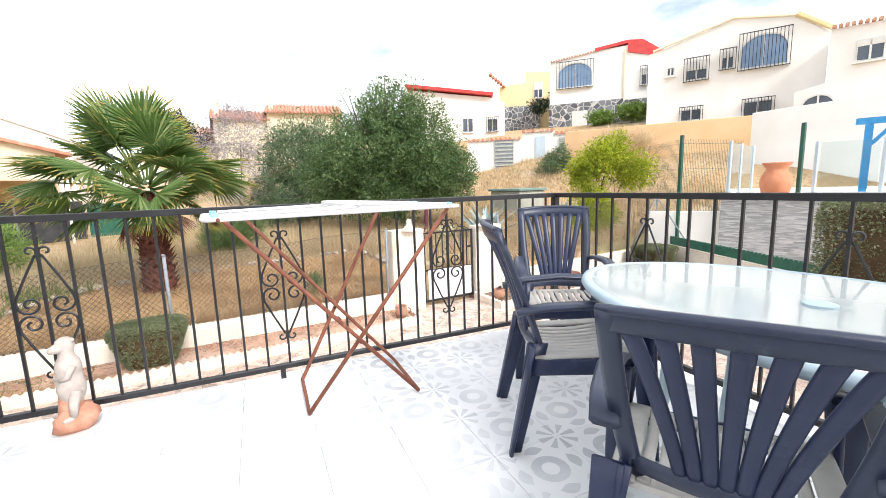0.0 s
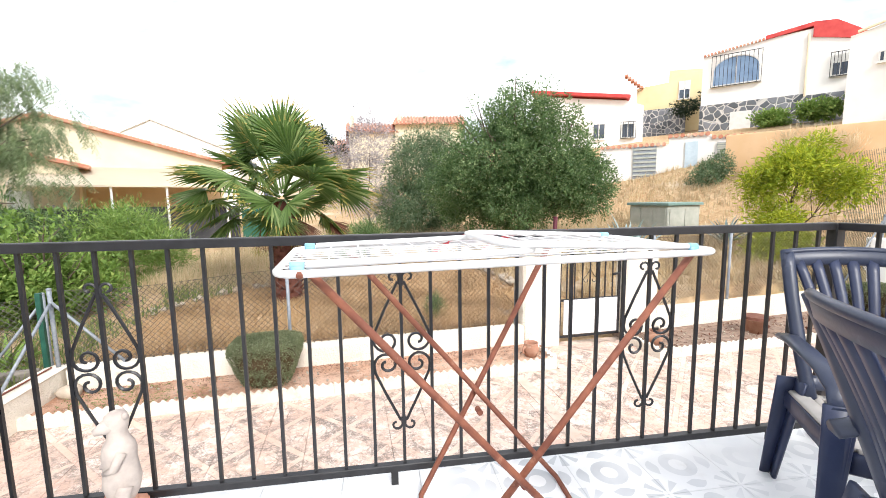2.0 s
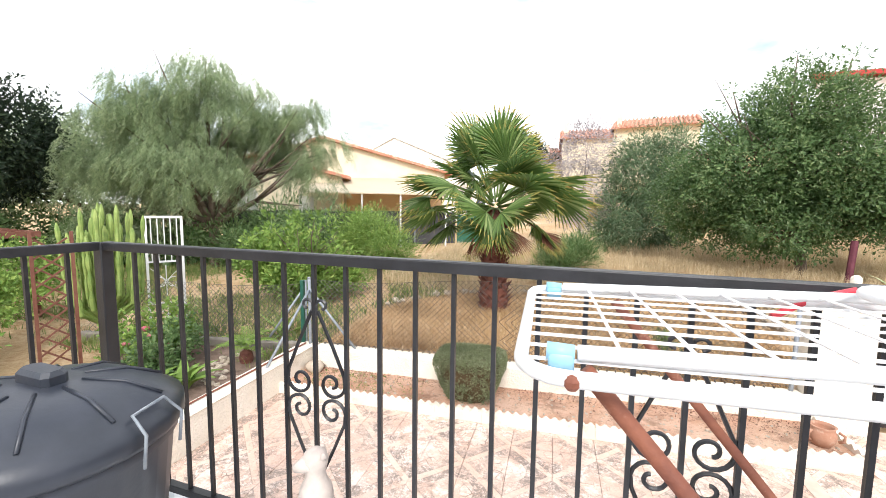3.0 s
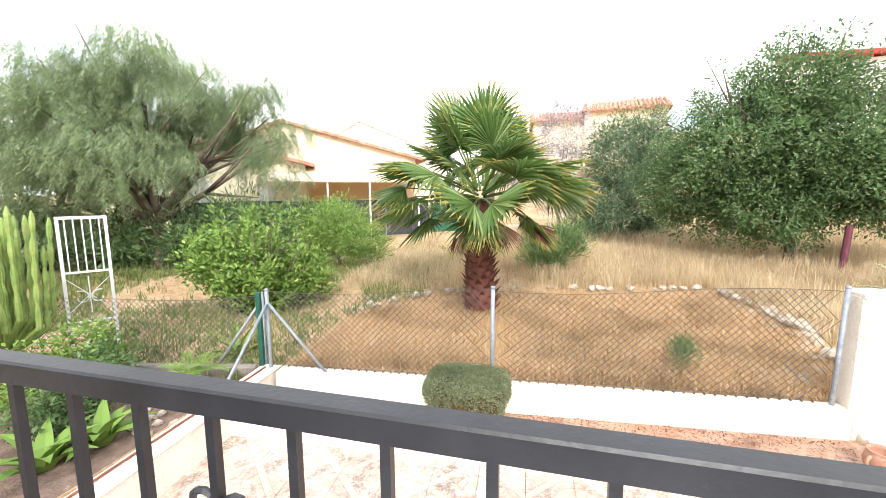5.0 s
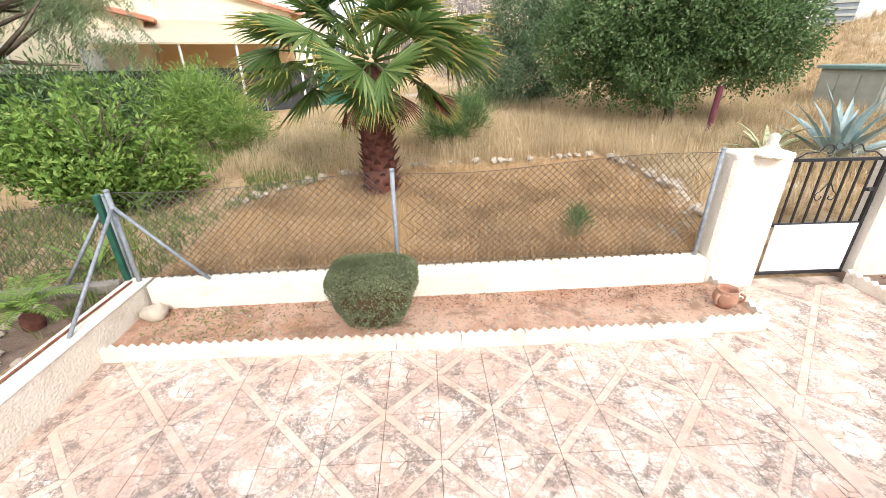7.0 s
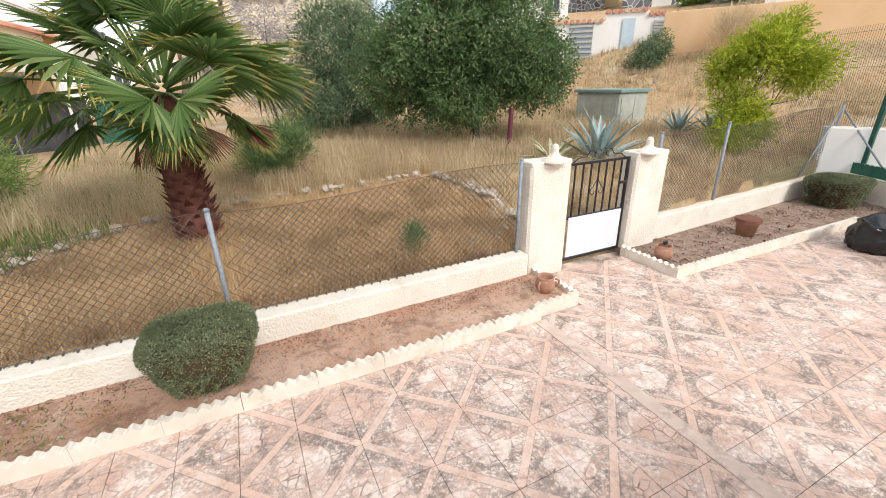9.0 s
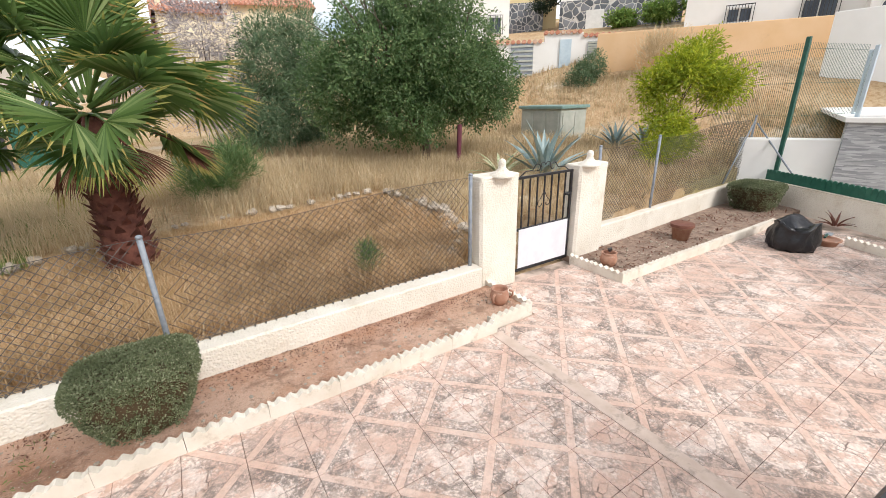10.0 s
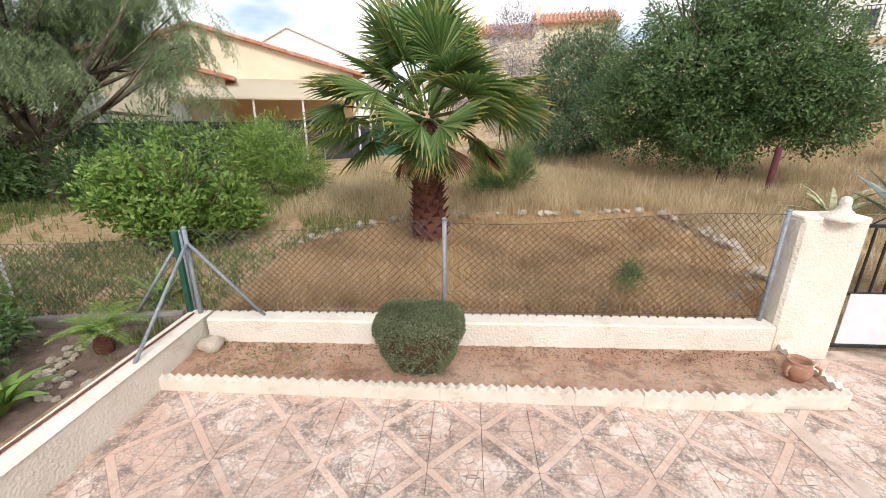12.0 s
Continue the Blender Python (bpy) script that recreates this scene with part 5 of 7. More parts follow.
tree("laurel_bush", "dense dark green bushes along the garden edge", (-12.0, 8.6, G(-12.0, 8.6)),
     [((-12.0, 8.8, 0.3), (2.0, 1.2, 0.9)), ((-10.2, 10.0, 0.2), (1.6, 1.1, 0.8)), ((-13.4, 7.0, 0.4), (1.6, 1.4, 1.0))], 1300, 12, 0.22, 0.15, 0.06, M_CAROB, 24, 0.04, 0.0, 0.4, 0.5, "bush", 0.2)
tree("laurel_bush", "low rounded green bush in the side garden", (-7.0, 4.4, G(-7.0, 4.4)),
     [((-7.0, 4.4, 0.0), (0.9, 0.8, 0.6)), ((-6.1, 3.6, -0.3), (0.7, 0.7, 0.45)), ((-8.2, 5.6, 0.1), (0.9, 0.9, 0.7))], 700, 11, 0.15, 0.08, 0.04, M_FRESH, 25, 0.03, 0.0, 0.4, 0.5, "bush", 0.2)
tree("dark_tree", "dark dense evergreen tree behind the garden", (-13.5, 6.0, G(-13.5, 6.0)),
     [((-13.5, 6.0, 3.6), (2.3, 2.2, 2.2)), ((-13.2, 7.6, 2.8), (1.8, 1.8, 1.9)), ((-13.6, 4.4, 2.9), (2.0, 2.0, 2.0))], 3200, 13, 0.26, 0.13, 0.055, M_DARKTREE, 13, 0.25)
tree("yellow_shrub", "young tree with feathery yellow-green leaves behind the fence", (9.1, 8.9, G(9.1, 8.9)),
     [((9.32, 8.8, 1.75), (0.95, 0.85, 0.55)), ((9.02, 8.9, 0.7), (0.65, 0.6, 0.5)), ((10.02, 8.4, 1.4), (0.7, 0.65, 0.6)), ((8.92, 9.2, 1.4), (0.6, 0.6, 0.5)), ((8.72, 8.8, 0.1), (0.5, 0.5, 0.5)), ((9.32, 8.7, 0.3), (0.5, 0.5, 0.4)), ((9.62, 8.7, 2.2), (0.5, 0.45, 0.35))], 1100, 13, 0.19, 0.11, 0.032, M_YELLOW, 14, 0.030, 0.1, 0.3, 0.6, "tree", 0.25)
tree("grey_bush", "round grey-green bush at the foot of the white wall", (12.6, 15.0, G(12.6, 15.0)),
     [((12.6, 15.0, 1.9), (0.75, 0.7, 0.65)), ((12.9, 14.8, 2.3), (0.5, 0.5, 0.5))], 350, 11, 0.14, 0.10, 0.04, M_OLEANDER, 15, 0.04, cat="bush")
tree("reed_clump", "dry brushwood clump before the orange wall", (14.3, 13.2, G(14.3, 13.2)),
     [((14.3, 13.2, 2.7), (1.0, 0.8, 0.8)), ((15.0, 12.4, 2.6), (0.8, 0.7, 0.6))], 300, 12, 0.22, 0.30, 0.014, M_STRAW, 16, 0.03, -0.8, 0.2, 1.0, "bush", 0.2)
tree("climbing_bush", "leafy green hedge below the stone-clad house", (22.3, 19.4, 5.2),
     [((21.2, 20.8, 5.2), (1.3, 0.7, 0.40)), ((22.4, 19.4, 5.4), (1.4, 0.8, 0.5)), ((23.5, 18.1, 5.8), (1.0, 0.7, 0.7))], 700, 10, 0.25, 0.16, 0.09, M_FRESH, 17, 0.05, cat="bush")
tree("dark_tree", "dark far pine between the roofs", (-4.2, 30.0, G(-4.2, 30.0)),
     [((-4.0, 30.0, 5.2), (2.0, 1.6, 1.1)), ((-2.9, 30.3, 4.5), (1.6, 1.4, 0.9))], 500, 10, 0.35, 0.22, 0.08, M_DARKTREE, 18, 0.2)
tree("dark_tree", "dark shrub beside the far yellow house", (24.2, 28.0, 7.0),
     [((24.2, 28.0, 8.1), (1.3, 1.0, 1.1)), ((22.6, 29.2, 7.6), (1.2, 0.9, 0.6))], 300, 10, 0.3, 0.2, 0.1, M_DARKTREE, 19, 0.08, cat="bush")


def clipped(name, label, m, hx, hy, z0, z1, n, seed, mat_leaf, size, taper=0.72, square=3.2):
    """A clipped block: a dark twiggy core and small leaves in layers over its flat top and sloping sides."""
    rnd = random.Random(seed)
    t = thing(name, label, "bush", m)
    core, skin, H = Geo(), Geo(), z1 - z0

    def ring(a):
        c, s = math.cos(a), math.sin(a)
        k = (abs(c) ** square + abs(s) ** square) ** (-1 / square)
        return c * k, s * k

    def width(f):
        return (taper + (1 - taper) * min(1.0, f * 1.25) ** 0.8) * (1.0 if f < 0.86 else math.sqrt(max(0.0, 1 - ((f - 0.86) / 0.14) ** 2 * 0.22)))

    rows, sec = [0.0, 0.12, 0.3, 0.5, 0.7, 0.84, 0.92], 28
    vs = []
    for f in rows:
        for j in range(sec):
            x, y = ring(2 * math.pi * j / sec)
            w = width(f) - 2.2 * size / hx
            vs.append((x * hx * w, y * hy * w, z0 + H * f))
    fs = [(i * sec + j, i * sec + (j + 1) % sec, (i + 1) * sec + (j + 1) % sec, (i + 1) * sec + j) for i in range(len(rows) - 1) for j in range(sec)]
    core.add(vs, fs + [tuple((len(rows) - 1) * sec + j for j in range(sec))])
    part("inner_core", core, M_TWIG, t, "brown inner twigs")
    top_share = hx * hy / (hx * hy + 1.6 * H * (hx + hy) / 2)
    for _ in range(n):
        a, deep = rnd.uniform(0, 2 * math.pi), abs(rnd.gauss(0, 1.2)) * size
        x, y = ring(a)
        if rnd.random() < top_share:
            r = math.sqrt(rnd.random())
            lift = 0.010 * noise.noise(Vector((x * r * 5, y * r * 5, seed)))
            p = Vector((x * r * hx * 0.97, y * r * hy * 0.97, z1 - deep + lift - 0.05 * H * r ** 6))
            out = Vector((x * 0.2, y * 0.2, 1))
        else:
            f = rnd.random() ** 0.85
            bare = noise.noise(Vector((x * 4 + seed, y * 4, f * 4))) + 0.35 * noise.noise(Vector((x * 11, y * 11 + seed, f * 11)))
            if f < 0.8 and bare > -0.08 and rnd.random() < 0.80:
                continue
            lump = 1 + 0.035 * noise.noise(Vector((x * 3, y * 3, f * 3 + seed)))
            w = width(f) * lump - deep / hx
            p = Vector((x * hx * w, y * hy * w, z0 + H * f * 0.99))
            out = Vector((x, y, 0.25))
        e = (out.normalized() + rand_dir(rnd) * 0.95).normalized()
        nn = rand_dir(rnd)
        nn = nn - e * nn.dot(e)
        if nn.length < 0.1:
            continue
        leaf(skin, p, e, nn.normalized(), size * rnd.uniform(0.7, 1.3), size * 0.55, 0.1)
    part("leaves", skin, mat_leaf, t)


clipped("clipped_bush", "clipped block of box hedge in the long planter", YARD @ Matrix.Translation((-2.90, 0.40, 0)), 0.385, 0.33, -0.84, -0.325, 34000, 31, M_CLIPPED, 0.0185, 0.56, 3.6)
clipped("clipped_bush", "clipped box bush at the planter corner", YARD @ Matrix.Translation((6.80, 0.62, 0)), 0.45, 0.40, -0.86, -0.35, 15000, 32, M_CLIPPED, 0.026, 0.72, 4.0)
clipped("tall_hedge", "tall clipped green hedge beside the steps", Matrix.Translation((7.6, 2.1, 0)), 0.8, 0.9, -0.92, 0.88, 34000, 33, M_CLIPPED, 0.040, 0.95, 5.0)


def rosette(name, label, x, y, n, ln, wd, mat, seed, el0=80, el1=15, curl=0.25, z=None, kind="agave"):
    rnd = random.Random(seed)
    t = thing(name, label, kind, Matrix.Translation((x, y, (G(x, y) if z is None else z) - 0.02)))
    for k in range(n):
        az, el = k * 2.4 + rnd.uniform(-0.2, 0.2), radians(el0 + (el1 - el0) * k / n)
        L = ln * rnd.uniform(0.8, 1.1)
        g, vs, fs = Geo(), [], []
        o, up = Vector((math.cos(az), math.sin(az), 0)), Vector((0, 0, 1))
        s = Vector((-o.y, o.x, 0))
        for i in range(6):
            f = i / 5
            a = el - curl * f * 1.5
            c = (o * math.cos(a) + up * math.sin(a)) * (L * f) + o * 0.03
            w = wd * (0.75 + 0.9 * f - 1.62 * f * f)
            nn = (-o * math.sin(a) + up * math.cos(a))
            vs += [c - s * w + nn * w * 0.45, c - nn * 0.012 * (1 - f), c + s * w + nn * w * 0.45, c + nn * 0.006]
        for i in range(5):
            fs += [(i * 4 + j, i * 4 + (j + 1) % 4, i * 4 + 4 + (j + 1) % 4, i * 4 + 4 + j) for j in range(4)]
        g.add(vs, fs)
        part("leaf", g, mat, t)
    return t


rosette("agave", "large blue-grey agave behind the gate", 5.80, 9.2, 22, 1.15, 0.085, M_AGAVE, 41, 88, 35, 0.15)
rosette("agave", "cream-striped agave behind the gate pillar", 5.02, 9.6, 20, 0.95, 0.05, M_AGAVE2, 42, 84, 10, 0.40)
rosette("agave", "blue-grey agave on the dry slope", 9.25, 10.4, 16, 0.75, 0.06, M_AGAVE, 43, 88, 30, 0.15)
rosette("agave", "small blue-grey agave on the dry slope", 10.1, 10.2, 16, 0.75, 0.06, M_AGAVE, 44, 88, 30, 0.15)
rosette("aloe", "green aloe at the corner of the fence", -3.9, 6.6, 14, 0.55, 0.03, M_CYCAD, 45, kind="aloe")
rosette("aloe", "low spiky aloe near the white trellis", -5.3, 5.3, 12, 0.42, 0.03, M_CYCAD, 47, kind="aloe")
rosette("aloe", "dry reddish aloe in the corner planter", 8.9, 5.5, 12, 0.28, 0.02, M_WOOD, 46, z=-0.84, kind="aloe")


def cycad(x, y, z):
    t = thing("cycad", "small sago cycad with arching yellow-green fronds", "cycad", Matrix.Translation((x, y, z)))
    part("trunk", Geo().lathe([(0.07, 0), (0.085, 0.06), (0.07, 0.13), (0.03, 0.16)], 12), M_PALMBARK, t)
    rnd = random.Random(51)
    for k in range(14):
        az, el = k * 2.4, radians(82 - 45 * k / 14)
        g = Geo()
        o = Vector((math.cos(az), math.sin(az), 0))
        s = Vector((-o.y, o.x, 0))
        L = rnd.uniform(0.28, 0.37)
        pts = []
        for i in range(9):
            f = i / 8
            a = el - f * 1.2
            pts.append((pts[-1] if pts else Vector((0, 0, 0.14))) + (o * math.cos(a) + Vector((0, 0, math.sin(a)))) * (L / 8))
        g.tube(pts, 0.004, 4)
        for i in range(1, 9):
            for q in (0.0, 0.5):
                c = pts[i] + (pts[i] - pts[i - 1]) * q
                for sd in (-1, 1):
                    leaf(g, c, (s * sd + (pts[i] - pts[i - 1]).normalized() * 0.6).normalized(), Vector((0, 0, 1)), 0.11 * (1 - 0.06 * i), 0.016, 0.1)
        part("frond", g, M_CYCAD, t)


solid("garden_soil", Geo().prism([(-7.6, -2.6), (-5.29, -2.6), (-5.29, 0.84), (-6.6, 0.75), (-7.4, 0.2)], -0.95, -0.70), plain("dark_garden_soil", (0.12, 0.08, 0.06), (0.22, 0.15, 0.115), 0.95, 8, bump=0.9, fine=35, depth=0.02, stain=(12, 0.60, (0.34, 0.25, 0.19))), "pinkish brown gravelly soil of the side garden", "soil", YARD, kind="structure")
cycad(-3.5, 5.5, -0.70)
tree("rose_bush", "low rose bush with pink flowers", (-4.5, 4.9, G(-4.5, 4.9)), [((-4.5, 4.9, -0.35), (0.45, 0.45, 0.4)), ((-4.7, 5.4, -0.3), (0.4, 0.4, 0.4))], 180, 10, 0.10, 0.06, 0.04, M_FRESH, 52, 0.02, cat="bush", fork=0.2)
rosette("canna_plant", "broad-leaved bright green plant beside the low wall", -3.52, 4.66, 12, 0.40, 0.07, M_FRESH, 53, 88, 52, 0.45, z=-0.70, kind="plant")
rosette("canna_plant", "broad-leaved bright green plant beside the low wall", -3.62, 4.32, 12, 0.42, 0.07, M_FRESH, 54, 88, 50, 0.45, z=-0.70, kind="plant")

tree("rose_bush", "leafy dark green rose bush near the low wall", (-4.15, 5.0, -0.70), [((-4.15, 5.0, -0.42), (0.34, 0.34, 0.30)), ((-4.35, 5.35, -0.40), (0.32, 0.32, 0.30)), ((-3.95, 4.6, -0.45), (0.30, 0.30, 0.26))], 220, 10, 0.10, 0.06, 0.035, M_CAROB, 56, 0.02, cat="bush", fork=0.2)
fl = thing("rose_plant", "slender rose plant with pink blooms", "plant", Matrix.Translation((-4.4, 4.95, G(-4.4, 4.95))))
for k, (x, y, z) in enumerate(((0, 0, 0.46), (0.15, 0.12, 0.38), (-0.2, 0.1, 0.5), (-0.1, -0.2, 0.42))):
    part("bloom", Geo().ball((x, y, z), (0.045, 0.045, 0.035), 8, 0.4, 0, k), M_FLOWER, fl)
    part("stem", Geo().tube([(x, y, z), (x * 0.5, y * 0.5, 0)], 0.004, 4), M_FRESH, fl)


def columns(x, y, h, n, seed):
    rnd = random.Random(seed)
    t = thing("candelabra_cactus", "bright green branching candelabra cactus", "cactus", Matrix.Translation((x, y, G(x, y))))
    for k in range(n):
        a, r = k * 2.4, 0.06 + 0.34 * (k / n)
        hh = h * rnd.uniform(0.7, 1.0)
        pts = [(0, 0, hh * 0.25), (r * math.cos(a), r * math.sin(a), hh * 0.42), (r * 1.15 * math.cos(a), r * 1.15 * math.sin(a), hh)]
        base, knee, tip = (Vector(v) for v in pts)
        joints = [base, knee] + [knee.lerp(tip, q / 12) for q in range(1, 13)]
        part("branch", Geo().tube([tuple(v) for v in joints], [0.020, 0.026] + [0.016 + 0.012 * (q % 3 != 0) for q in range(1, 12)] + [0.009], 7), M_CACTUS, t)
    part("trunk", Geo().tube([(0, 0, -0.1), (0, 0, h * 0.4)], 0.07, 7), M_BARK, t)


columns(-5.45, 5.15, 2.0, 46, 55)


# ---- dry grass and weeds ----
def blades(name, label, n, area, lo, hi, mat, seed, keep, lean=0.5, wide=0.006):
    rnd, g = random.Random(seed), Geo()
    x0, x1, y0, y1 = area
    made = 0
    for _ in range(n * 6):
        x, y = rnd.uniform(x0, x1), rnd.uniform(y0, y1)
        k = keep(x, y)
        if k <= 0 or rnd.random() > k:
            continue
        z = G(x, y) - 0.02
        for _ in range(5):
            h, a = rnd.uniform(lo, hi), rnd.uniform(0, 6.28)
            px, py = x + rnd.uniform(-0.05, 0.05), y + rnd.uniform(-0.05, 0.05)
            l = h * lean * rnd.random()
            dx, dy = math.cos(a), math.sin(a)
            w = wide * rnd.uniform(0.7, 1.4)
            g.add([(px - dy * w, py + dx * w, z), (px + dy * w, py - dx * w, z), (px + dx * l * 0.36 + dy * w * 0.7, py + dy * l * 0.36 - dx * w * 0.7, z + h * 0.6), (px + dx * l * 0.36 - dy * w * 0.7, py + dy * l * 0.36 + dx * w * 0.7, z + h * 0.6), (px + dx * l, py + dy * l, z + h * rnd.uniform(0.85, 1.0))], [(0, 1, 2, 3), (3, 2, 4)])
        made += 5
        if made >= n:
            break
    solid(name, g, mat, label, "grass", kind="stuff")


def out_of_yard(x, y):
    p = YARD_INV @ Vector((x, y, 0))
    return not (-5.4 < p.x < 9.2 and p.y < 1.03 + 0.059 * max(0.0, p.x - 1.0))


def patch(x, y, s, lo):
    return noise.noise(Vector((x * s, y * s, 3.0))) > lo


blades("dry_grass", "tall straw-coloured dry grass on the empty plot", 62000, (-4, 9, 8.5, 16), 0.12, 0.46, M_STRAW, 61, lambda x, y: 0.0 if in_bed(x, y) or not out_of_yard(x, y) or (x < -2.5 and y < 9.2) else (1.0 if patch(x, y, 0.6, -0.15) else 0.15), 0.9, 0.0038)
blades("dry_grass", "matted orange-brown dry grass in the stone-edged bed", 120000, (-3.2, 3.2, 6.0, 10.5), 0.04, 0.20, leafy("matted_straw", (0.48, 0.31, 0.15), (0.68, 0.47, 0.26), (0.84, 0.68, 0.47), 0.95, 0.3), 62, lambda x, y: 1.0 if in_bed(x, y) and out_of_yard(x, y) else 0.0, 1.3, 0.0042)
blades("dry_grass", "dry grass on the slope beyond the gate", 40000, (3.2, 15, 7.2, 18), 0.08, 0.30, M_STRAW, 63, lambda x, y: 0.0 if in_bed(x, y) or not out_of_yard(x, y) else (1.0 if patch(x, y, 0.5, -0.1) else 0.25), 0.6, 0.008)
blades("green_weeds", "green weeds on the shaded ground", 38000, (-11, -2.0, 5.0, 14), 0.05, 0.20, M_GREENGRASS, 64, lambda x, y: 0.0 if not out_of_yard(x, y) or in_bed(x, y) else (1.0 if patch(x, y, 0.5, 0.0) else 0.1), 0.8)


def stones(name, label, pts, n, lo, hi, seed, zf=None, m=None, flat=0.65):
    rnd = random.Random(seed)
    mesh = [Geo().ball((0, 0, 0), (1, 0.8, flat), 8, 0.5, 0, k * 1.7).mesh("stone", M_STONE) for k in range(5)]
    t = thing(name, label, "stones", m)
    seg = [(Vector(a), Vector(b)) for a, b in zip(pts, pts[1:])]
    tot = sum((b - a).length for a, b in seg)
    for k in range(n):
        d = tot * (k + rnd.random()) / n
        for a, b in seg:
            if d <= (b - a).length:
                break
            d -= (b - a).length
        p = a + (b - a).normalized() * min(d, (b - a).length)
        s = rnd.uniform(lo, hi)
        x, y = p.x + rnd.uniform(-0.10, 0.10), p.y + rnd.uniform(-0.12, 0.12)
        o = part("stone", mesh[k % 5], None, t)
        o.matrix_basis = Matrix.Translation((x, y, (zf or G)(x, y) + s * 0.25)) @ Euler((rnd.uniform(-0.3, 0.3), rnd.uniform(-0.3, 0.3), rnd.uniform(0, 6))).to_matrix().to_4x4() @ Matrix.Scale(s, 4)


stones("stone_border", "rough limestone border round the sunken bed", BED[1:6] + [(2.9, 7.1)], 130, 0.03, 0.09, 71)
stones("stone_heap", "heap of pale limestone rubble by the gate pillar", [(2.0, 7.15), (2.7, 7.3), (3.1, 8.4), (2.9, 9.4)], 46, 0.04, 0.12, 72)
stones("stone_ring", "curved stone border round the cycad", [(-3.14, 4.98), (-3.42, 4.96), (-3.60, 5.05), (-3.72, 5.24), (-3.78, 5.50), (-3.70, 5.78)], 38, 0.030, 0.048, 73, lambda x, y: -0.70)
solid("garden_stone", Geo().ball((0, 0, 0), (0.12, 0.10, 0.085), 12, 0.35), M_STONE, "pale rounded stone in the planter corner", "stone", YARD @ Matrix.Translation((-4.9, 0.52, -0.77)), smooth=True)
rnd = random.Random(77)
peb = [Geo().ball((0, 0, 0), (1, 0.8, 0.6), 6, 0.5, 0, k * 2.1).mesh("pebble", M_STONE) for k in range(4)]
peb_t = thing("pebbles", "small stones scattered over the planter soil", "stones", YARD)
for k in range(280):
    o = part("pebble", peb[k % 4], None, peb_t)
    u = rnd.choice((rnd.uniform(-4.9, 0.4), rnd.uniform(2.1, 7.0)))
    o.matrix_basis = Matrix.Translation((u, rnd.uniform(0.12, 0.64), -0.822)) @ Matrix.Rotation(rnd.uniform(0, 6), 4, "Z") @ Matrix.Scale(rnd.uniform(0.006, 0.02), 4)
wg = Geo()
for k in range(420):
    u, v = rnd.gauss(-4.3, 0.35) if k < 260 else rnd.uniform(-4.9, -3.4), rnd.uniform(0.15, 0.62)
    leaf(wg, Vector((u, v, -0.825)), (rand_dir(rnd) + Vector((0, 0, 0.7))).normalized(), Vector((0.9, 0.1, 0.3)), rnd.uniform(0.02, 0.06), 0.012, 0.1)
solid("green_weeds", wg, M_GREENGRASS, "low green weeds in the planter soil", "grass", YARD, kind="stuff")
lg = Geo()
for k in range(2600):
    u, v = (rnd.uniform(2.1, 7.6), rnd.uniform(0.08, 0.9)) if k < 700 else (rnd.uniform(-4.9, 0.3), 0.74 - abs(rnd.gauss(0, 0.16)))
    d = rand_dir(rnd)
    d.z *= 0.25
    small = 1.0 if k < 700 else 0.42
    leaf(lg, Vector((u, v, -0.822)), d.normalized(), Vector((0, 0, 1)), small * rnd.uniform(0.03, 0.09), small * rnd.uniform(0.01, 0.03), -0.2)
solid("leaf_litter", lg, M_PALMDEAD, "dry brown leaf litter in the planter", "litter", YARD, kind="stuff")


# ---- pots, bag, small things in the yard ----
def pot(label, u, v, z, r, h, neck=False, soil=True, mat=None, rim=None):
    t = thing("flower_pot", label, "pot", YARD @ Matrix.Translation((u, v, z)))
    if neck:
        prof = [(r * 0.62, 0), (r * 0.95, h * 0.35), (r, h * 0.55), (r * 0.86, h * 0.82), (r * 0.80, h * 0.88), (r * 0.92, h), (r * 0.78, h), (r * 0.70, h * 0.86), (r * 0.72, h * 0.6)]
    else:
        prof = [(r * 0.70, 0), (r * 0.90, h * 0.8), (r, h * 0.8), (r * 1.02, h), (r * 0.88, h), (r * 0.84, h * 0.78)]
    part("pot_body", Geo().lathe(prof, 22), mat or M_TERRACOTTA, t, smooth=True)
    if rim:
        part("rim", Geo().lathe([(r * 1.0, h * 0.84), (r * 1.06, h * 0.85), (r * 1.06, h * 1.02), (r * 0.92, h * 1.02)], 22), rim, t, "dark painted rim")
    if soil:
        part("soil", Geo().lathe([(r * 0.80, h * 0.70), (0.0, h * 0.72)], 16), M_BROWNSOIL, t)
    return t


p1 = pot("round terracotta pot with loop handle in the planter", 0.30, 0.36, -0.83, 0.105, 0.185, True, False)
for s in (-1, 1):
    part("handle", Geo().tube([(s * 0.10, -0.04, 0.15), (s * 0.135, -0.06, 0.13), (s * 0.135, -0.06, 0.08), (s * 0.105, -0.04, 0.06)], 0.012, 8), M_TERRACOTTA, p1, smooth=True)
p2 = pot("terracotta strawberry pot with a dark shard", 2.17, 0.38, -0.84, 0.11, 0.19, True, True)
part("shard", Geo().prism([(0, 0), (0.07, 0.01), (0.10, 0.05), (0.03, 0.05)], 0.19, 0.225), M_BAG, p2)
pot("terracotta flower pot with a dark painted rim", 3.95, 0.42, -0.84, 0.16, 0.25, False, True, None, M_WOOD)
pot("empty tipped terracotta saucer pot", 5.55, -0.88, -0.90, 0.17, 0.10, False, False)

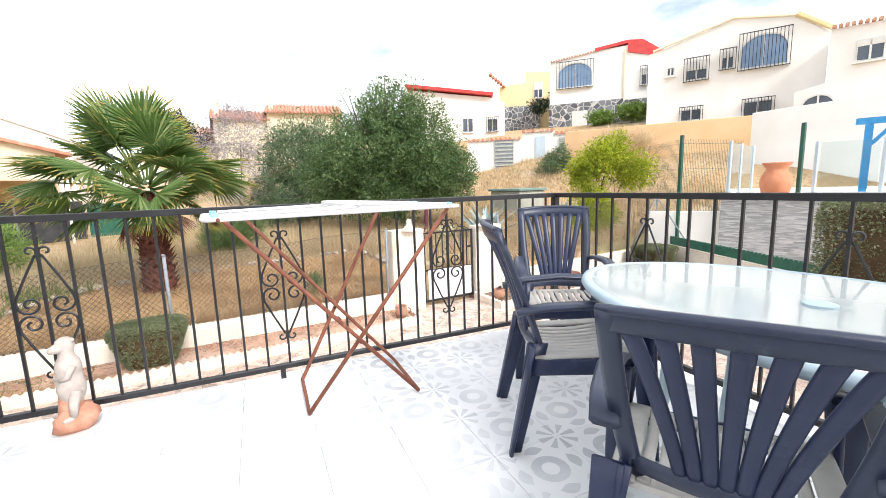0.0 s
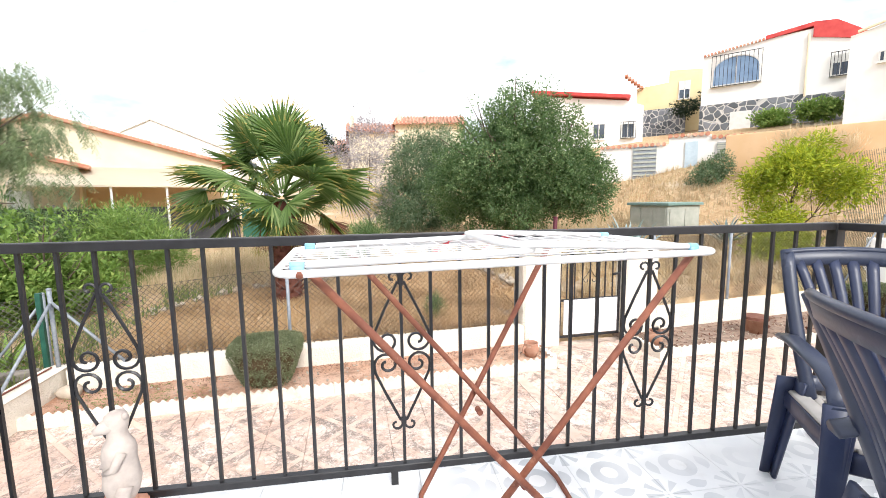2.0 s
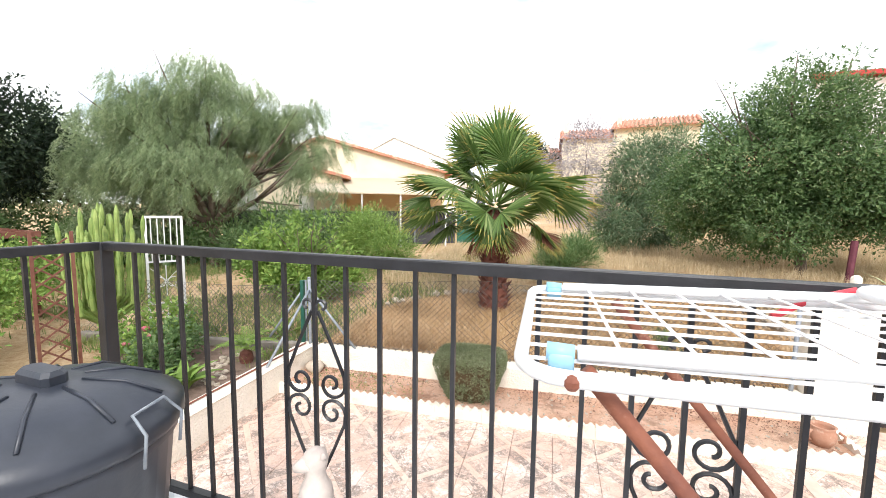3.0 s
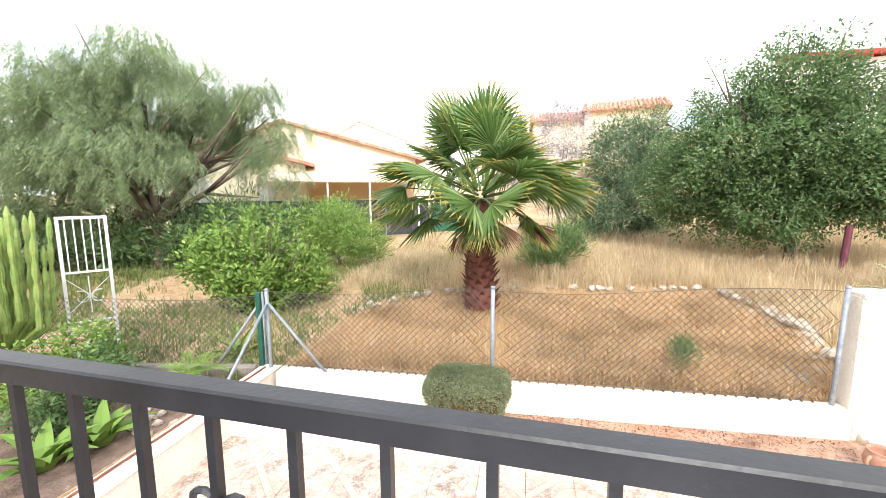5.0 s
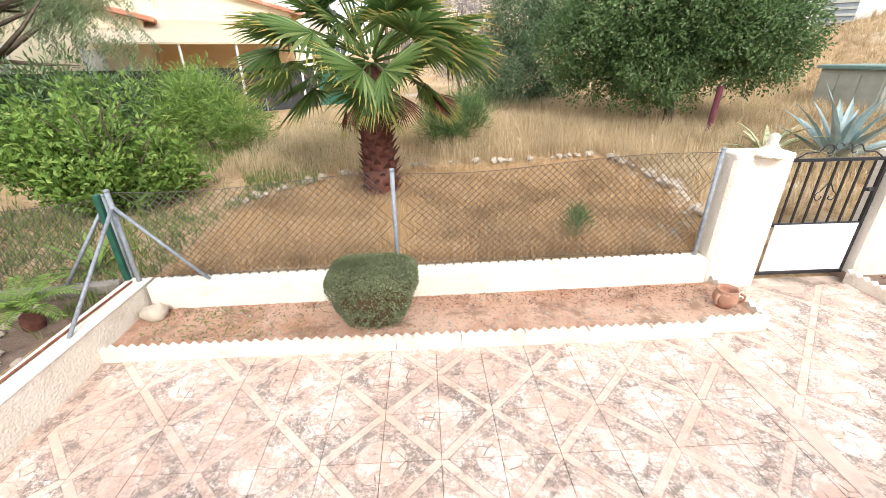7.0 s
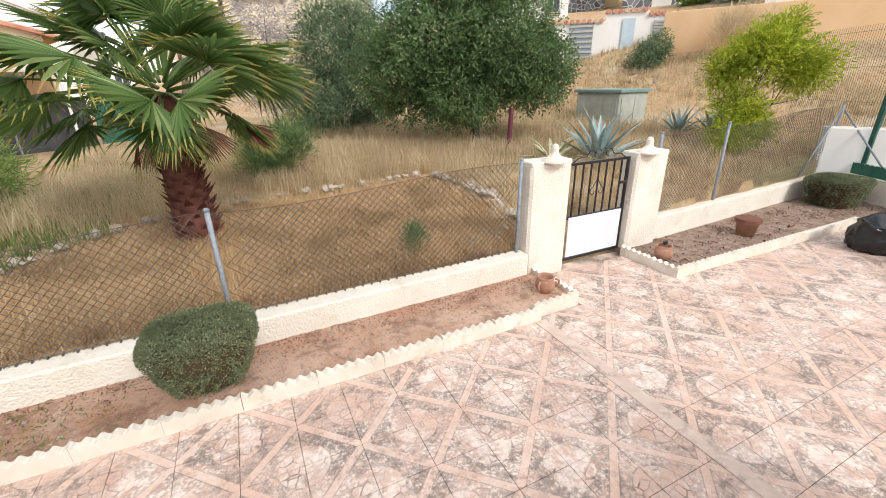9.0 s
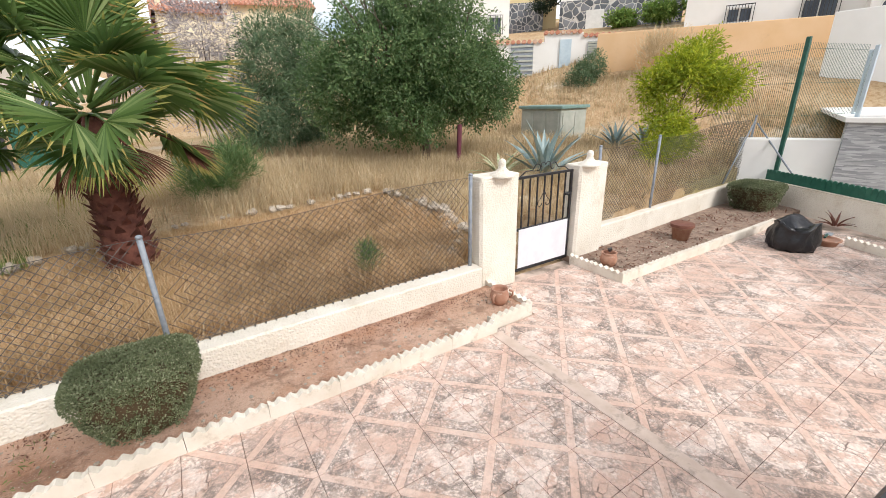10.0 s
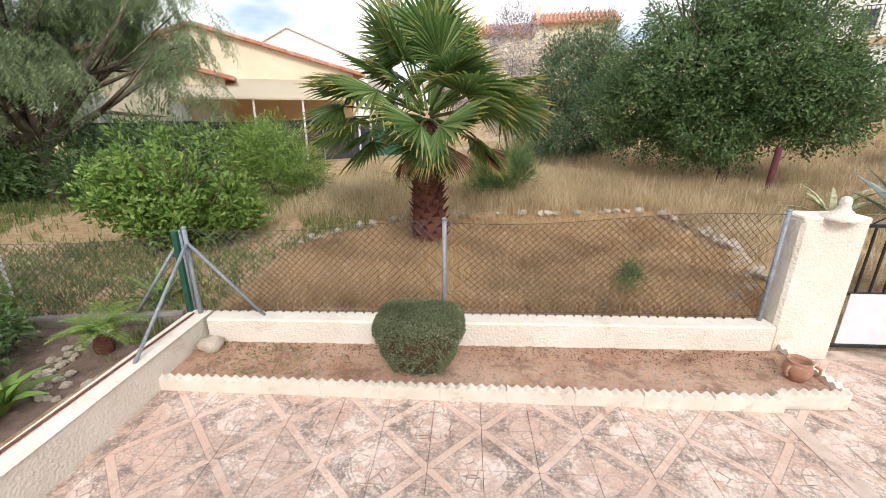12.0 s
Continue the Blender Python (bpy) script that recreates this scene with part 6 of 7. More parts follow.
bag = Geo()
vs, fs, n = [], [], 48
for i, (r, z) in enumerate(((0.30, 0.0), (0.36, 0.06), (0.36, 0.16), (0.33, 0.26), (0.30, 0.34), (0.31, 0.38), (0.25, 0.36), (0.20, 0.28), (0.0, 0.24))):
    for j in range(n):
        a = 2 * math.pi * j / n
        k = 1 + 0.20 * noise.noise(Vector((math.cos(a) * 2.2, math.sin(a) * 2.2, z * 7))) + 0.14 * noise.noise(Vector((math.cos(a) * 6, math.sin(a) * 6, z * 18)))
        vs.append((r * k * math.cos(a), r * k * 0.85 * math.sin(a), max(0.0, z + (0.05 * math.sin(a * 3) if z > 0.2 else 0))))
bag.add(vs, [(i * n + j, i * n + (j + 1) % n, (i + 1) * n + (j + 1) % n, (i + 1) * n + j) for i in range(8) for j in range(n)] + [tuple(range(n - 1, -1, -1))])
solid("rubbish_bag", bag, M_BAG, "crumpled open black rubbish bag on the patio", "bag", YARD @ Matrix.Translation((5.05, -0.62, PATIO)), smooth=True)
gt = thing("garden_trowel", "small garden tool lying on the saucer", "tool", YARD @ Matrix.Translation((5.6, -0.86, -0.80)))
part("handle", Geo().tube([(-0.10, 0, 0.02), (0.06, 0.02, 0.03)], 0.016, 8), M_GREENPOST, gt)
part("blade", Geo().prism([(0.06, -0.03), (0.2, -0.02), (0.24, 0.02), (0.2, 0.06), (0.06, 0.06)], 0.02, 0.026), M_GALV, gt)

# ---- left garden: white trellis gate, lattice, pergola ----
def white_trellis(m):
    t = thing("metal_trellis", "old white wrought iron gate leaf standing in the garden", "gate", m)
    w, h = 0.50, 1.80
    part("frame", Geo().box(0, 0.035, -0.015, 0.015, -0.15, h).box(w - 0.035, w, -0.015, 0.015, -0.15, h).box(0, w, -0.014, 0.014, h - 0.035, h).box(0, w, -0.014, 0.014, h * 0.60, h * 0.60 + 0.025).box(0, w, -0.014, 0.014, h * 0.24, h * 0.24 + 0.025), M_WHITETUBE, t)
    for k in range(1, 6):
        x = w * k / 6
        part("bar", Geo().box(x - 0.007, x + 0.007, -0.007, 0.007, h * 0.6, h - 0.03), M_WHITETUBE, t)
    g = Geo()
    for zc in (h * 0.42, h * 0.12):
        for s in (-1, 1):
            g.tube([(w / 2 + s * x, 0, z) for x, y, z in spiral(0.09, zc, 0.10, 0.03, 1.2, 6.5)], 0.007, 5)
        g.tube([(w / 2, 0, zc - 0.2), (w / 2, 0, zc + 0.28)], 0.007, 5)
        g.tube([(0.03, 0, zc - 0.18), (w - 0.03, 0, zc + 0.26)], 0.005, 4).tube([(w - 0.03, 0, zc - 0.18), (0.03, 0, zc + 0.26)], 0.005, 4)
    part("scrollwork", g, M_WHITETUBE, t)


white_trellis(facing(-5.9, 6.0, 0.55, 0.75, -0.74))
lt = thing("lattice_panel", "brown wooden lattice panel in the side garden", "trellis", facing(-5.05, 4.25, 0.3, 0.9, -0.62))
for k in range(9):
    part("slat", Geo().box(0, 0.36, -0.008, 0.0, 0, 0.018, turn=Matrix.Translation((0, 0, 0.05 + k * 0.15)) @ Matrix.Rotation(radians(-38), 4, "Y")), M_WOOD, lt)
    part("slat", Geo().box(0, 0.36, 0.001, 0.009, 0, 0.018, turn=Matrix.Translation((0, 0, 0.27 + k * 0.15)) @ Matrix.Rotation(radians(38), 4, "Y")), M_WOOD, lt)
for x in (-0.03, 0.30):
    part("post", Geo().box(x, x + 0.03, -0.015, 0.015, 0, 1.55), M_WOOD, lt)
pg = thing("pergola", "low brown wooden pergola in the side garden", "pergola", facing(-9.0, 5.2, 0.15, 0.98, -1.0))
for k in range(7):
    part("rafter", Geo().box(-2.6, 0.9, -0.4 + 0.35 * k, -0.33 + 0.35 * k, 1.65, 1.75), M_WOOD, pg)
for x in (-2.5, 0.8):
    for y in (-0.3, 1.6):
        part("post", Geo().box(x - 0.04, x + 0.04, y - 0.04, y + 0.04, -0.3, 1.65), M_WOOD, pg)


# ---- houses ----
UPRIGHT = Matrix.Rotation(radians(90), 4, "X")


def house(name, label, p, q, poly, depth, mat, cat="house"):
    """A house whose gable or front outline poly (x along p to q, z up) is drawn back by depth."""
    t = thing(name, label, cat, facing(p[0], p[1], q[0] - p[0], q[1] - p[1]))
    part("wall", Geo().prism([(x, z) for x, z in poly], -depth, 0, UPRIGHT), mat, t)
    return t


def window(t, x0, x1, z0, z1, glass=None, bars=0, arch=False, shutter=0.0, frame=None, proud=0.0):
    n = 10
    outline = [(x0, z0), (x1, z0), (x1, z1), (x0, z1)]
    if arch:
        cx, rx, rz = (x0 + x1) / 2, (x1 - x0) / 2, (z1 - z0) * 0.45
        outline = [(x0, z0), (x1, z0)] + [(cx + rx * math.cos(math.pi * i / n), z1 - rz + rz * math.sin(math.pi * i / n)) for i in range(n + 1)]
    w = part("window", Geo().prism(outline, 0.012 + proud, 0.03 + proud, UPRIGHT), glass or M_WINDOW, t)
    fr = Geo()
    pts = [(x, -0.03 - proud, z) for x, z in outline]
    fr.tube(pts, 0.045, 4, True)
    part("window_frame", fr, frame or M_SHUTTER, w)
    part("mullion", Geo().box((x0 + x1) / 2 - 0.03, (x0 + x1) / 2 + 0.03, -0.06 - proud, -0.025 - proud, z0, z1 - 0.03), frame or M_SHUTTER, w)
    part("window_sill", Geo().box(x0 - 0.08, x1 + 0.08, -0.14 - proud, 0.0, z0 - 0.09, z0 - 0.04), M_WHITE, w)
    if shutter:
        part("shutter", Geo().box(x0, x1, -0.06 - proud, -0.032 - proud, z1 - (z1 - z0) * shutter, z1), M_SHUTTER, w)
    if bars:
        for k in range(bars + 1):
            x = x0 - 0.08 + (x1 - x0 + 0.16) * k / bars
            part("bar", Geo().box(x - 0.012, x + 0.012, -0.20 - proud, -0.176 - proud, z0 - 0.08, z1 + 0.1), M_IRON, w)
        part("crossbar", Geo().box(x0 - 0.1, x1 + 0.1, -0.21 - proud, -0.16 - proud, z0 - 0.1, z0 - 0.07), M_IRON, w)
        part("crossbar", Geo().box(x0 - 0.1, x1 + 0.1, -0.21 - proud, -0.16 - proud, z1 + 0.1, z1 + 0.13), M_IRON, w)
    return w


def roof_slab(t, x0, z0, x1, z1, y0, y1, mat, thick=0.12, tiles=True, over=0.0):
    """A sloping roof slab from (x0, z0) to (x1, z1), with rows of round tiles on it."""
    d = Vector((x1 - x0, 0, z1 - z0))
    L = d.length
    nn = Vector((-d.z, 0, d.x)).normalized()
    g = Geo()
    a, b = Vector((x0, 0, z0)), Vector((x1, 0, z1))
    vs = []
    for p in (a, b):
        for y in (y0, y1):
            vs += [(p.x, y, p.z), (p.x + nn.x * thick, y, p.z + nn.z * thick)]
    g.add(vs, [(0, 4, 6, 2), (1, 3, 7, 5), (0, 1, 5, 4), (2, 6, 7, 3), (0, 2, 3, 1), (4, 5, 7, 6)])
    r = part("roof", g, mat, t)
    if tiles:
        tg = Geo()
        y = y0 + 0.1
        while y < y1:
            p, q = a + nn * thick, b + nn * thick
            tg.tube([(p.x, y, p.z), (q.x, y, q.z)], 0.07, 6)
            y += 0.22
        k = tagged(part("roof_tiles", tg, mat, r), kind="stuff")
    return r


def tile_edge(t, x0, z0, x1, z1, y=-0.05, mat=None):
    """A row of round tiles along an eave."""
    L = math.hypot(x1 - x0, z1 - z0)
    n = max(2, int(L / 0.17))
    g = Geo()
    for k in range(n):
        f = (k + 0.5) / n
        x, z = x0 + (x1 - x0) * f, z0 + (z1 - z0) * f
        g.tube([(x, y - 0.10, z), (x, y + 0.45, z + 0.05)], 0.068, 6)
    tagged(part("roof_tiles", g, mat or M_ROOF, t), kind="stuff")


h1 = house("house", "white house with dark crazy-stone base and red-painted roof edge", (19.9, 24.4), (24.6, 19.7), [(0, 3.5), (6.65, 3.5), (6.65, 8.9), (5.0, 9.85), (3.0, 9.75), (0, 9.35)], 8, M_WHITE)
part("stone_base", Geo().box(-0.04, 4.8, -0.06, -0.003, 3.5, 6.55).box(4.8, 6.69, -0.06, -0.003, 3.5, 6.45), M_CRAZY, h1, "dark irregular stone cladding")
window(h1, 0.55, 2.75, 7.6, 9.15, M_BLUEGLASS, 12, True)
window(h1, 5.75, 6.4, 7.3, 8.3, M_WINDOW, 6, False, 0.4)
part("door", Geo().box(1.5, 2.5, -0.10, -0.065, 4.3, 6.0), M_SHUTTER, h1, "white garage door")
part("downpipe", Geo().tube([(4.75, -0.08, 6.4), (4.75, -0.08, 9.6)], 0.05, 6), M_HOUSE_CREAM, h1)
part("red_gable", Geo().prism([(4.9, 9.4), (6.7, 8.95), (7.2, 9.05), (5.8, 10.05), (4.9, 10.15)], -3.0, 0.12, UPRIGHT), M_RED, h1, "red painted gable edge")
part("red_edge", Geo().prism([(2.9, 9.7), (4.9, 9.95), (4.9, 10.15), (2.9, 9.9)], -1.0, 0.12, UPRIGHT), M_RED, h1, "red painted roof edge")
tile_edge(h1, 0, 9.4, 2.9, 9.75)

h2 = house("house", "large white house with barred windows and low gable", (18.95, 15.6), (22.5, 9.95), [(0, 2.5), (6.7, 2.5), (6.7, 6.95), (5.7, 7.75), (3.4, 8.15), (0.3, 7.35), (0, 7.3)], 9, M_WHITE)
window(h2, 3.75, 5.4, 5.95, 7.3, M_BLUEGLASS, 14, True)
window(h2, 1.65, 2.5, 5.8, 6.65, M_WINDOW, 8, False, 0.5)
window(h2, 3.05, 3.5, 6.1, 6.8, M_WINDOW, 5, False, 0.35)
window(h2, 1.55, 2.35, 3.95, 4.45, M_WINDOW, 9)
window(h2, 4.0, 5.0, 3.85, 4.5, M_WINDOW, 10)
window(h2, 0.85, 1.15, 6.15, 6.5, M_WINDOW, 0)
part("cornice", Geo().tube([(5.6, -0.06, 7.86), (6.8, -0.06, 7.02)], 0.11, 6), M_OCHRE, h2)
part("parapet", Geo().tube([(0.2, -0.05, 7.4), (3.4, -0.05, 8.2), (5.7, -0.05, 7.8)], 0.06, 5), M_HOUSE_CREAM, h2)

h3 = house("house", "white house with tiled eave and dark arched doorway", (20.3, 9.9), (23.0, 3.5), [(0, 0), (6.9, 0), (6.9, 6.3), (0.9, 6.5), (0.9, 4.6), (0, 4.4)], 8, M_WHITE)
window(h3, 1.65, 2.35, 5.2, 5.9, M_WINDOW, 0, False, 0.3)
window(h3, 0.25, 1.2, 3.3, 4.2, M_WINDOW, 0, True, 0.0)
tile_edge(h3, 0.9, 6.55, 6.9, 6.4)

h4 = house("house", "pale yellow flat-roofed house up the hill", (20.8, 32.3), (24.4, 29.7), [(0, 5.0), (4.4, 5.0), (4.4, 10.5), (2.2, 10.65), (2.2, 9.8), (0, 9.6)], 7, M_OCHRE)
window(h4, 2.9, 3.6, 8.5, 9.75, M_WINDOW, 0, False, 0.5)
part("stone_base", Geo().box(0, 3.4, -0.5, -0.05, 5.0, 7.8), M_CRAZY, h4)
st = Geo()
for k in range(6):
    st.box(-0.9 + 0.22 * k, -0.65 + 0.22 * k, -0.6, 0.2, 9.9 - 0.2 * k + 0.6, 10.05 - 0.2 * k + 0.6)
part("outside_steps", st, M_ROOF, h4, "terracotta outside steps")

h5 = house("house", "white house with a red-painted low roof", (11.0, 28.3), (16.8, 25.3), [(0, 2), (6.5, 2), (6.5, 6.75), (5.5, 7.15), (0.3, 7.8), (0, 7.8)], 7, M_WHITE)
roof_slab(h5, -0.3, 8.0, 5.7, 7.2, -0.4, 7, M_RED, 0.15)
window(h5, 5.3, 6.0, 4.9, 5.7, M_WINDOW, 6)
window(h5, 3.6, 4.3, 4.9, 5.8, M_WINDOW, 0)
for p, q, za, zb in (((-1.6, 33.3), (1.9, 33.6), 6.7, 7.0), ((1.8, 33.2), (6.9, 32.6), 7.2, 7.55), ((-3.2, 35.0), (-1.4, 35.0), 5.4, 5.9)):
    hh = house("house", "distant pale house with terracotta roof", p, q, [(0, 0), (math.dist(p, q), 0), (math.dist(p, q), za - 0.4), (0, za - 0.4)], 6, M_HOUSE_CREAM)
    L = math.dist(p, q)
    g = Geo().add([(-0.2, -0.4, za - 0.45), (L + 0.2, -0.4, za - 0.45), (L + 0.2, 3.0, zb + 0.35), (-0.2, 3.0, zb + 0.35), (-0.2, 6.4, za - 0.5), (L + 0.2, 6.4, za - 0.5)], [(0, 1, 2, 3), (3, 2, 5, 4), (0, 3, 4), (1, 5, 2)])
    r = part("roof", g, M_ROOF, hh)
    tg = Geo()
    y = 0.0
    while y < L:
        tg.tube([(y, -0.45, za - 0.42), (y, 3.0, zb + 0.40)], 0.09, 5)
        y += 0.27
    tagged(part("roof_tiles", tg, M_ROOF, r), kind="stuff")
    part("chimney", Geo().box(0.1, 0.4, 1.0, 1.3, za - 0.3, za + 0.9), M_HOUSE_CREAM, hh)
for x, y, w in ((-26, 38, 7), (-19, 42, 8), (-12, 44, 6)):
    hh = house("house", "far white house with flat roof line", (x, y), (x + w, y + 1), [(0, -1), (w, -1), (w, 3.2), (w * 0.5, 4.2), (0, 3.2)], 6, M_WHITE)
    window(hh, w * 0.2, w * 0.35, 1.4, 2.4)
    window(hh, w * 0.6, w * 0.75, 1.4, 2.4)

wh = house("house", "white gabled house behind the bungalow", (-15.0, 29.5), (-8.5, 30.2), [(0, -1), (6.5, -1), (6.5, 4.3), (1.7, 6.3), (0, 5.5)], 7, M_WHITE)
part("verge", Geo().tube([(0, -0.05, 5.55), (1.7, -0.05, 6.36), (6.5, -0.05, 4.36)], 0.09, 5), M_SHUTTER, wh)
# left bungalow with canopy
lh = house("house", "cream bungalow with low gable and terracotta roof edge", (-13.4, 14.6), (-5.6, 18.95), [(0, -1), (8.9, -1), (8.9, 2.75), (3.75, 4.0), (0, 2.5)], 9, M_HOUSE_CREAM)
roof_slab(lh, 3.75, 4.02, 9.3, 2.62, -0.25, 9, M_ROOF, 0.05)
roof_slab(lh, -0.4, 2.36, 3.75, 4.02, -0.25, 9, M_ROOF, 0.05)
part("annex", Geo().prism([(0.2, -1), (4.6, -1), (4.6, 2.35), (1.6, 3.1), (0.2, 2.75)], 0.003, 1.2, UPRIGHT), M_HOUSE_CREAM, lh)
roof_slab(lh, 1.6, 3.12, 4.9, 2.3, -1.5, -0.36, M_ROOF, 0.05)
roof_slab(lh, -0.2, 2.66, 1.6, 3.12, -1.5, -0.36, M_ROOF, 0.05)
window(lh, 0.75, 1.45, 1.0, 2.0, M_UTILITY, 0, True, 0.0, None, 1.2)
window(lh, 3.0, 3.5, 0.4, 1.6, M_SHUTTER, 0, False, 0.0, None, 1.2)
part("porch_wall", Geo().box(4.7, 8.8, -0.05, -0.004, 0.2, 1.95), M_ORANGE, lh, "warm orange porch wall")
part("canopy", Geo().add([(3.2, -2.8, 1.75), (8.6, -2.8, 1.75), (8.6, -0.01, 2.45), (3.2, -0.01, 2.45), (3.2, -2.8, 1.70), (8.6, -2.8, 1.70), (8.6, -0.01, 2.40), (3.2, -0.01, 2.40)], [(0, 1, 2, 3), (7, 6, 5, 4), (0, 4, 5, 1), (1, 5, 6, 2), (3, 2, 6, 7), (0, 3, 7, 4)]), M_CANVAS, lh, "cream canvas canopy")
for x in (3.3, 5.4, 6.8, 8.5):
    part("canopy_post", Geo().tube([(x, -2.7, -0.6), (x, -2.7, 1.72)], 0.035, 8), M_WHITETUBE, lh)
bs = thing("screen_fence", "black mesh privacy screen along the neighbouring plot", "fence", facing(-11.5, 12.6, 0.80, 0.60))
for k in range(5):
    part("screen_panel", Geo().box(1.7 * k + 0.02, 1.7 * k + 1.68, -0.02 + 0.01 * (k % 2), 0.02, -0.8, 1.06 + 0.03 * (k % 2)), M_BLACKSCREEN, bs)
    part("post", Geo().tube([(1.7 * k, -0.03, -0.8), (1.7 * k, -0.03, 1.2)], 0.025, 6), M_GALV, bs)
gs = solid("green_screen", Geo().box(0, 1.1, -0.02, 0.02, -0.6, 0.95), M_GREENPLASTIC, "green shade cloth on the neighbouring fence", "fence", facing(-4.65, 17.8, 0.9, 0.4))

# ---- hillside walls ----
ow = solid("wall_orange", Geo().box(0, 8.2, 0, 0.3, 0.5, 3.45, 0.02), M_ORANGE, "long ochre-orange retaining wall on the hill", "wall", facing(13.6, 15.4, 5.0, -6.5), kind="structure")
solid("wall_white", Geo().box(0, 7.6, 0, 0.25, -0.5, 3.42, 0.02), M_WHITE, "plain white wall below the houses beside the orange wall", "wall", facing(17.0, 9.5, 0.6, -7.5), kind="structure")
ww = thing("garden_wall", "white garden wall with terracotta coping and slatted panels", "wall", facing(10.4, 18.8, 4.7, -3.4))
part("wall_body", Geo().box(0, 2.7, 0, 0.25, 0.3, 3.35).box(2.7, 4.2, 0.002, 0.252, 0.3, 3.65).box(4.2, 5.8, 0, 0.25, 0.3, 3.5), M_WHITE, ww)
for k in range(26):
    x = 0.1 + 0.22 * k
    z = 3.35 if x < 2.6 else (3.65 if x < 4.1 else 3.5)
    part("coping_tile", Geo().tube([(x, -0.10, z + 0.02), (x, 0.34, z + 0.02)], 0.085, 6), M_ROOF, ww)
for x0, x1, z0, z1 in ((1.35, 2.25, 1.85, 3.3), (4.4, 5.3, 2.55, 3.3)):
    pn = part("slatted_panel", Geo().box(x0, x1, -0.05, -0.02, z0, z1), M_GALV, ww, "grey slatted metal panel")
    for k in range(8):
        z = z0 + (z1 - z0) * (k + 0.5) / 8
        part("slat", Geo().box(x0, x1, -0.08, -0.055, z - 0.04, z + 0.03), M_UTILITY, pn)
part("gate", Geo().box(3.3, 3.75, -0.06, -0.02, 1.9, 3.4), M_BLUEGREY, ww, "grey metal pedestrian gate")

ub = thing("utility_box", "grey-green utility cabinet with flat green lid", "cabinet", facing(8.37, 13.3, 0.19, -0.98, 0.02))
part("body", Geo().box(0.03, 1.47, 0.03, 1.27, -0.35, 0.92, 0.02), M_UTILITY, ub)
part("lid", Geo().box(-0.04, 1.54, -0.04, 1.34, 0.92, 1.00, 0.02), M_LID, ub, "flat green-grey lid")
for k in range(3):
    part("panel", Geo().box(0.10 + 0.46 * k, 0.48 + 0.46 * k, 0.012, 0.029, 0.08, 0.82), M_UTILITY, ub)
for k in range(2):
    part("panel", Geo().box(1.471, 1.488, 0.10 + 0.58 * k, 0.60 + 0.58 * k, 0.08, 0.82), M_UTILITY, ub)

# ---- neighbour's terrace beyond the right wall ----
ed = Geo()
p, q = Vector((5.45, -4.0, 0)), Vector((7.92, 1.15, 0))
n = 62
u = (q - p).normalized()
s = Vector((-u.y, u.x, 0))
for k in range(n):
    a = p + (q - p) * (k / n)
    w = (q - p).length / n
    poly = [(0, 0), (w * 0.96, 0)] + [(w * 0.48 + w * 0.48 * math.cos(math.pi * i / 5), 0.16 + 0.05 * math.sin(math.pi * i / 5)) for i in range(6)]
    m = Matrix.Translation(a + Vector((0, 0, -0.425))) @ Matrix.Rotation(math.atan2(u.y, u.x), 4, "Z") @ Matrix.Translation((0, 0.02, 0)) @ UPRIGHT
    ed.prism(poly, -0.012, 0.012, m)
solid("lawn_edging", ed, M_GREENPLASTIC, "dark green plastic scalloped edging on the boundary wall", "edging", YARD)
solid("wall_neighbour", Geo().box(0, 2.2, 0, 0.3, -1.1, 0.38, 0.02), M_WHITE, "low white wall of the neighbouring terrace", "wall", facing(9.55, 7.55, 0.62, -0.9), kind="structure")
solid("wall_neighbour_stone", Geo().box(0, 6.0, 0, 0.3, -1.1, 0.70), M_LEDGE, "grey strip-stone clad wall of the neighbouring terrace", "wall", facing(10.3, 6.2, 0.42, -0.9), kind="structure")
solid("floor_neighbour", Geo().box(-0.06, 6.0, -0.08, 6.0, 0.704, 0.79, 0.01), M_WHITE, "white slab of the neighbouring terrace", "floor", facing(10.3, 6.2, 0.42, -0.9), kind="structure")
bp = thing("flower_pot", "large orange terracotta urn on the neighbouring terrace", "pot", Matrix.Translation((10.88, 5.42, 0.79)))
part("pot_body", Geo().lathe([(0.22, 0), (0.25, 0.03), (0.29, 0.2), (0.27, 0.36), (0.20, 0.48), (0.19, 0.54), (0.26, 0.63), (0.27, 0.66), (0.22, 0.66), (0.16, 0.55)], 24), plain("orange_terracotta", (0.55, 0.20, 0.10), (0.62, 0.27, 0.15), 0.7), bp, smooth=True)


def glass_screen(points, z0, z1):
    t = thing("glass_balustrade", "glass balustrade with pale steel posts on the neighbouring terrace", "balustrade")
    for a, b in zip(points, points[1:]):
        d = Vector((b[0] - a[0], b[1] - a[1], 0))
        m = facing(a[0], a[1], d.x, d.y)
        part("pane", Geo().box(0.06, d.length - 0.06, -0.005, 0.005, z0 + 0.05, z1 - 0.03, turn=m), M_SCREENGLASS, t).visible_shadow = False
    for a in points:
        part("post", Geo().box(a[0] - 0.03, a[0] + 0.03, a[1] - 0.03, a[1] + 0.03, z0, z1, 0.005), M_BLUEGREY, t)


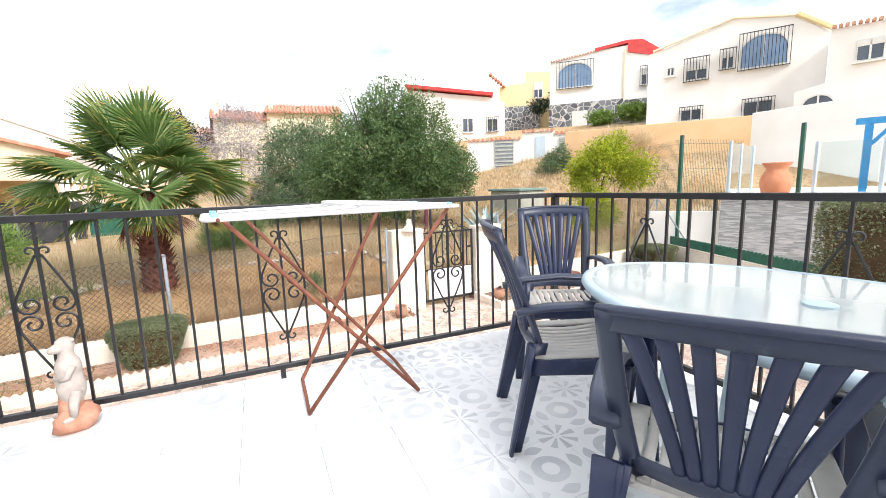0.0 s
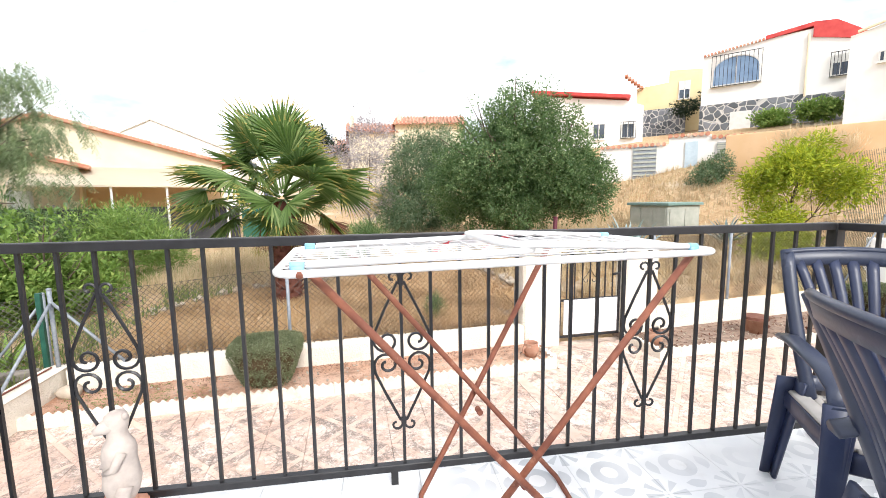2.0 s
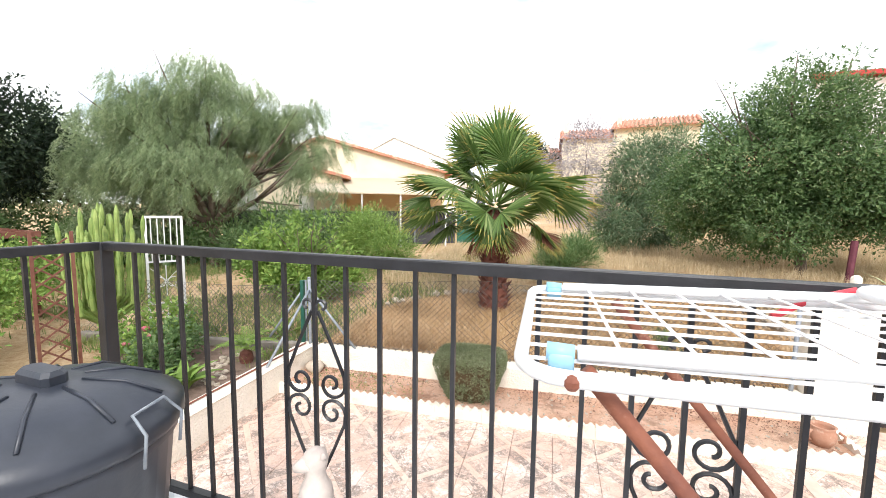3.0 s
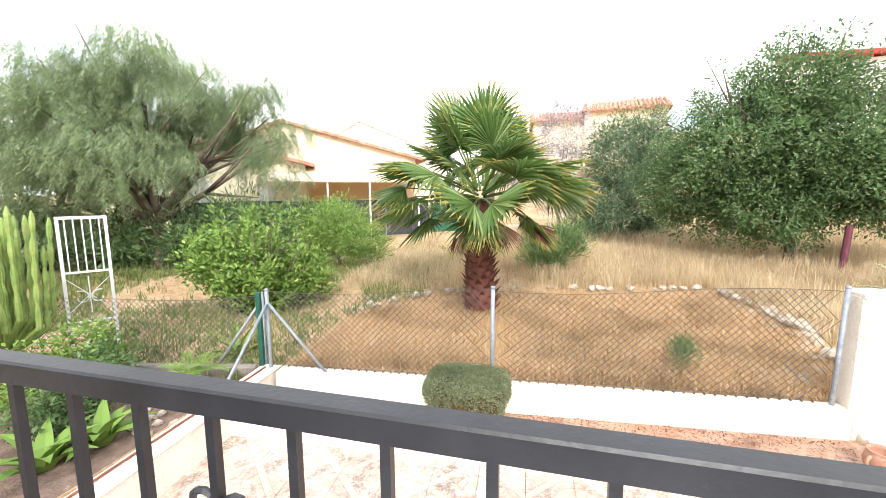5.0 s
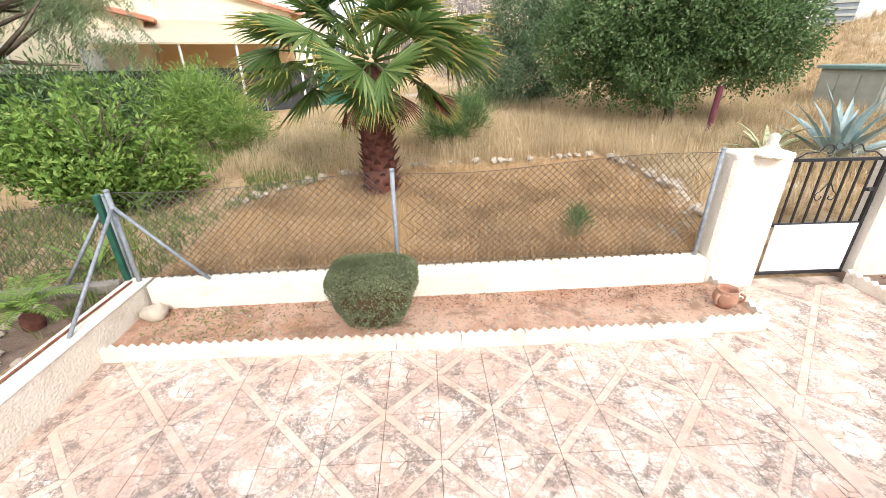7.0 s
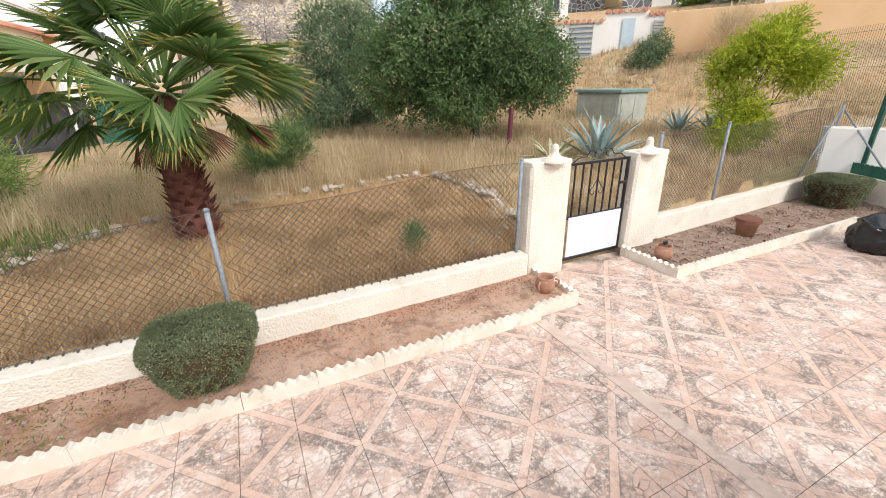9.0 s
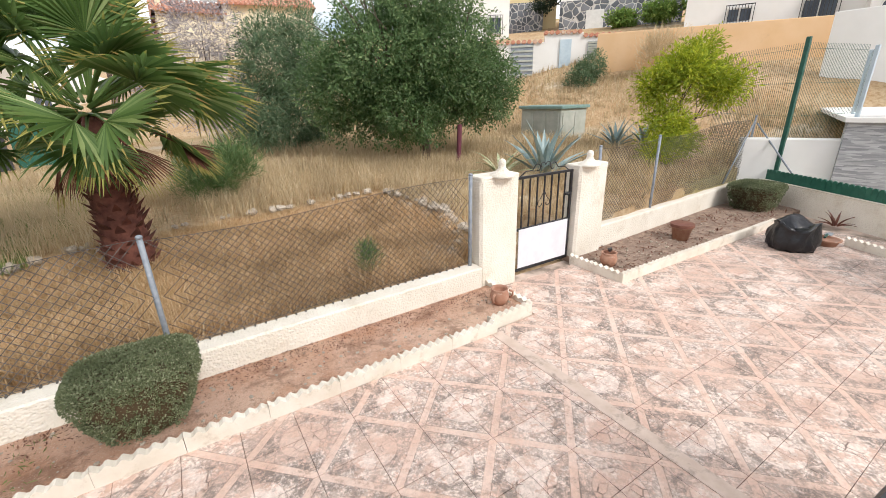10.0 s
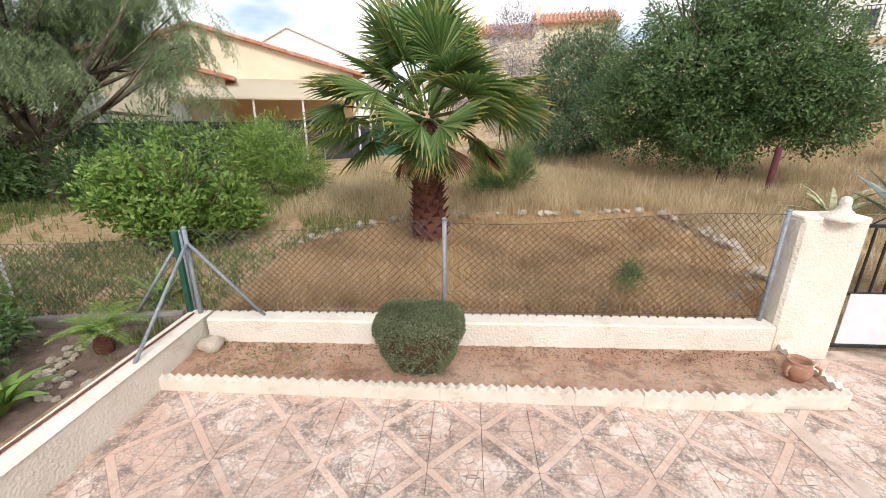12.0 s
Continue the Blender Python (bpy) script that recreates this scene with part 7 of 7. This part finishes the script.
glass_screen([(10.45, 6.15), (11.6, 6.6), (12.8, 7.0)], 0.79, 1.98)
glass_screen([(11.35, 4.95), (11.75, 4.05), (12.15, 3.2), (12.55, 2.3)], 0.79, 1.85)
bf = thing("blue_frame", "bright blue wooden frame on the neighbouring terrace", "frame", facing(11.95, 4.4, 0.42, -0.9, 0.79))
part("post", Geo().box(-0.06, 0.06, -0.06, 0.06, 0, 1.35), M_BLUEWOOD, bf)
part("post", Geo().box(1.2, 1.32, -0.06, 0.06, 0, 1.35), M_BLUEWOOD, bf)
part("beam", Geo().box(-0.2, 1.5, -0.07, 0.07, 1.35, 1.47), M_BLUEWOOD, bf)
part("brace", Geo().tube([(0.05, 0, 0.95), (0.35, 0, 1.33)], 0.05, 4), M_BLUEWOOD, bf)

gf = thing("mesh_fence", "green posts with dense vertical wire mesh panels", "fence")
for x, y, z0, z1 in ((9.95, 6.98, -0.6, 2.19), (11.2, 5.15, 0.79, 2.25)):
    part("post", Geo().box(x - 0.035, x + 0.035, y - 0.035, y + 0.035, z0, z1, 0.005), M_GREENPOST, gf)
for a, b in (((9.95, 6.98), (11.9, 6.75)), ((9.95, 6.98), (10.9, 9.0))):
    g = Geo()
    d = Vector((b[0] - a[0], b[1] - a[1], 0))
    n = int(d.length / 0.05)
    for k in range(n + 1):
        x, y = a[0] + d.x * k / n, a[1] + d.y * k / n
        g.tube([(x, y, 0.1), (x, y, 2.1)], 0.0032, 3, caps=False)
    for z in (0.2, 0.8, 1.4, 2.0):
        g.tube([(a[0], a[1], z), (b[0], b[1], z)], 0.0035, 3, caps=False)
    part("wire_mesh", g, M_GREENPOST, gf, "dense vertical green wire panel")

# ---- patio tiles, nearest the terrace first ----
PT = 0.365
pt_geo = Geo().box(-PT / 2 + 0.0013, PT / 2 - 0.0013, -PT / 2 + 0.0013, PT / 2 - 0.0013, -0.02, 0.0, 0.002)
pt_mesh = pt_geo.mesh("tile", M_PATIO_TILE)
rest = Geo()
U0, V0 = -1.28 + PT * 0.5, -0.31 - PT * 0.5
count = 0
for j in range(-4, 22):
    for i in range(-11, 21):
        u, v = U0 + PT * i, V0 - PT * j
        if not (-5.2 < u < 5.9 + PT and v < 0.9):
            continue
        near = -5.0 < u < 4.4 and -2.6 < v < 0.9 and count < 300
        if v > 0.0 and not (0.5 < u < 2.1):
            continue
        turn = 90 if (i + j) % 2 else 0
        if near:
            o = part("tile", pt_mesh, None, patio)
            o.matrix_basis = Matrix.Translation((u, v, PATIO + R.uniform(-0.0015, 0.0015))) @ Matrix.Rotation(radians(turn + 180 * R.randint(0, 1)), 4, "Z")
            count += 1
        else:
            rest.box(u - PT / 2 + 0.0018, u + PT / 2 - 0.0018, v - PT / 2 + 0.0018, v + PT / 2 - 0.0018, PATIO - 0.02, PATIO)
tagged(part("outer_tiles", rest, M_PATIO_TILE, patio), kind="stuff")
part("expansion_strip", Geo().box(-0.10, 0.02, -4.0, -0.01, PATIO - 0.01, PATIO + 0.006), plain("grey_stone_strip", (0.54, 0.41, 0.33), (0.64, 0.51, 0.43), 0.8, 8, stain=(6, 0.55, (0.30, 0.23, 0.19))), patio, "plain stone strip across the patio")
